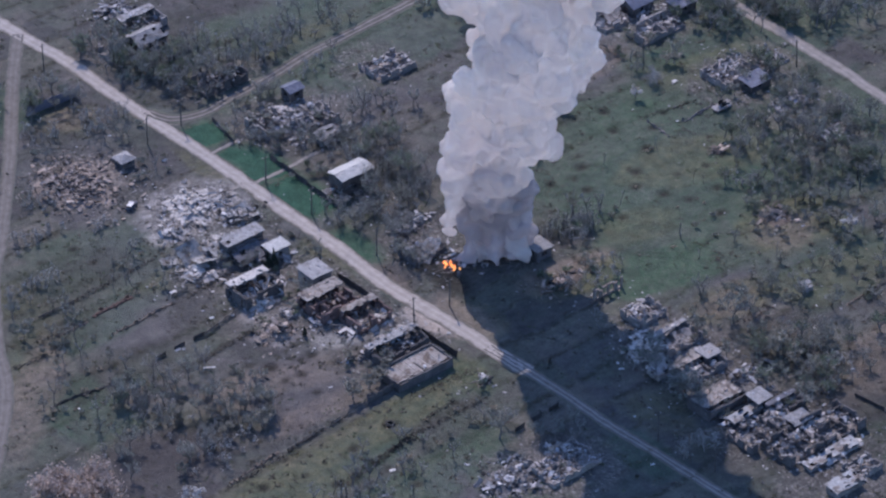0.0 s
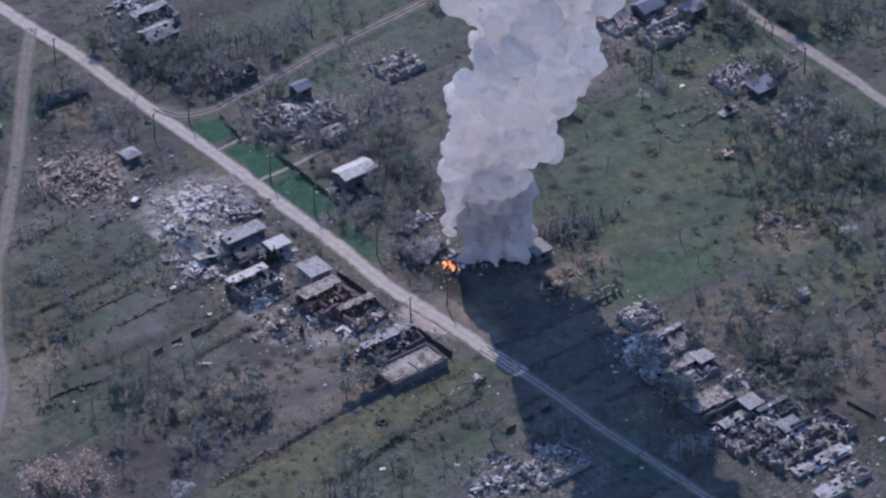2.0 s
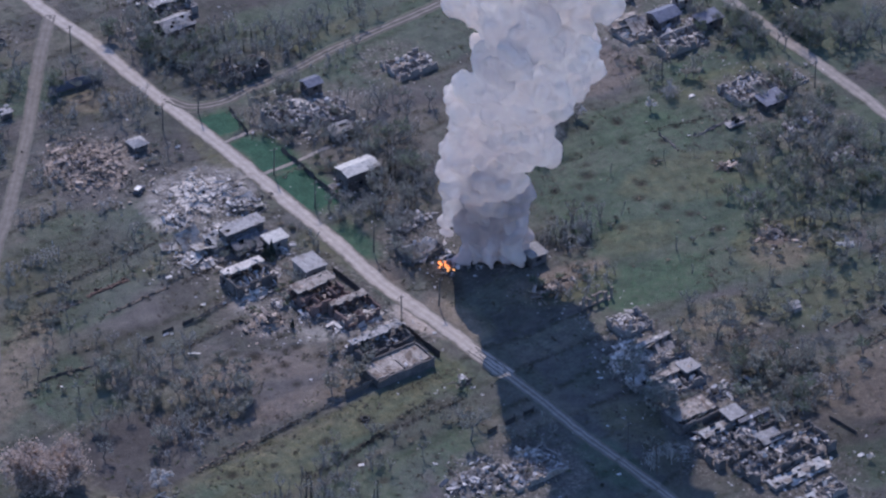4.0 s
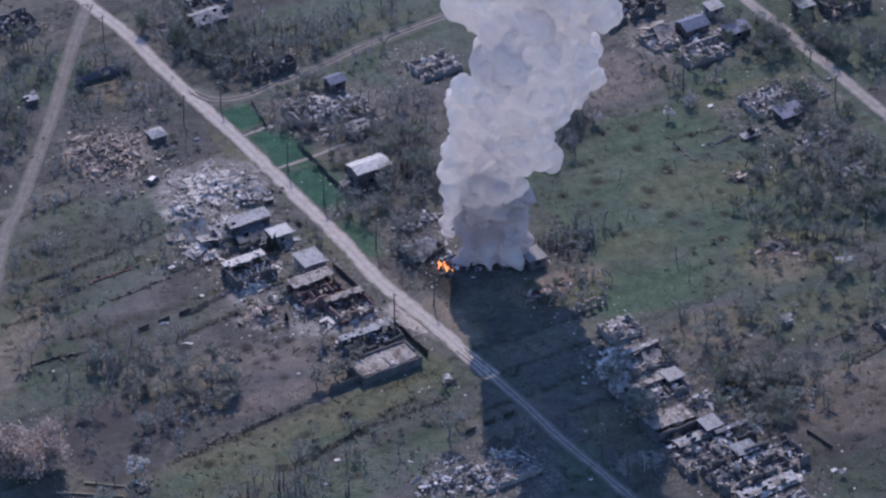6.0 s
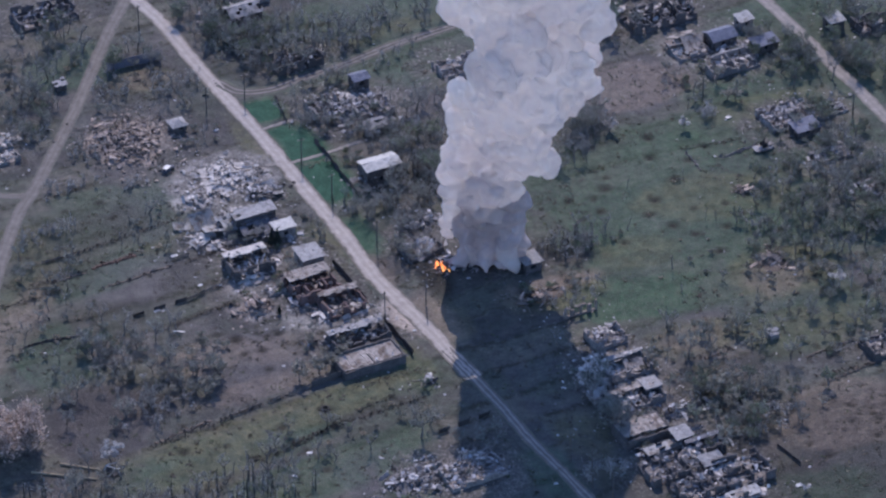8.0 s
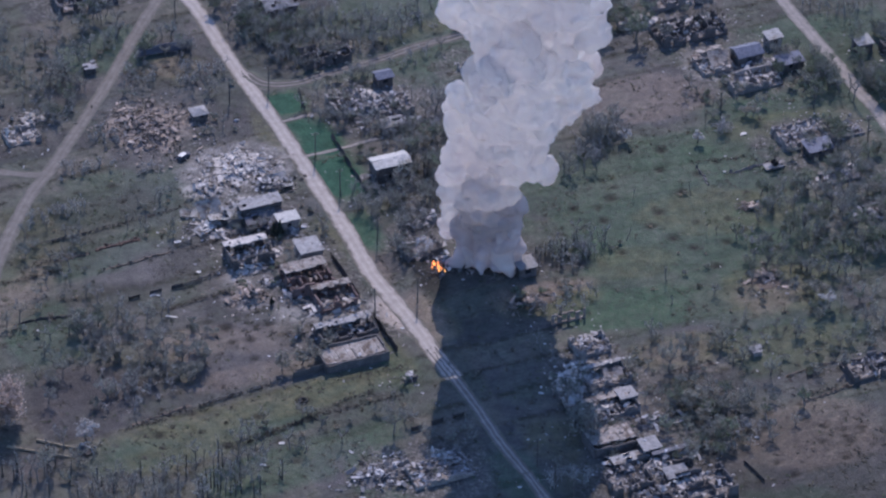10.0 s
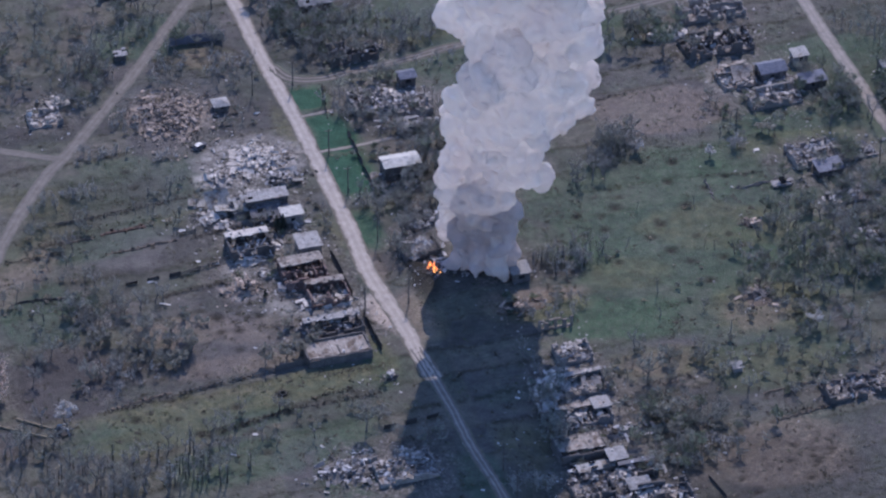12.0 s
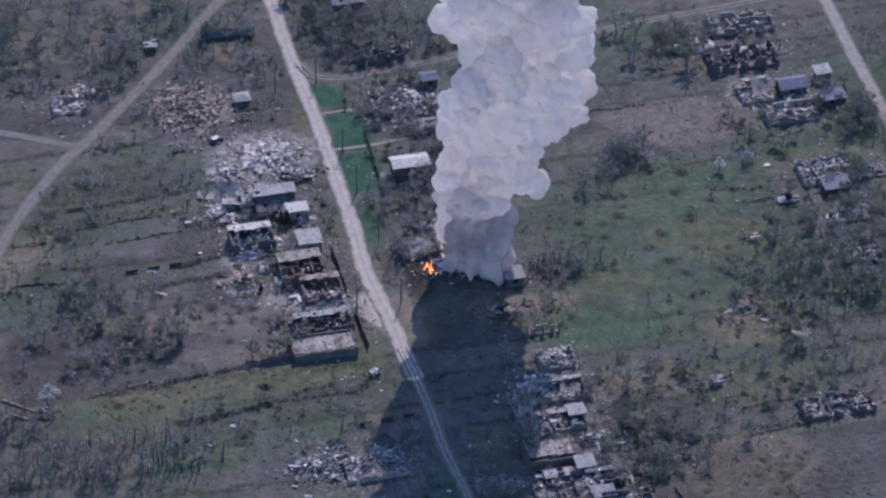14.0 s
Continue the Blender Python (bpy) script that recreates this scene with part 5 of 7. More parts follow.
DEBRIS_BEYOND = ((-45.4, 56.5, 4, 5, 130, RUBBLE, "white wall fragments of a shattered house"), (-38.2, 57.6, 3, 5, 110, RUBBLE, "white wall fragments of a shattered house"),
                                                  (-61.6, 71.6, 2.6, 6.5, 190, RUBBLE, "white fragments along a burnt house"), (77.3, -48.4, 2.5, 9, 170, RUBBLE, "white fragments inside a long ruin"),
                                                  (40.4, -11.4, 2.5, 3.5, 80, RUBBLE, "white fragments of a small ruin"), (27.5, -62.8, 4, 6, 150, RUBBLE, "pale fragments of a shattered house"),
                                                  (-15.0, -34.3, 2.5, 5, 90, GREY_RUBBLE, "grey debris behind the flat-roofed house"), (-12.4, 13.3, 3, 5, 100, RUBBLE, "pale fragments behind the smouldering house"),
                                                  (67.6, 73.6, 2.5, 5, 90, RUBBLE, "pale slabs of a low ruin"), (61.2, 90.5, 2, 6, 80, GREY_RUBBLE, "grey boards of a dismantled barn"))
for i, (x, y, rx, ry, n, mat, label) in enumerate(DEBRIS + DEBRIS_BEYOND):
    heap(x, y, rx, ry, 0.5, n, 400 + i, label, mat, large=1.0, beams=5)

# -- garden edges --
FENCES = ((-45.5, 37.8, -27.8, 19.6, 1.3, CHARRED, "dark broken board fence beside the lawn"), (-60.7, 51.7, -53.0, 41.0, 1.2, CHARRED, "dark board fence beside the lawn"),
          (-26.3, -67.3, -12.9, -50.8, 0.9, TIMBER, "low broken garden fence in dry weeds"), (-58.4, -17.3, -52.6, -11.0, 1.0, TIMBER, "short run of broken garden fence"),
          (-57.8, -39.7, -49.5, -30.1, 1.0, CHARRED, "dark broken garden fence"), (-49.1, -30.0, -43.5, -20.5, 1.1, TIMBER, "broken garden fence with white scraps"),
          (85.5, -37.9, 91.4, -42.0, 0.8, CHARRED, "dark board fence behind the farmyard"), (-85.7, -28.7, -74.9, -17.6, 0.8, TIMBER, "low garden fence in weeds"))
for i, (a, b, c, d, hh, mat, label) in enumerate(FENCES):
    fence(a, b, c, d, hh, 200 + i, label, mat, 0.2 if i else 0.04, 0.25, solid=mat is CHARRED)
BANKS = (
         (-84.1, -27.7, -63.8, -2.9, 1.0, 0.45, DRY, "dark line of dead weeds between garden plots"),
         (-83.8, -36.5, -74.5, -26.9, 1.0, 0.45, DRY, "dark line of dead weeds between garden plots"),
         (-51.1, -43.5, -39.3, -26.8, 1.0, 0.45, DRY, "dark line of dead weeds between garden plots"),
         (-1.5, -56.0, 4.9, -47.2, 1.0, 0.45, DRY, "dark line of dead weeds between garden plots"),
         (-36.7, -81.7, -16.2, -54.5, 1.0, 0.45, DRY, "dark line of dead weeds between garden plots"),
         (-14.6, -78.6, -0.4, -59.1, 1.0, 0.45, DRY, "dark line of dead weeds between garden plots"),
         (59.4, -15.3, 66.2, -7.6, 1.0, 0.45, DRY, "dark line of dead weeds between garden plots"),
         (86.3, -12.2, 97.1, -3.3, 1.0, 0.45, DRY, "dark line of dead weeds between garden plots"),
         (-54.9, -16.1, -46.5, -6.6, 1.0, 0.45, DRY, "dark line of dead weeds between garden plots"),
         (-86.4, -46.1, -77.2, -36.6, 1.0, 0.45, DRY, "dark line of dead weeds between garden plots"),
         (-10.8, -71.9, -0.9, -57.8, 1.0, 0.45, DRY, "dark line of dead weeds between garden plots"),
         (34.6, 62.0, 47.0, 70.9, 1.0, 0.45, DRY, "dark line of dead weeds between garden plots"),
         (-77.3, -58.7, -64.2, -48.2, 1.1, 0.6, CHARRED, "dark charred log and brush line"), (-73.6, -25.8, -66.7, -17.7, 1.6, 0.3, RUST, "reddish rusted scrap along a garden"),
         (-79.7, -33.5, -74.3, -27.4, 0.8, 0.22, SOIL_PILE, "low ridge of dug garden earth"), (-15.2, -77.0, -2.2, -60.7, 0.9, 0.35, DRY, "ridge of dry weeds between gardens"),
         (-0.6, -58.8, 11.3, -45.9, 1.2, 0.4, DRY, "ridge of dry weeds between gardens"), (-68.5, -32.2, -57.8, -19.0, 0.8, 0.2, SOIL_PILE, "low ridge of dug garden earth"),
         (61.7, -14.6, 67.7, -8.0, 1.0, 0.3, SOIL_PILE, "dark overgrown garden ridge"), (82.9, -5.8, 90.7, 3.5, 0.8, 0.25, SOIL_PILE, "low ridge round a garden bed"),
         (89.3, -13.4, 97.0, -3.0, 0.8, 0.25, SOIL_PILE, "low ridge round a garden bed"), (-4.2, -47.7, 7.2, -36.8, 2.4, 0.3, DRY, "strip of brown weeds beside a garden"),
         (-36.4, -79.5, -28.0, -67.9, 1.0, 0.25, SOIL_PILE, "low earth bank in the grass"), (-9.8, 70.5, 3.9, 85.2, 0.8, 0.3, DRY, "ridge of dry weeds in a meadow"),
         (44.1, 61.2, 51.2, 70.1, 1.2, 0.5, BARK, "dark brush line at a garden edge"), (36.7, 61.3, 41.8, 55.4, 0.7, 0.5, BARK, "rotten log lying in the meadow"))
for i, (a, b, c, d, w, hh, mat, label) in enumerate(BANKS):
    bank(a, b, c, d, w, hh, 230 + i, label, mat, int(math.hypot(c - a, d - b) * 2))


# ---- trees and bushes ----
def grow(seed, height, spread, limbs, twigs, trunk=0.16, lean=0.08):
    """Trunk and limbs of one tree; returns wood, fine twigs and the tips."""
    rnd = random.Random(seed)
    wood, fine, tips = Shape(), Shape(), []
    top = Vector((rnd.gauss(0, lean) * height, rnd.gauss(0, lean) * height, height * rnd.uniform(0.45, 0.6)))
    mid = top * 0.5 + Vector((rnd.gauss(0, 0.15), rnd.gauss(0, 0.15), 0))
    wood.tube((0, 0, -0.2), mid, trunk, trunk * 0.8, 6)
    wood.tube(mid, top, trunk * 0.8, trunk * 0.55, 6)
    for i in range(limbs):
        a = 6.28 * i / limbs + rnd.uniform(-0.5, 0.5)
        f = rnd.uniform(0.4, 1.0)
        start = mid.lerp(top, f)
        r = spread * rnd.uniform(0.55, 1.0)
        end = start + Vector((r * math.cos(a), r * math.sin(a), (height - start.z) * rnd.uniform(0.35, 1.0)))
        knee = start.lerp(end, 0.5) + Vector((0, 0, -0.12 * r))
        wood.tube(start, knee, trunk * 0.45, trunk * 0.3, 4)
        wood.tube(knee, end, trunk * 0.3, trunk * 0.1, 4)
        for _ in range(twigs):
            p = knee.lerp(end, rnd.uniform(0.0, 1.0))
            q = p + Vector((rnd.gauss(0, 0.3), rnd.gauss(0, 0.3), rnd.uniform(0.1, 0.6))) * spread * 0.5
            fine.tube(p, q, 0.045, 0.018, 3, False)
            tips.append(q)
            for _ in range(3):
                s = p.lerp(q, rnd.uniform(0.3, 1))
                e = s + Vector((rnd.gauss(0, 0.35), rnd.gauss(0, 0.35), rnd.uniform(0, 0.5))) * spread * 0.28
                fine.tube(s, e, 0.03, 0.012, 3, False)
                tips.append(e)
    return wood, fine, tips, rnd


def tree(seed, height, spread, limbs, twigs, leaves, size, leaf_mat, label, category="tree", name="tree", trunk=0.16, group=""):
    """One plant, built far below; copies of it are set out over the gardens."""
    wood, fine, tips, rnd = grow(seed, height, spread, limbs, twigs, trunk)
    ob = thing(name, 0, 0, label=label, category=category, group=group)
    part("trunk", wood, BARK, ob)
    part("fine_branching", fine, TWIG, ob)["kind"] = "stuff"
    if leaves:
        s = Shape()
        for _ in range(leaves):
            p = rnd.choice(tips)
            s.flake((p.x + rnd.gauss(0, 0.09) * spread, p.y + rnd.gauss(0, 0.09) * spread, max(0.1, p.z + rnd.gauss(0, 0.08) * spread)), size * rnd.uniform(0.6, 1.3), rnd, 0.45)
        part("crown", s, leaf_mat, ob)["kind"] = "stuff"
    return ob


SORTS = {
    "bare": [tree(300 + i, h, s, 6, 6, 70, 0.14, BUD, "almost bare grey-brown tree with thin branches", name="bare_tree", group="bare trees") for i, (h, s) in enumerate(((5.5, 2.2), (4.5, 1.9), (6.5, 2.6), (5.0, 1.5)))],
    "bud": [tree(310 + i, h, s, 7, 6, n, 0.17, BUD, "garden tree with sparse grey-green buds", name="budding_tree", group="budding trees") for i, (h, s, n) in enumerate(((4.2, 2.1, 300), (3.4, 1.8, 260), (5.2, 2.5, 380), (4.6, 2.2, 220)))],
    "leaf": [tree(320 + i, h, s, 7, 6, n, 0.2, LEAF, "garden tree in fresh green leaf", name="leafy_tree", group="leafy trees") for i, (h, s, n) in enumerate(((4.0, 2.1, 420), (3.2, 1.8, 340), (5.4, 2.5, 520)))],
    "bush": [tree(330 + i, h, s, 8, 5, n, 0.22, BUD, "low grey-green bush with bare twigs", "bush", "bush", 0.07, "bushes") for i, (h, s, n) in enumerate(((1.6, 1.2, 260), (1.2, 1.0, 200), (2.0, 1.5, 320)))],
    "shrub": [tree(340 + i, h, s, 8, 5, n, 0.22, LEAF, "low green bush in fresh leaf", "bush", "bush", 0.07, "bushes") for i, (h, s, n) in enumerate(((1.5, 1.2, 300), (1.1, 1.0, 240)))],
    "pale": [tree(350 + i, h, s, 7, 6, n, 0.30, DULL_BLOSSOM, "fruit tree with faded pale blossom", name="fruit_tree", group="fruit trees") for i, (h, s, n) in enumerate(((3.4, 2.0, 420), (2.8, 1.7, 330)))],
    "white": [tree(360 + i, h, s, 7, 6, n, 0.30, BLOSSOM, "fruit tree in white blossom", name="fruit_tree", group="fruit trees") for i, (h, s, n) in enumerate(((3.6, 2.0, 520), (2.8, 1.6, 380)))],
    "stem": [tree(370 + i, h, s, 4, 2, 0, 0, None, "thin dead tree with broken limbs", name="dead_tree", group="dead trees", trunk=0.13) for i, (h, s) in enumerate(((5.5, 0.7), (4.5, 0.5), (6.5, 0.9)))],
    "dry": [tree(380 + i, h, s, 9, 5, n, 0.2, DRY, "tuft of dry yellow weeds", "dry weeds", "dry_weeds", 0.05, "tufts of dry weeds") for i, (h, s, n) in enumerate(((0.9, 0.9, 160), (0.7, 0.7, 120)))],
}
FIRST = {ob for group in SORTS.values() for ob in group}
LAWN = [(x, y, max(a, b)) for x, y, a, b, rot, w in GREEN if w > 1.0]


def clear_of(x, y):
    """True where no plant may stand: on a track or a mown lawn."""
    for _, (line, width), _ in TRACKS:
        for p in line:
            if abs(p.x - x) < 9 and abs(p.y - y) < 9 and math.hypot(p.x - x, p.y - y) < width * 0.5 + 1.4:
                return True
    for px, py, r in LAWN:
        if math.hypot(px - x, py - y) < r * 0.7:
            return True
    return False


def plant(sort, x, y, size=1.0, seed=0):
    rnd = random.Random(int(x * 91 + y * 57 + seed))
    ob = rnd.choice(SORTS[sort])
    z = lump(x, y)
    m = pose(x, y, z, rnd.gauss(0, 3), rnd.gauss(0, 3), rnd.uniform(0, 360))
    s = size * rnd.uniform(0.8, 1.25)
    if ob in FIRST:
        FIRST.discard(ob)
        ob.scale = (1, 1, 1)
        ob.matrix_basis = m @ Matrix.Diagonal((s, s, s, 1))
        return ob
    c = copy_thing(ob, m)
    c.scale = (s, s, s * rnd.uniform(0.85, 1.2))
    return c


def grove(seed, x, y, rx, ry, n, mix, size=1.0, rot=ROAD):
    """n plants of mixed sorts (mix: sorts in a string, repeated by weight) strewn over an oval."""
    rnd = random.Random(seed)
    sorts = mix.split()
    c, s = math.cos(radians(rot)), math.sin(radians(rot))
    for _ in range(n):
        for _ in range(8):
            a, r = rnd.uniform(0, 6.28), math.sqrt(rnd.random())
            u, v = rx * r * math.cos(a), ry * r * math.sin(a)
            px, py = x + u * c - v * s, y + u * s + v * c
            if not clear_of(px, py):
                plant(rnd.choice(sorts), px, py, size, seed)
                break


grove(1, -47.1, -50.9, 9, 15, 20, "bare bud bush bush pale", 0.85)
grove(2, -34.7, -55.3, 5, 7, 14, "pale pale bud bare", 0.9)
grove(3, -40.4, -65.3, 4, 10, 10, "bare bud pale stem", 0.9)
grove(4, -61.5, -53.3, 7, 9, 10, "bush bud bare leaf", 0.8)
grove(5, -107.8, 24.0, 13, 7, 20, "bud bare leaf bush")
grove(6, -80.9, 46.5, 6, 6, 9, "bud bare bush", 0.8)
grove(7, -88.5, 74.4, 10, 9, 22, "bud bare bare leaf")
grove(8, -74.7, 72.1, 6, 6, 12, "bud bare bare leaf", 0.9)
grove(9, -54.7, 79.8, 8, 9, 16, "bud bare bare stem")
grove(10, -18.4, 28.0, 12, 8, 40, "bare bare bud bud stem", 1.0)
grove(11, -17.2, 11.8, 8, 6, 14, "bare bud bush stem", 0.9)
grove(12, -18.2, 40.2, 10, 8, 16, "bud bare leaf", 1.0)
grove(13, 25.2, 18.4, 4, 14, 24, "bare stem stem bush bare", 0.8)
grove(14, 55.3, 104.2, 12, 10, 15, "bud leaf bush bare leaf")
grove(15, 73.6, 64.5, 12, 14, 26, "bud leaf bush bare")
grove(16, 79.7, 42.6, 10, 16, 24, "bare bud leaf stem bush", 0.95)
grove(17, 65.7, 47.6, 10, 10, 14, "bush bud stem bare", 0.85)
grove(18, 69.5, -26.4, 7, 12, 20, "bud leaf bush bud", 0.9)
grove(19, 77.8, -35.9, 6, 9, 14, "leaf bud bush", 0.85)
grove(20, 47.2, -36.5, 13, 4, 16, "bare bud stem bush bare", 1.0)
grove(21, 38.2, -23.8, 9, 4, 12, "bud bush bare stem", 0.9)
grove(22, -12.1, -82.2, 6, 14, 14, "bare stem bare bush", 0.9)
grove(23, -19.7, -99.8, 8, 24, 50, "bare stem stem bare bud", 1.05)
grove(24, -42.4, -99.5, 8, 10, 14, "bare bud stem bush")
grove(25, -6.4, -70.6, 7, 14, 12, "bush shrub bare dry", 0.7)
grove(26, 13.4, 63.9, 5, 5, 9, "bud bare", 1.1)
grove(27, 12.8, 48.5, 5, 4, 7, "bud bare", 1.0)
grove(28, 68.8, 111.2, 8, 12, 13, "leaf bud bare bush")
grove(29, 34.5, 85.9, 5, 10, 10, "bud bush stem pale", 0.9)
grove(30, 68.8, -3.4, 6, 12, 14, "bush bud bud dry stem", 0.75)
grove(31, 85.8, -2.3, 6, 12, 10, "bush shrub bud", 0.7)
grove(32, -73.7, -42.2, 12, 8, 14, "bush dry bare", 0.7)
grove(33, -65.8, -8.3, 8, 12, 16, "bush bare stem dry", 0.7)
grove(34, -70.3, 31.0, 5, 6, 8, "bush bare", 0.7)
grove(35, 57.3, -7.1, 5, 8, 14, "dry bush bare bush", 0.7)
grove(36, 23.1, -1.5, 4, 9, 16, "dry dry bush shrub", 0.9)
grove(37, -29.6, 17.3, 6, 3, 8, "bush bare stem", 0.7)
grove(38, -34.1, 3.0, 8, 3, 12, "bush bare stem dry", 0.75)
grove(39, -35.3, 50.9, 8, 12, 18, "bare bud bush stem", 0.85)
grove(40, 57.5, 112.9, 14, 6, 14, "leaf bud bush")
grove(41, -120.3, 56.2, 10, 8, 14, "leaf bud bare")
grove(42, 80.3, 44.5, 10, 12, 14, "leaf leaf bud bush", 1.0)
grove(43, 2.1, 111.5, 8, 20, 20, "leaf bud bare bush")
grove(44, -11.4, 113.5, 8, 14, 18, "bud leaf bush bare")
grove(45, -75.7, 71.0, 12, 14, 26, "bud bare leaf bush")
grove(46, 81.4, -26.2, 8, 18, 17, "bud leaf bush dry", 0.8)
grove(47, 77.5, 111.2, 9, 14, 20, "leaf bud bare")
grove(48, -50.7, -51.2, 10, 18, 12, "bush bare dry bud", 0.7)
grove(49, 4.4, -55.2, 5, 14, 12, "bush dry bare shrub", 0.7)
grove(50, -143.8, 35.5, 12, 14, 24, "leaf bud bare")
grove(51, -103.0, 39.3, 20, 6, 12, "bush bud dry", 0.8)
grove(52, 42.6, 30.8, 20, 20, 14, "bush stem dry", 0.6)
grove(53, 73.2, 4.5, 9, 14, 16, "bush dry stem bud", 0.7)
grove(54, 63.3, -11.9, 10, 20, 22, "bush bud dry bush", 0.7)
grove(55, 65.2, 22.4, 8, 18, 18, "bush bud dry", 0.7)
grove(56, -131.5, 15.5, 14, 10, 26, "bud bare leaf bush", 0.95)
grove(57, -121.3, 40.8, 8, 7, 14, "bud bare bush", 0.9)
grove(58, -99.1, 55.5, 8, 8, 14, "bud bare leaf", 0.9)
grove(59, -62.2, 61.2, 10, 9, 10, "bud bare bush stem", 0.9)
grove(60, 42.0, 112.0, 9, 9, 18, "leaf bud bush", 0.9)
grove(61, 64.0, 58.3, 9, 12, 20, "leaf bud bush bare", 0.85)
grove(62, -42.7, 91.7, 10, 12, 16, "bud bare bush", 0.8)
grove(63, -69.7, 61.7, 5, 6, 4, "bud bare bare", 0.9)
grove(64, -21.2, 56.9, 8, 10, 14, "bud bare stem", 0.85)
grove(65, 67.3, 37.9, 12, 12, 13, "bud leaf bush stem", 0.8)
grove(66, -66.4, -54.3, 14, 12, 18, "bush bud bare dry", 0.75)
grove(67, -51.2, -69.6, 9, 12, 16, "bush bud pale bare", 0.8)
grove(68, -50.9, 44.6, 8, 8, 14, "bush bud bare", 0.8)
grove(69, -45.9, -4.7, 5, 9, 12, "bush bud bush", 0.7)
grove(70, -31.8, -11.2, 9, 5, 12, "bush bud shrub", 0.65)
grove(71, -14.6, -35.3, 4, 9, 12, "bush bud pale", 0.7)
grove(72, -35.6, -19.1, 5, 8, 10, "bush shrub dry", 0.65)
grove(73, -35.9, 44.4, 5, 10, 14, "bush bud bare", 0.75)
grove(74, -37.1, 31.7, 6, 5, 8, "bush shrub bud", 0.7)
grove(75, -10.9, 4.6, 7, 5, 12, "bush bare bud", 0.75)
grove(76, 53.0, -19.1, 9, 5, 10, "bush bud dry", 0.65)
grove(77, 61.6, -43.1, 9, 7, 12, "bush shrub bud", 0.65)
grove(78, 29.2, 93.3, 6, 9, 12, "bush bud shrub", 0.7)
grove(79, 59.4, 74.8, 7, 9, 14, "bush bud leaf", 0.7)
grove(80, 26.6, -60.1, 8, 10, 10, "bush bare bud", 0.7)
grove(81, -63.8, -3.0, 9, 7, 10, "bush dry bare", 0.65)
grove(82, -53.9, 62.9, 5, 6, 8, "bush bud bare", 0.75)
grove(83, 61.1, 127.5, 10, 12, 24, "leaf bud bush bare", 0.9)
grove(84, 57.3, 107.5, 8, 9, 10, "leaf bud bush leaf", 0.9)
grove(85, -83.0, -30.0, 9, 9, 16, "bush bud bare dry", 0.75)
grove(86, 81.2, 59.6, 10, 9, 16, "leaf bud bush bare", 0.9)
grove(87, 87.5, 13.5, 10, 9, 16, "leaf bud bush", 0.8)
grove(88, 63.9, 83.0, 9, 9, 16, "leaf bud bush", 0.9)
DARK_BARK = simple("dark_stem_bark", (0.05, 0.047, 0.043), (0.12, 0.113, 0.103), 1.5, 0.95, island=0.3, bumps=0)
SCRUB = leafy(simple("grey_scrub", (0.27, 0.275, 0.26), (0.46, 0.465, 0.44), 0.3, 0.9, island=0.45, bumps=0))
GREEN_SCRUB = leafy(simple("budding_scrub", (0.2, 0.235, 0.185), (0.38, 0.415, 0.335), 0.3, 0.9, island=0.45, bumps=0))
PALE_SCRUB = leafy(simple("pale_scrub", (0.36, 0.35, 0.325), (0.62, 0.60, 0.56), 0.3, 0.9, island=0.45, bumps=0))


def thicket(seed, x, y, rx, ry, n, leaf=SCRUB, height=3.0, rot=ROAD, straight=False, label="tangled thicket of bare grey brush and saplings"):
    """Brush too dense to count: upright saplings, their twigs and the haze of buds round them."""
    rnd = random.Random(seed)
    ob = thing("thicket", x, y, rot, label=label, category="thicket", kind="stuff")
    wood, haze = Shape(), Shape()
    c, s = math.cos(radians(rot)), math.sin(radians(rot))
    for _ in range(int(n * 0.6)):
        a, r = rnd.uniform(0, 6.28), math.sqrt(rnd.random()) * (1.1 + 0.35 * math.sin(seed + 3 * rnd.random()))
        u, v = rx * r * math.cos(a), ry * r * math.sin(a)
        px, py = x + u * c - v * s, y + u * s + v * c
        if clear_of(px, py):
            continue
        z, h = lump(px, py), height * rnd.uniform(0.45, 1.2)
        lean = 0.04 if straight else 0.12
        foot, top = Vector((u, v, z - 0.1)), Vector((u + rnd.gauss(0, lean) * h, v + rnd.gauss(0, lean) * h, z + h))
        wood.tube(foot, top, 0.22 if straight else 0.08, 0.06, 4, False)
        spread = h * (rnd.uniform(0.05, 0.12) if straight else rnd.uniform(0.22, 0.4))
        for _ in range(4 if straight else 7):
            p = foot.lerp(top, rnd.uniform(0.25, 0.9))
            q = p + Vector((rnd.gauss(0, 1) * spread, rnd.gauss(0, 1) * spread, rnd.uniform(0.1, 0.35) * h))
            wood.tube(p, q, 0.05, 0.02, 3, False)
            for _ in range(6):
                w = p.lerp(q, rnd.uniform(0.3, 1.15))
                haze.flake((w.x + rnd.gauss(0, 0.22), w.y + rnd.gauss(0, 0.22), max(z + 0.1, w.z + rnd.gauss(0, 0.2))), rnd.uniform(0.12, 0.32), rnd, 0.35)
    part("stems", wood, DARK_BARK if straight else TWIG, ob)
    part("bud_haze", haze, leaf, ob)
    return ob


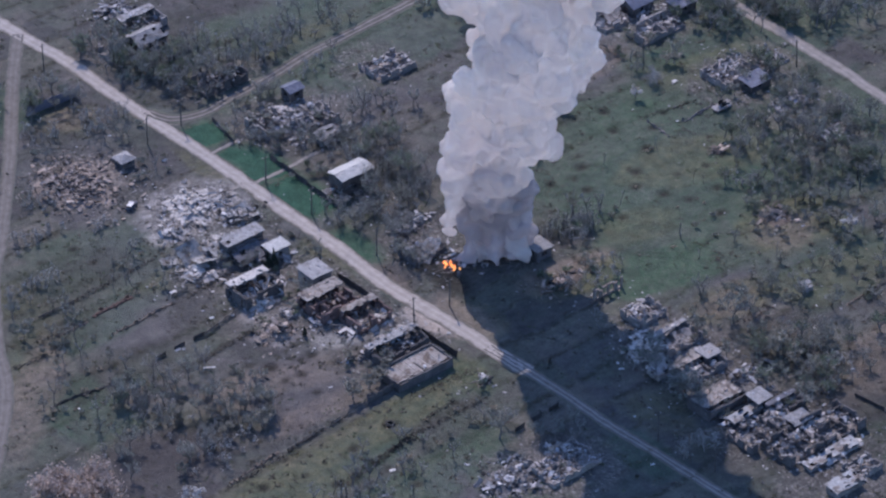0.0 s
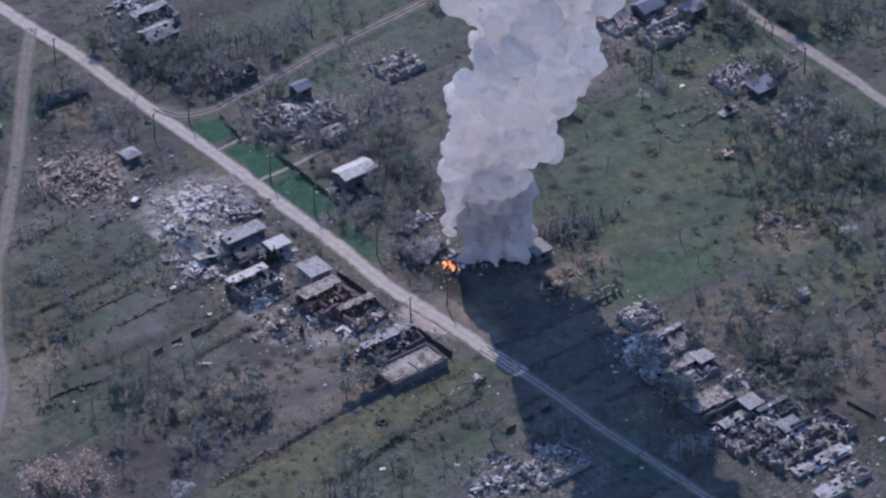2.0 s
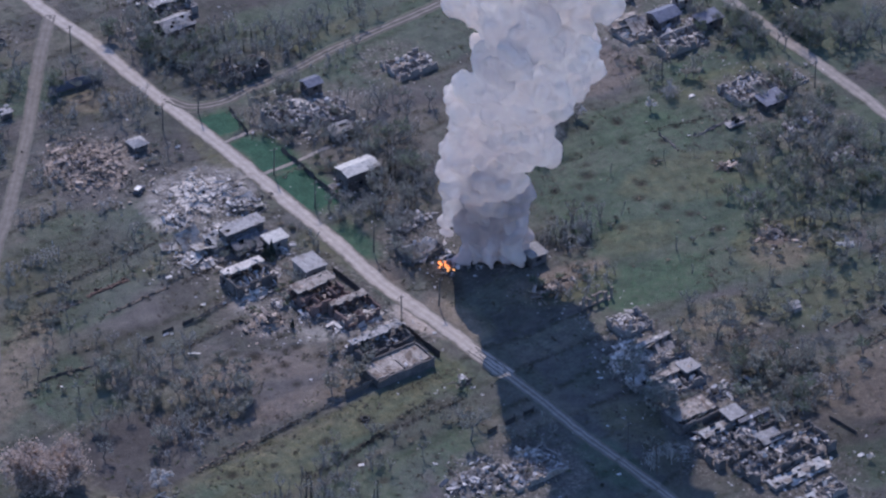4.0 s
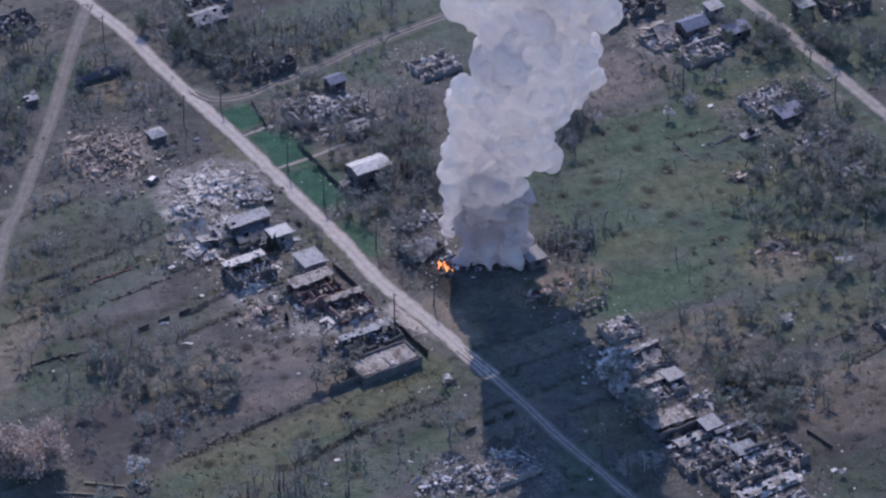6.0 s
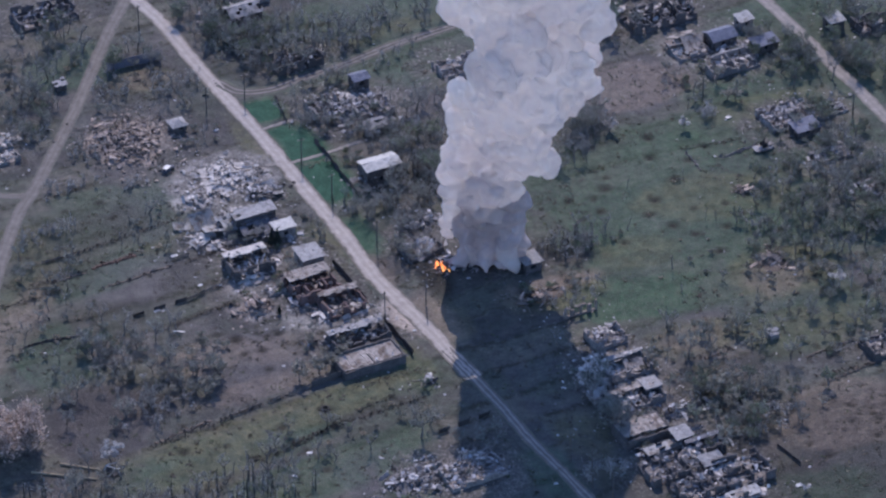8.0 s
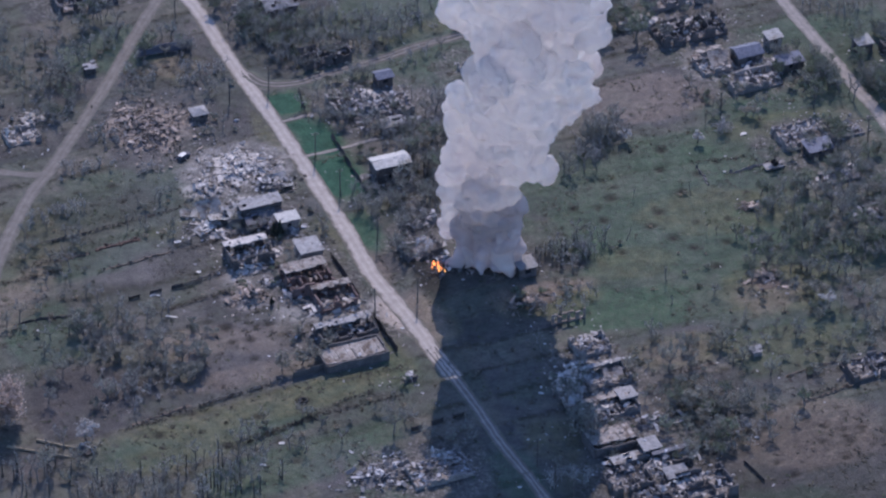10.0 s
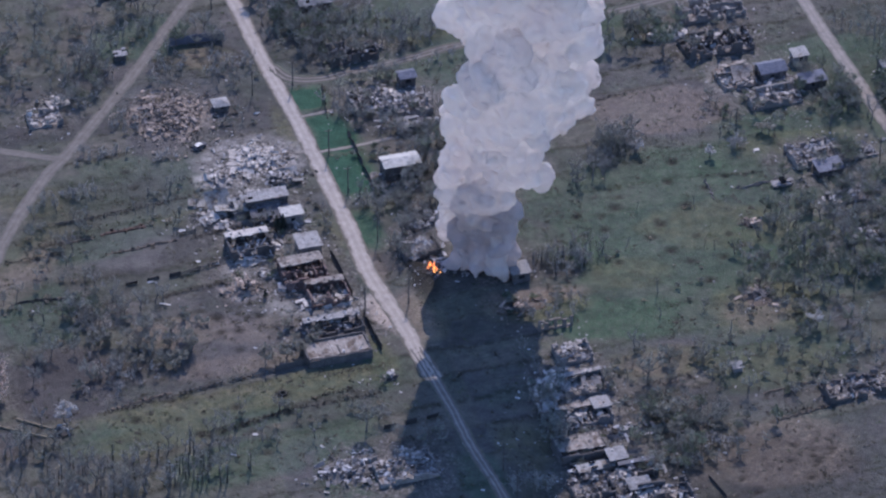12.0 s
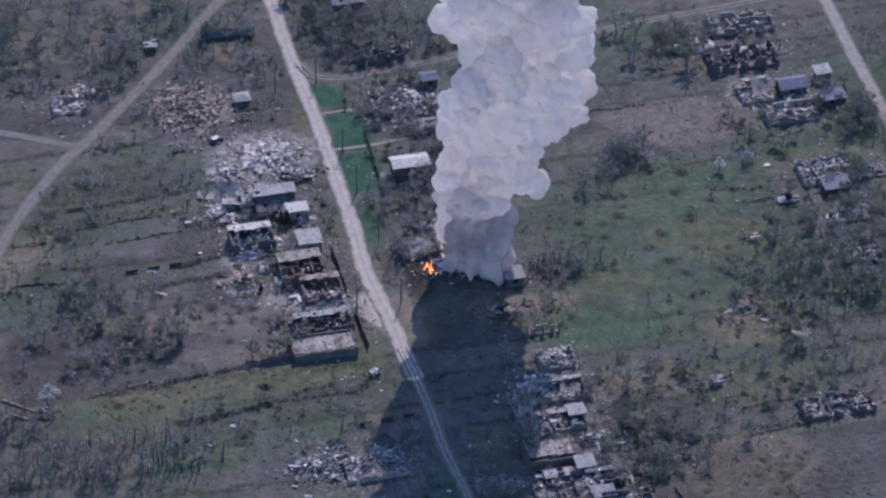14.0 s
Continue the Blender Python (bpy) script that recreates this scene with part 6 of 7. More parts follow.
PLOTS = ((-93.0, -0.5, 2.5, 9, 34, SCRUB, 2.2), (-88.0, -17.0, 2.5, 10, 34, SCRUB, 2.4), (-109.0, 18.7, 7, 6, 34, SCRUB, 2.6), (-58.5, -54.4, 2.6, 2.6, 22, SCRUB, 2.4),
         (-49.0, -61.0, 6, 7, 16, PALE_SCRUB, 2.0), (-39.1, -68.0, 5, 8, 44, PALE_SCRUB, 2.4), (-79.4, 77.4, 7, 6, 40, SCRUB, 3.6), (-72.0, 66.0, 5, 5, 12, SCRUB, 2.6),
         (-80.5, 68.0, 4, 7, 34, GREEN_SCRUB, 3.4), (-66.6, 81.5, 8, 6, 40, SCRUB, 3.4), (-91.0, 82.0, 6, 8, 40, GREEN_SCRUB, 3.6), (-24.8, 48.1, 5, 6, 34, SCRUB, 3.2),
         (-16.9, 33.0, 7, 6, 50, SCRUB, 3.4), (-13.0, 16.0, 5, 6, 40, SCRUB, 3.0), (-26.3, 23.1, 3, 5, 22, SCRUB, 2.6), (61.5, 36.0, 6, 5, 20, SCRUB, 2.4),
         (74.0, 52.0, 8, 8, 22, SCRUB, 2.8), (83.5, 41.0, 7, 9, 24, GREEN_SCRUB, 2.8), (69.5, -29.5, 5, 9, 44, GREEN_SCRUB, 2.8), (80.0, -31.0, 5, 8, 40, PALE_SCRUB, 2.4),
         (54.2, -59.5, 3, 7, 30, SCRUB, 4.2), (23.0, 15.4, 4, 6, 40, SCRUB, 3.4), (30.0, -1.0, 4, 6, 34, SCRUB, 2.6), (66.0, 60.0, 6, 8, 20, GREEN_SCRUB, 2.4),
         (78.5, 66.1, 6, 7, 20, SCRUB, 2.4), (-110.4, 54.0, 6, 8, 40, GREEN_SCRUB, 3.2), (-86.0, 48.9, 5, 8, 34, SCRUB, 2.8), (-99.3, 41.5, 6, 6, 34, SCRUB, 2.8),
         (-53.7, 85.6, 5, 8, 30, SCRUB, 3.0), (-43.3, 75.5, 4, 4, 24, SCRUB, 2.8),
         (11.0, 57.0, 3.4, 4, 34, SCRUB, 4.2), (11.5, 66.0, 3.4, 3.4, 34, SCRUB, 4.2), (-47.0, 47.0, 4, 5, 22, SCRUB, 2.4), (-32.4, 42.0, 4, 5, 24, SCRUB, 2.6),
         (42.6, 141.0, 8, 6, 40, GREEN_SCRUB, 3.6), (36.6, 76.5, 2, 2.4, 18, PALE_SCRUB, 3.2), (73.7, 62.0, 6, 5, 16, GREEN_SCRUB, 2.4), (-93.0, 13.5, 4, 5, 26, SCRUB, 2.2),
         (-78.0, 7.0, 2.6, 3.4, 16, PALE_SCRUB, 1.8), (90.0, 58.0, 8, 9, 54, GREEN_SCRUB, 3.6), (-125.0, 30.0, 9, 9, 50, GREEN_SCRUB, 3.4), (97.0, 25.0, 8, 9, 44, GREEN_SCRUB, 3.4))
for i, (x, y, rx, ry, n, leaf, tall) in enumerate(PLOTS):
    thicket(700 + i, x, y, rx, ry, n, leaf, tall, label={SCRUB: "tangled thicket of bare grey brush and saplings", GREEN_SCRUB: "dense brush and saplings coming into green bud",
                                                         PALE_SCRUB: "pale blossoming brush among garden plots"}[leaf])
for i, (x, y, rx, ry, n, tall) in enumerate(((-26.0, -100.0, 6, 18, 46, 6.0), (-7.5, -89.0, 4, 8, 22, 4.6), (-47.0, -104.0, 6, 10, 20, 5.0), (22.5, 15.5, 4, 7, 20, 3.8), (-17.0, 31.0, 7, 8, 24, 4.2), (-76.0, 74.0, 9, 9, 22, 4.2), (-52.0, 82.0, 8, 9, 16, 4.0), (78.0, 44.0, 9, 12, 22, 4.0), (50.0, -38.5, 10, 3, 10, 4.6))):
    thicket(760 + i, x, y, rx, ry, n, SCRUB, tall, straight=True, label="stand of straight leafless saplings with dark stems")
for sort, x, y, size in (("white", 83.0, 21.5, 1.25), ("white", -42.2, -87.9, 1.1), ("white", 33.1, 70.9, 0.9), ("white", 51.2, 102.9, 0.6), ("leaf", -61.9, -55.6, 1.0),
                         ("bud", -61.1, -54.9, 1.3), ("leaf", 10.3, -42.7, 0.7), ("bare", 6.8, -66.4, 0.8), ("bare", -5.9, -78.3, 0.9), ("bud", -43.8, -53.0, 1.1),
                         ("stem", 46.9, 16.1, 1.0), ("stem", 51.2, 8.1, 0.8), ("stem", -70.5, -2.8, 0.8),
                         ("white", 94.8, -50.3, 0.5), ("white", 17.3, 63.9, 0.7), ("bud", 9.9, 59.0, 1.1), ("pale", 69.0, -24.4, 1.2), ("pale", 73.4, -28.4, 1.1), ("pale", 69.5, -20.5, 1.0), ("pale", 80.2, -23.0, 0.9), ("pale", 77.3, -31.1, 0.9), ("pale", 51.7, -55.2, 0.9), ("pale", 79.8, 24.2, 1.2), ("bud", 59.7, -15.0, 1.2), ("pale", 69.2, -25.4, 1.0), ("leaf", 86.8, 46.2, 1.5), ("bud", 15.3, -54.5, 1.2), ("pale", -9.6, -39.0, 0.8), ("pale", -15.6, -49.2, 1.1),
                         ("pale", -13.1, -45.3, 1.0), ("pale", -10.9, -42.5, 0.9), ("leaf", 88.1, 27.0, 1.1), ("bud", 15.2, -59.4, 1.3)):
    plant(sort, x, y, size)


def spruce(x, y, h, seed):
    """A small dense conifer: a tapering stem under rows of drooping sprays."""
    rnd = random.Random(seed)
    ob = thing("spruce", x, y, z=lump(x, y), label="small dark pointed spruce between outbuildings", category="tree", group="spruces")
    part("trunk", Shape().tube((0, 0, -0.2), (0, 0, h), 0.12, 0.02, 6), BARK, ob)
    s = Shape()
    for _ in range(700):
        f = rnd.random() ** 0.8
        r, t = (1 - f) * h * 0.26 * math.sqrt(rnd.random()), rnd.uniform(0, 6.28)
        s.flake((r * math.cos(t), r * math.sin(t), 0.3 + f * (h - 0.3)), rnd.uniform(0.14, 0.32), rnd)
    part("crown", s, NEEDLE, ob)["kind"] = "stuff"


spruce(-39.6, -4.6, 4.2, 1)
spruce(-38.5, -3.7, 4.4, 2)
spruce(-28.5, -28.2, 2.2, 3)


def great_tree(x, y, seed):
    """The wide pale tree at the garden's end, its crown full of faded blossom."""
    wood, fine, tips, rnd = grow(seed, 9.5, 7.4, 18, 14, 0.35)
    ob = thing("fruit_tree", x, y, z=lump(x, y), label="large spreading tree with pale pinkish faded blossom", category="tree")
    part("trunk", wood, BARK, ob)
    part("fine_branching", fine, PINK_BLOSSOM, ob)["kind"] = "stuff"
    s = Shape()
    for _ in range(15000):
        p = rnd.choice(tips)
        s.flake((p.x + rnd.gauss(0, 0.5), p.y + rnd.gauss(0, 0.5), max(0.3, p.z - 2.6 + rnd.gauss(0, 1.3))), rnd.uniform(0.2, 0.55), rnd, 0.4)
    part("crown", s, PINK_BLOSSOM, ob)["kind"] = "stuff"


great_tree(-63.7, -90.3, 5)


# ---- poles, vehicle, loose things ----
def pole(x, y, h=7.5, seed=0, label="weathered utility pole without wires", arm=True):
    rnd = random.Random(seed)
    ob = thing("utility_pole", x, y, ROAD + 90 + rnd.uniform(-10, 10), lump(x, y), label=label, category="utility pole", group="utility poles")
    ob.rotation_euler.x = radians(rnd.gauss(0, 2))
    part("shaft", Shape().tube((0, 0, -0.5), (0, 0, h), 0.17, 0.12, 8), POLE_GREY, ob)
    if arm:
        part("crossarm", Shape().box(0, 0.14, h - 0.7, 1.7, 0.12, 0.12), TIMBER, ob)
        for k in (-0.7, 0, 0.7):
            part("insulator", Shape().tube((k, 0.14, h - 0.58), (k, 0.14, h - 0.36), 0.06, 0.05, 6), WHITE, ob, "white insulator")
    return ob


for i, (x, y) in enumerate(((-33.3, 16.8), (-45.1, 28.2), (-17.3, 2.5), (-6.3, -22.3), (0.2, -14.3), (-102.8, 69.3), (-73.7, 40.9), (-67.5, 49.3), (58.6, -65.6), (34.2, 83.2), (69.1, 87.9), (53.6, -63.3), (46.8, -56.7))):
    pole(x, y, 7.2, i)


def car(x, y, rot):
    """A wrecked pale car without glass, standing on a garden plot."""
    ob = thing("car_wreck", x, y, rot, lump(x, y), label="dark burnt car wreck with a white roof", category="car")
    bm = bmesh.new()
    bmesh.ops.create_cube(bm, size=1, matrix=Matrix.Translation((0, 0, 0.62)) @ Matrix.Diagonal((4.1, 1.65, 0.62, 1)))
    bmesh.ops.bevel(bm, geom=bm.edges[:], offset=0.14, segments=2, affect="EDGES")
    me = bpy.data.meshes.new("body")
    bm.to_mesh(me)
    bm.free()
    me.materials.append(SLATE_DARK)
    new("body", me).parent = ob
    s = Shape()
    s.slab([(-1.5, -0.66, 1.42), (0.6, -0.66, 1.42), (0.6, 0.66, 1.42), (-1.5, 0.66, 1.42)], 0.07)
    part("roof", s, WHITE, ob)
    s = Shape()
    for a, b in ((-1.45, -1.75), (0.55, 1.1), (-0.4, -0.4)):
        for y0 in (-0.66, 0.66):
            s.tube((a, y0, 1.38), (b, y0 * 1.1, 0.9), 0.05, 0.06, 4)
    part("pillars", s, SLATE_DARK, ob)
    part("cabin", Shape().box(-0.3, 0, 0.9, 2.2, 1.35, 0.3, shrink=0.1), RUBBER, ob, "burnt black seats and interior")
    for a in (-1.3, 1.3):
        for b in (-0.78, 0.78):
            w = part("wheel", Shape().tube((a, b - 0.1, 0.32), (a, b + 0.1, 0.32), 0.32, 0.32, 12), RUBBER, ob)
            part("rim", Shape().tube((a, b - 0.11, 0.32), (a, b + 0.11, 0.32), 0.18, 0.18, 8), ZINC, w)
    return ob


car(-72.8, 15.5, 77).scale = (0.88, 0.9, 0.9)


def sheet(x, y, w, d, rot, label, mat=WHITE, z=0.25, seed=0):
    """A loose bent sheet or board lying on the ground."""
    rnd = random.Random(seed + int(x * 7))
    ob = thing("loose_sheet", x, y, rot, lump(x, y) + 0.05, label=label, category="debris")
    s = Shape()
    n = 4
    zs = [rnd.uniform(0.02, z) for _ in range(n + 1)]
    for i in range(n):
        a, b = -w / 2 + w * i / n, -w / 2 + w * (i + 1) / n
        s.slab([(a, -d / 2, zs[i] + 0.04), (b, -d / 2, zs[i + 1] + 0.04), (b, d / 2, zs[i + 1] + 0.06), (a, d / 2, zs[i] + 0.06)], 0.05)
    part("sheet", s, mat, ob)
    return ob


SHEETS = ((-46.4, -41.5, 3.4, 0.5, 15, "long white board lying in a bare garden"), (-53.9, -35.9, 1.8, 0.9, 50, "crumpled white sheet by a fence"), (-52.7, -35.5, 0.9, 0.7, 20, "white scrap by a fence"),
                               (-68.7, 34.7, 1.6, 1.1, 60, "white crate lid beside the street"), (-58.4, -15.3, 2.0, 1.1, 50, "white sheet lying in the weeds"), (-4.8, -71.7, 1.6, 1.0, 30, "crumpled white sheet in the grass"),
                               (1.1, -24.2, 1.0, 0.8, 30, "white scrap beside the street"), (9.3, -38.0, 1.5, 1.2, 30, "white sheet on a debris pile"), (41.7, 78.7, 1.8, 1.3, 50, "bright white tarp in a ruined yard"),
                               (93.0, -48.9, 1.7, 1.3, 50, "bright white sheet near a bush"))
MORE_SHEETS = ((84.8, -28.7, 1.2, 0.5, 20, "small white board lying in weeds"), (37.7, -33.3, 1.5, 0.8, 10, "white sheet beside the street"),
                               (36.8, -23.2, 1.2, 0.9, 50, "white scrap in a yard"), (-5.1, -80.0, 1.8, 0.8, 10, "pale sheet under a bare tree"), (-48.8, -23.7, 1.3, 0.9, 40, "white scrap in a garden"),
                               (-70.3, -58.2, 0.7, 0.6, 0, "small white scrap lying in weeds"), (-25.8, -32.6, 0.8, 0.6, 0, "small white scrap lying in weeds"), (43.3, 61.7, 1.0, 0.6, 0, "small white scrap lying in weeds"),
                               (41.6, -49.4, 0.7, 0.6, 0, "small white scrap lying in weeds"), (46.2, -64.7, 1.2, 0.8, 40, "white scrap on the verge"), (9.9, -68.4, 0.8, 0.6, 0, "small white scrap lying in weeds"))
for x, y, w, d, rot, label in SHEETS + MORE_SHEETS:
    sheet(x, y, w * 0.75, d * 0.65, rot, label)


def wreck_frame(x, y):
    """A toppled white-painted trailer frame among scrap."""
    ob = thing("trailer_frame", x, y, ROAD, lump(x, y), label="toppled white tubular trailer frame with dark scrap", category="scrap")
    s = Shape()
    for a, b in (((-1.6, -1.2, 0.1), (-1.2, -1.0, 1.6)), ((-1.2, -1.0, 1.6), (1.2, 0.6, 1.7)), ((1.2, 0.6, 1.7), (1.6, 0.9, 0.1)), ((-1.6, 1.1, 0.1), (-1.2, 1.0, 1.5)), ((-1.2, 1.0, 1.5), (-1.2, -1.0, 1.6)), ((1.2, 0.6, 1.7), (0.6, 1.8, 1.2))):
        s.tube(a, b, 0.1, 0.1, 6)
    part("tube_frame", s, WHITE, ob)
    part("bed", Shape().box(0, 0, 0.35, 2.6, 1.8, 0.25, tilt(0.1, 0.15, 0.3)), CHARRED, ob)
    for a in (-0.9, 0.9):
        part("wheel", Shape().tube((0.2, a * 1.2 - 0.12, 0.38), (0.2, a * 1.2 + 0.12, 0.38), 0.38, 0.38, 12), RUBBER, ob)


wreck_frame(-40.3, -91.2)
for i, (x0, y0, x1, y1) in enumerate(((-51.8, -92.1, -43.2, -91.3), (-56.2, -96.6, -42.7, -94.3))):
    ob = thing("peeled_log", x0, y0, math.degrees(math.atan2(y1 - y0, x1 - x0)), label="long pale peeled log lying on the ground", category="log")
    part("log", Shape().tube((0, 0, 0.3), (math.hypot(x1 - x0, y1 - y0), 0, 0.3), 0.28, 0.2, 8), DRY, ob)


def tyre(x, y):
    """An old tractor tyre lying flat."""
    ring = Shape()
    k, m = 20, 8
    for i in range(k):
        for j in range(m):
            a, b = 6.283 * i / k, 6.283 * j / m
            r = 0.75 + 0.25 * math.cos(b)
            ring.v.append((r * math.cos(a), r * math.sin(a), 0.25 + 0.2 * math.sin(b)))
    for i in range(k):
        for j in range(m):
            ring.f.append([i * m + j, ((i + 1) % k) * m + j, ((i + 1) % k) * m + (j + 1) % m, i * m + (j + 1) % m])
    ob = new("tyre", ring.mesh("tyre", RUBBER, True))
    ob.location = (x, y, lump(x, y) - 0.1)
    return tagged(ob, "old black tractor tyre lying in a crater", "tyre")


tyre(-7.1, -56.6)


# ---- weeds and litter over the gardens ----
def strew_weeds(name, label, n, mat, seed, low, high, avoid_meadow):
    """Countless small tufts, thicker where the ground is rough."""
    rnd = random.Random(seed)
    s = Shape()
    while n > 0:
        x, y = rnd.uniform(-150, 125), rnd.uniform(-125, 165)
        rough = noise.noise(Vector((x * 0.06, y * 0.06, seed))) + 0.7 * noise.noise(Vector((x * 0.2, y * 0.2, seed)))
        if rough + rnd.uniform(-0.5, 0.5) < 0.1 or clear_of(x, y):
            continue
        if avoid_meadow and any(math.hypot(x - p, y - q) < a * 0.8 for p, q, a, *_ in GREEN[5:8]) and rnd.random() < 0.8:
            continue
        z, r = lump(x, y), rnd.uniform(low, high)
        for _ in range(4):
            s.flake((x + rnd.gauss(0, r), y + rnd.gauss(0, r), z + rnd.uniform(0.04, 0.04 + r * 0.4)), r * rnd.uniform(0.7, 1.4), rnd, 0.75)
        n -= 1
    return tagged(new(name, s.mesh(name, mat)), label, "weeds", kind="stuff")


strew_weeds("weed_tufts", "dull grey-green weeds over the garden plots", 6500, WEED, 1, 0.15, 0.45, True)
strew_weeds("green_weeds", "fresh green weeds over the garden plots", 3000, GREEN_WEED, 5, 0.12, 0.36, False)
strew_weeds("dark_weeds", "dark dead weeds over the garden plots", 2600, DEAD_WEED, 2, 0.15, 0.4, True)
strew_weeds("dry_stalks", "dry straw-coloured stalks over the garden plots", 900, DRY, 3, 0.08, 0.2, False)


def strew_litter(n, seed):
    """Scraps of masonry, board and sheet thrown about the yards."""
    rnd = random.Random(seed)
    yards = [(o.location.x, o.location.y) for o in scene.collection.objects if o.parent is None and o.get("category") in ("ruined house", "rubble", "outbuilding", "house")]
    s = Shape()
    for _ in range(n):
        x, y = rnd.choice(yards)
        x, y = x + rnd.gauss(0, 6.5), y + rnd.gauss(0, 6.5)
        if clear_of(x, y):
            continue
        k = 0.09 + 0.3 * rnd.random() ** 2
        s.box(x, y, lump(x, y) - 0.03, k * rnd.uniform(1, 2.5), k, k * 0.35, tilt(rnd.gauss(0, 0.2), rnd.gauss(0, 0.2), rnd.uniform(0, 6)), jag=k * 0.1, rnd=rnd)
    return tagged(new("yard_litter", s.mesh("yard_litter", GREY_RUBBLE)), "scraps of broken masonry and board in the yards", "litter", kind="stuff")


strew_litter(4200, 6)


# ---- smoke and fire ----
def smoke_material(name, dark, light, clear=0.25, ragged=0.0, through_light=0.5):
    """Smoke: soft and matt, lit from behind as well as in front; ragged: how torn its veil is."""
    m, nt, b = nodes_of(name)
    col = ramp(nt, noise_node(nt, 0.05, 6, 0.58), [(0.36, dark), (0.62, light)])
    nt.links.new(col, b.inputs["Base Color"])
    b.inputs["Roughness"].default_value = 1.0
    b.inputs["Specular IOR Level"].default_value = 0.0
    b.inputs["Subsurface Weight"].default_value = 1.0
    b.inputs["Subsurface Radius"].default_value = (1.0, 1.0, 1.0)
    b.inputs["Subsurface Scale"].default_value = 1.5
    glow = nt.nodes.new("ShaderNodeBsdfTranslucent")
    nt.links.new(col, glow.inputs["Color"])
    body = nt.nodes.new("ShaderNodeMixShader")
    body.inputs[0].default_value = through_light
    nt.links.new(b.outputs[0], body.inputs[1])
    nt.links.new(glow.outputs[0], body.inputs[2])
    gap = nt.nodes.new("ShaderNodeBsdfTransparent")
    veil = nt.nodes.new("ShaderNodeMixShader")
    solid = 1 - clear
    if ragged:
        fac = ramp(nt, noise_node(nt, 0.12, 5, 0.52), [(0.5 - ragged * 0.1, (0, 0, 0)), (0.5 + ragged * 0.2, (solid, solid, solid))])
        nt.links.new(fac, veil.inputs[0])
    else:
        veil.inputs[0].default_value = solid
    nt.links.new(gap.outputs[0], veil.inputs[1])
    nt.links.new(body.outputs[0], veil.inputs[2])
    nt.links.new(veil.outputs[0], nt.nodes["Material Output"].inputs["Surface"])
    return m


SMOKE = smoke_material("white_smoke", (0.80, 0.74, 0.71), (0.985, 0.94, 0.89), 0.02, 0.0, 0.76)
# Grey of the foot: soot, and the shade low in the column put into colour.
GREY_SMOKE = smoke_material("foot_shade_smoke", (0.50, 0.46, 0.455), (0.80, 0.74, 0.72), 0.04, 0.0, 0.6)
VEIL = smoke_material("thin_smoke", (0.60, 0.60, 0.63), (0.82, 0.81, 0.82), 0.6, 1.0)


def ball_dirs():
    bm = bmesh.new()
    bmesh.ops.create_icosphere(bm, subdivisions=3, radius=1)
    v = [tuple(p.co) for p in bm.verts]
    f = [[q.index for q in face.verts] for face in bm.faces]
    bm.free()
    return v, f


BALL = ball_dirs()


def puff(shape, c, r, seed, rough=0.36):
    """One billow: a sphere swollen by soft noise."""
    n = len(shape.v)
    off = Vector((seed * 3.1, seed * 1.7, seed * 0.9))
    for p in BALL[0]:
        d = Vector(p)
        k = 1 + rough * noise.noise(d * 1.5 + off) + rough * 0.6 * noise.noise(d * 3.3 + off) + rough * 0.25 * noise.noise(d * 6.5 + off)
        q = d * (r * k)
        shape.v.append((c[0] + q.x, c[1] + q.y, c[2] + q.z))
    shape.f += [[n + i for i in q] for q in BALL[1]]


SMOKE_X, SMOKE_Y = 7.1, 7.8
DRIFT = Vector((0.9, 0.43))  # downwind


def axis_of(z):
    """Centre of the column at a height: it leans downwind as it climbs."""
    off = 4.5 / (1 + math.exp(-(z - 24) / 6)) - 0.2 + 4.0 / (1 + math.exp(-(z - 47) / 6))
    return Vector((DRIFT.x * off, DRIFT.y * off, z))


def width_of(z):
    return 5.8 + 7.6 / (1 + math.exp(-(z - 25) / 6)) + 3.0 / (1 + math.exp(-(z - 47) / 6))


def on_ball(rnd):
    z, a = rnd.uniform(-0.75, 1.0), rnd.uniform(0, 6.283)
    k = math.sqrt(1 - z * z)
    return Vector((k * math.cos(a), k * math.sin(a), z))


def cauliflower(s, rnd, c, r, k, lobes=9, buds=4):
    """A heart with round lobes on it, and small round buds on every lobe."""
    c = Vector(c)
    puff(s, c, r * 0.72, k)
    for i in range(lobes):
        d = on_ball(rnd)
        rr = r * rnd.uniform(0.24, 0.42)
        p = c + d * (r * 0.72)
        p.z = max(rr * 0.6, p.z)
        puff(s, p, rr, k + i)
        for m in range(buds):
            e = (d * 0.8 + on_ball(rnd)).normalized()
            q = p + e * rr * 0.9
            puff(s, (q.x, q.y, max(0.3, q.z)), rr * rnd.uniform(0.22, 0.45), k + 7 * i + m, 0.3)


def billowing(name, shape, material, ob, voxel, smooth):
    """Melts a heap of billows into one rolling skin."""
    o = part(name, shape, material, ob, smooth=True)
    skin = o.modifiers.new("skin", "REMESH")
    skin.mode, skin.voxel_size, skin.use_smooth_shade = "VOXEL", voxel, True
    for size, strength in ((7.0, 3.4), (2.8, 1.6), (1.2, 0.6)):
        curl = bpy.data.textures.new("curls", "CLOUDS")
        curl.noise_scale, curl.noise_depth = size, 2
        swell = o.modifiers.new("swell", "DISPLACE")
        swell.texture, swell.strength, swell.mid_level, swell.texture_coords = curl, strength, 0.5, "LOCAL"
    even = o.modifiers.new("even", "SMOOTH")
    even.iterations, even.factor = smooth, 0.5
    return o


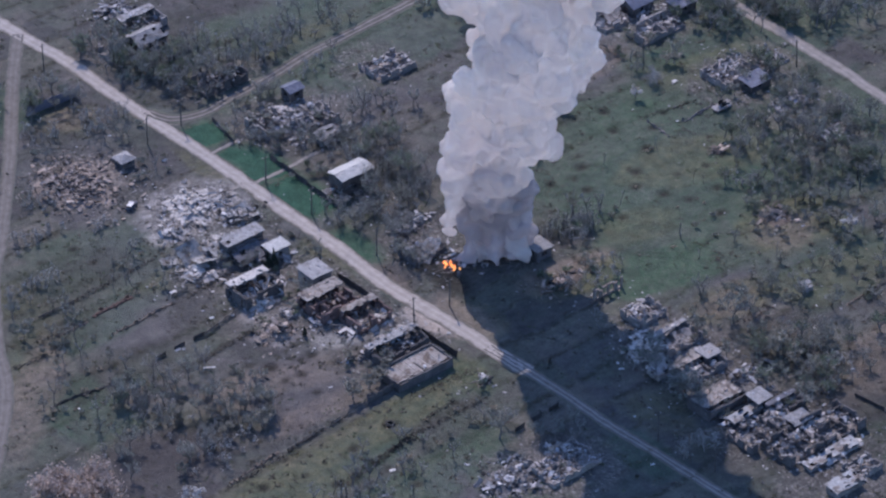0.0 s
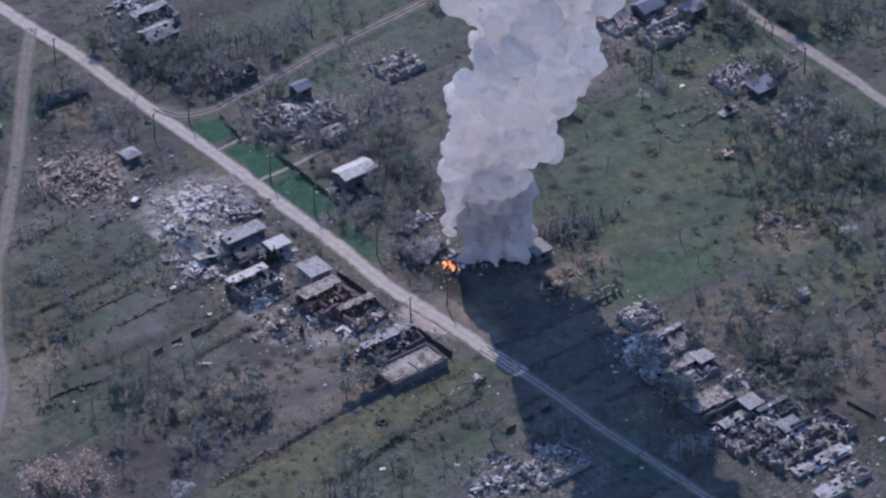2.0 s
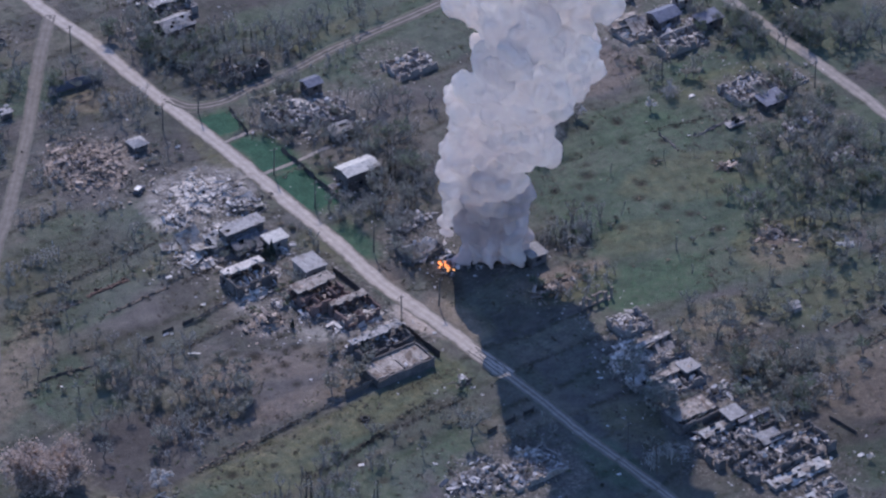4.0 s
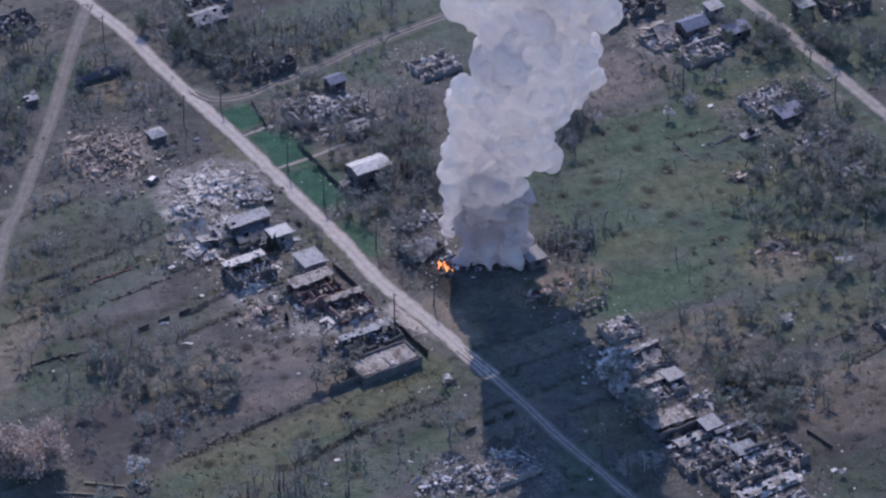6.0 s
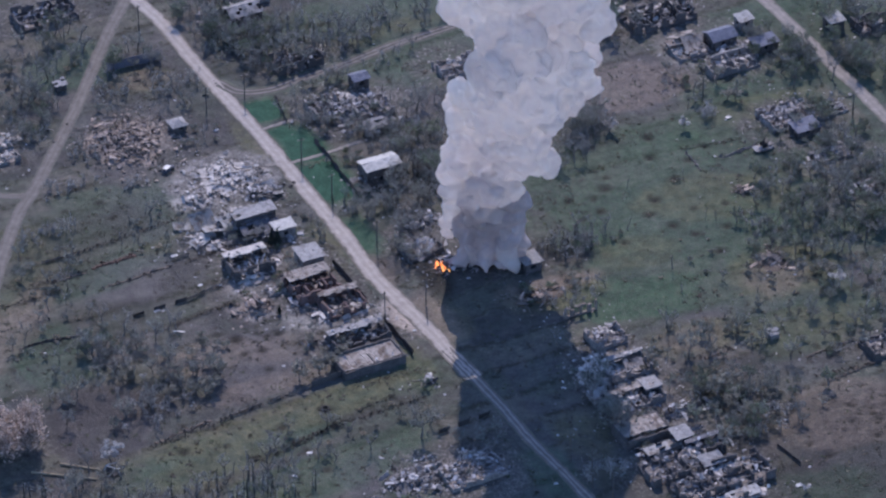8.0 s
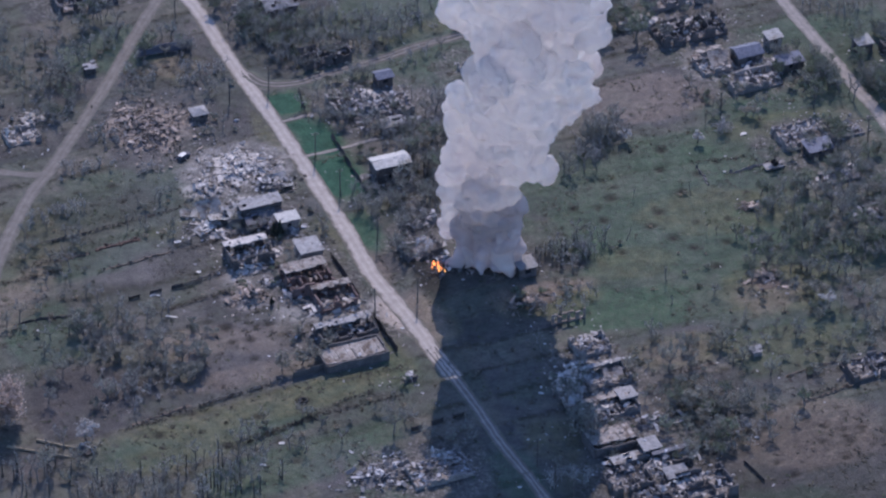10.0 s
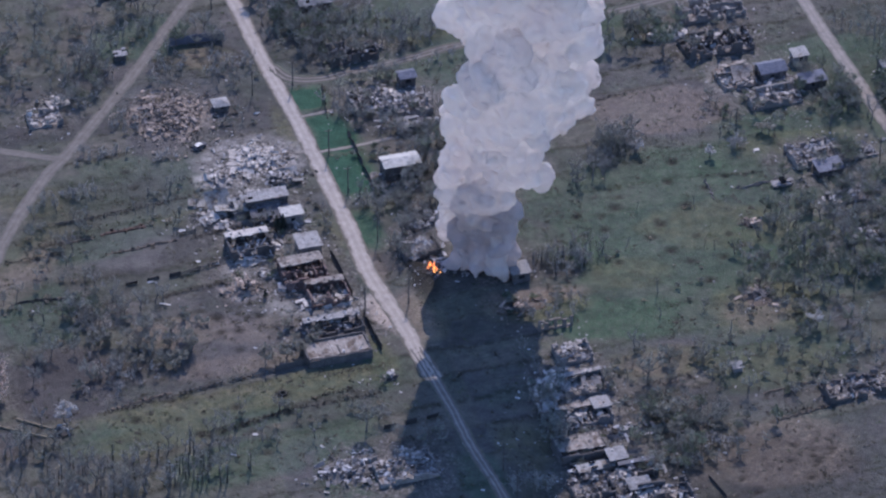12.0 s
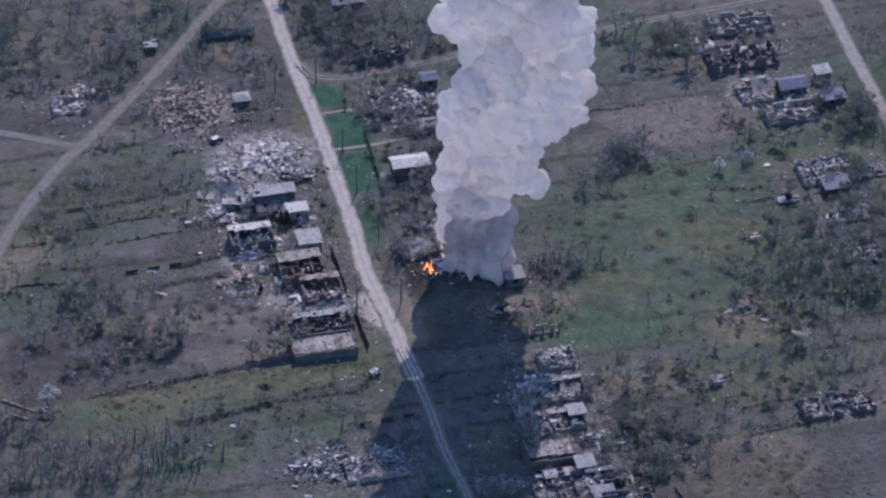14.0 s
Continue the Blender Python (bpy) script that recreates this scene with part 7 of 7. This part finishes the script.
def build_smoke():
    rnd = random.Random(8)
    ob = thing("smoke_column", SMOKE_X, SMOKE_Y, label="tall billowing column of white smoke over a burning ruin", category="smoke", kind="stuff")
    white, grey = Shape(), Shape()
    k, z = 0, 13.0
    while z < 120:
        w = width_of(z)
        c = axis_of(z)
        for i in range(4):
            a, d = 1.571 * i + rnd.uniform(0, 1.571), w * rnd.uniform(0.3, 0.62)
            r = w * rnd.uniform(0.46, 0.72)
            cauliflower(white, rnd, (c.x + d * math.cos(a), c.y + d * math.sin(a), z + rnd.uniform(-0.2, 0.2) * w), r, k)
            k += 60
        z += w * 0.42
    # a younger puff climbs beside the column
    px, py = -2.6, 6.0
    for z, r in ((2.0, 1.3), (4.5, 1.6), (8, 2.2), (12, 3.0), (16.5, 3.8), (21, 4.6), (25.5, 4.4)):
        cauliflower(white, rnd, (px - SMOKE_X + 0.1 * z, py - SMOKE_Y, z), r, k, 8, 4)
        k += 60
    # the foot: several ropes of smoke rising out of the ruin, most coloured greyer for the shade low down
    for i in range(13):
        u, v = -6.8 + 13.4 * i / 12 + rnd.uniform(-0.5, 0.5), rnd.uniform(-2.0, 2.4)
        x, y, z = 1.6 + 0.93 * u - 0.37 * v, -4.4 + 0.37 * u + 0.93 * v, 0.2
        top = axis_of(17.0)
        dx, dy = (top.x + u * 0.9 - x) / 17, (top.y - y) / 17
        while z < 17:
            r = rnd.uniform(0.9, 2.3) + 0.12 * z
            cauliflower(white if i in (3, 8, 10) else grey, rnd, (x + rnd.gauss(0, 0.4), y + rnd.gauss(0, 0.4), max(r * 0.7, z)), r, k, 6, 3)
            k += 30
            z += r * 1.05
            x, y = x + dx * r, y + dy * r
    billowing("billows", white, SMOKE, ob, 0.42, 6)
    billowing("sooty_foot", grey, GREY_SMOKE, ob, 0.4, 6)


build_smoke()


def small_smoke(x, y):
    """Thin smoke that seeps from the smashed house beside the street."""
    rnd = random.Random(4)
    ob = thing("low_smoke", x, y, label="low bluish-white smoke over a smouldering house", category="smoke", kind="stuff")
    s = Shape()
    for i in range(7):
        z = 0.8 * i
        cauliflower(s, rnd, (rnd.gauss(0, 0.9) + z * 0.15, rnd.gauss(0, 0.9), 1.0 + z), rnd.uniform(1.0, 1.7), 900 + 40 * i, 6, 3)
    billowing("haze", s, VEIL, ob, 0.3, 6)


small_smoke(-5.7, 1.2)


def flames(x, y):
    """A few tongues of open fire in the rubble."""
    rnd = random.Random(2)
    m, nt, b = nodes_of("fire")
    b.inputs["Base Color"].default_value = (0.8, 0.2, 0.05, 1)
    nt.links.new(ramp(nt, noise_node(nt, 1.2, 4), [(0.35, (0.9, 0.12, 0.02)), (0.6, (1.0, 0.5, 0.12))]), b.inputs["Emission Color"])
    b.inputs["Emission Strength"].default_value = 1.6
    ob = thing("fire", x, y, label="orange flames licking up from burning rubble", category="fire", kind="stuff")
    for i in range(8):
        s = Shape()
        px, py = rnd.gauss(0, 0.9), rnd.gauss(0, 0.7)
        h = rnd.uniform(0.6, 1.2) + 1.2 * math.exp(-px * px)
        w = rnd.uniform(0.13, 0.28)
        rings, k = 7, 8
        for r in range(rings + 1):
            f = r / rings
            sway = Vector((0.35 * h * noise.noise(Vector((f * 2, i, 0))), 0.35 * h * noise.noise(Vector((f * 2, i, 7))), 0))
            rad = w * (math.sin(math.pi * min(1, 0.25 + 0.75 * f)) + 0.02) * (1 + 0.3 * noise.noise(Vector((f * 3, i, 3))))
            for q in range(k):
                t = 6.283 * q / k
                s.v.append((px + sway.x + rad * math.cos(t), py + sway.y + rad * math.sin(t), f * h + 0.1))
        for r in range(rings):
            for q in range(k):
                s.f.append([r * k + q, r * k + (q + 1) % k, (r + 1) * k + (q + 1) % k, (r + 1) * k + q])
        part("flame", s, m, ob, smooth=True)


flames(-1.2, -0.6)
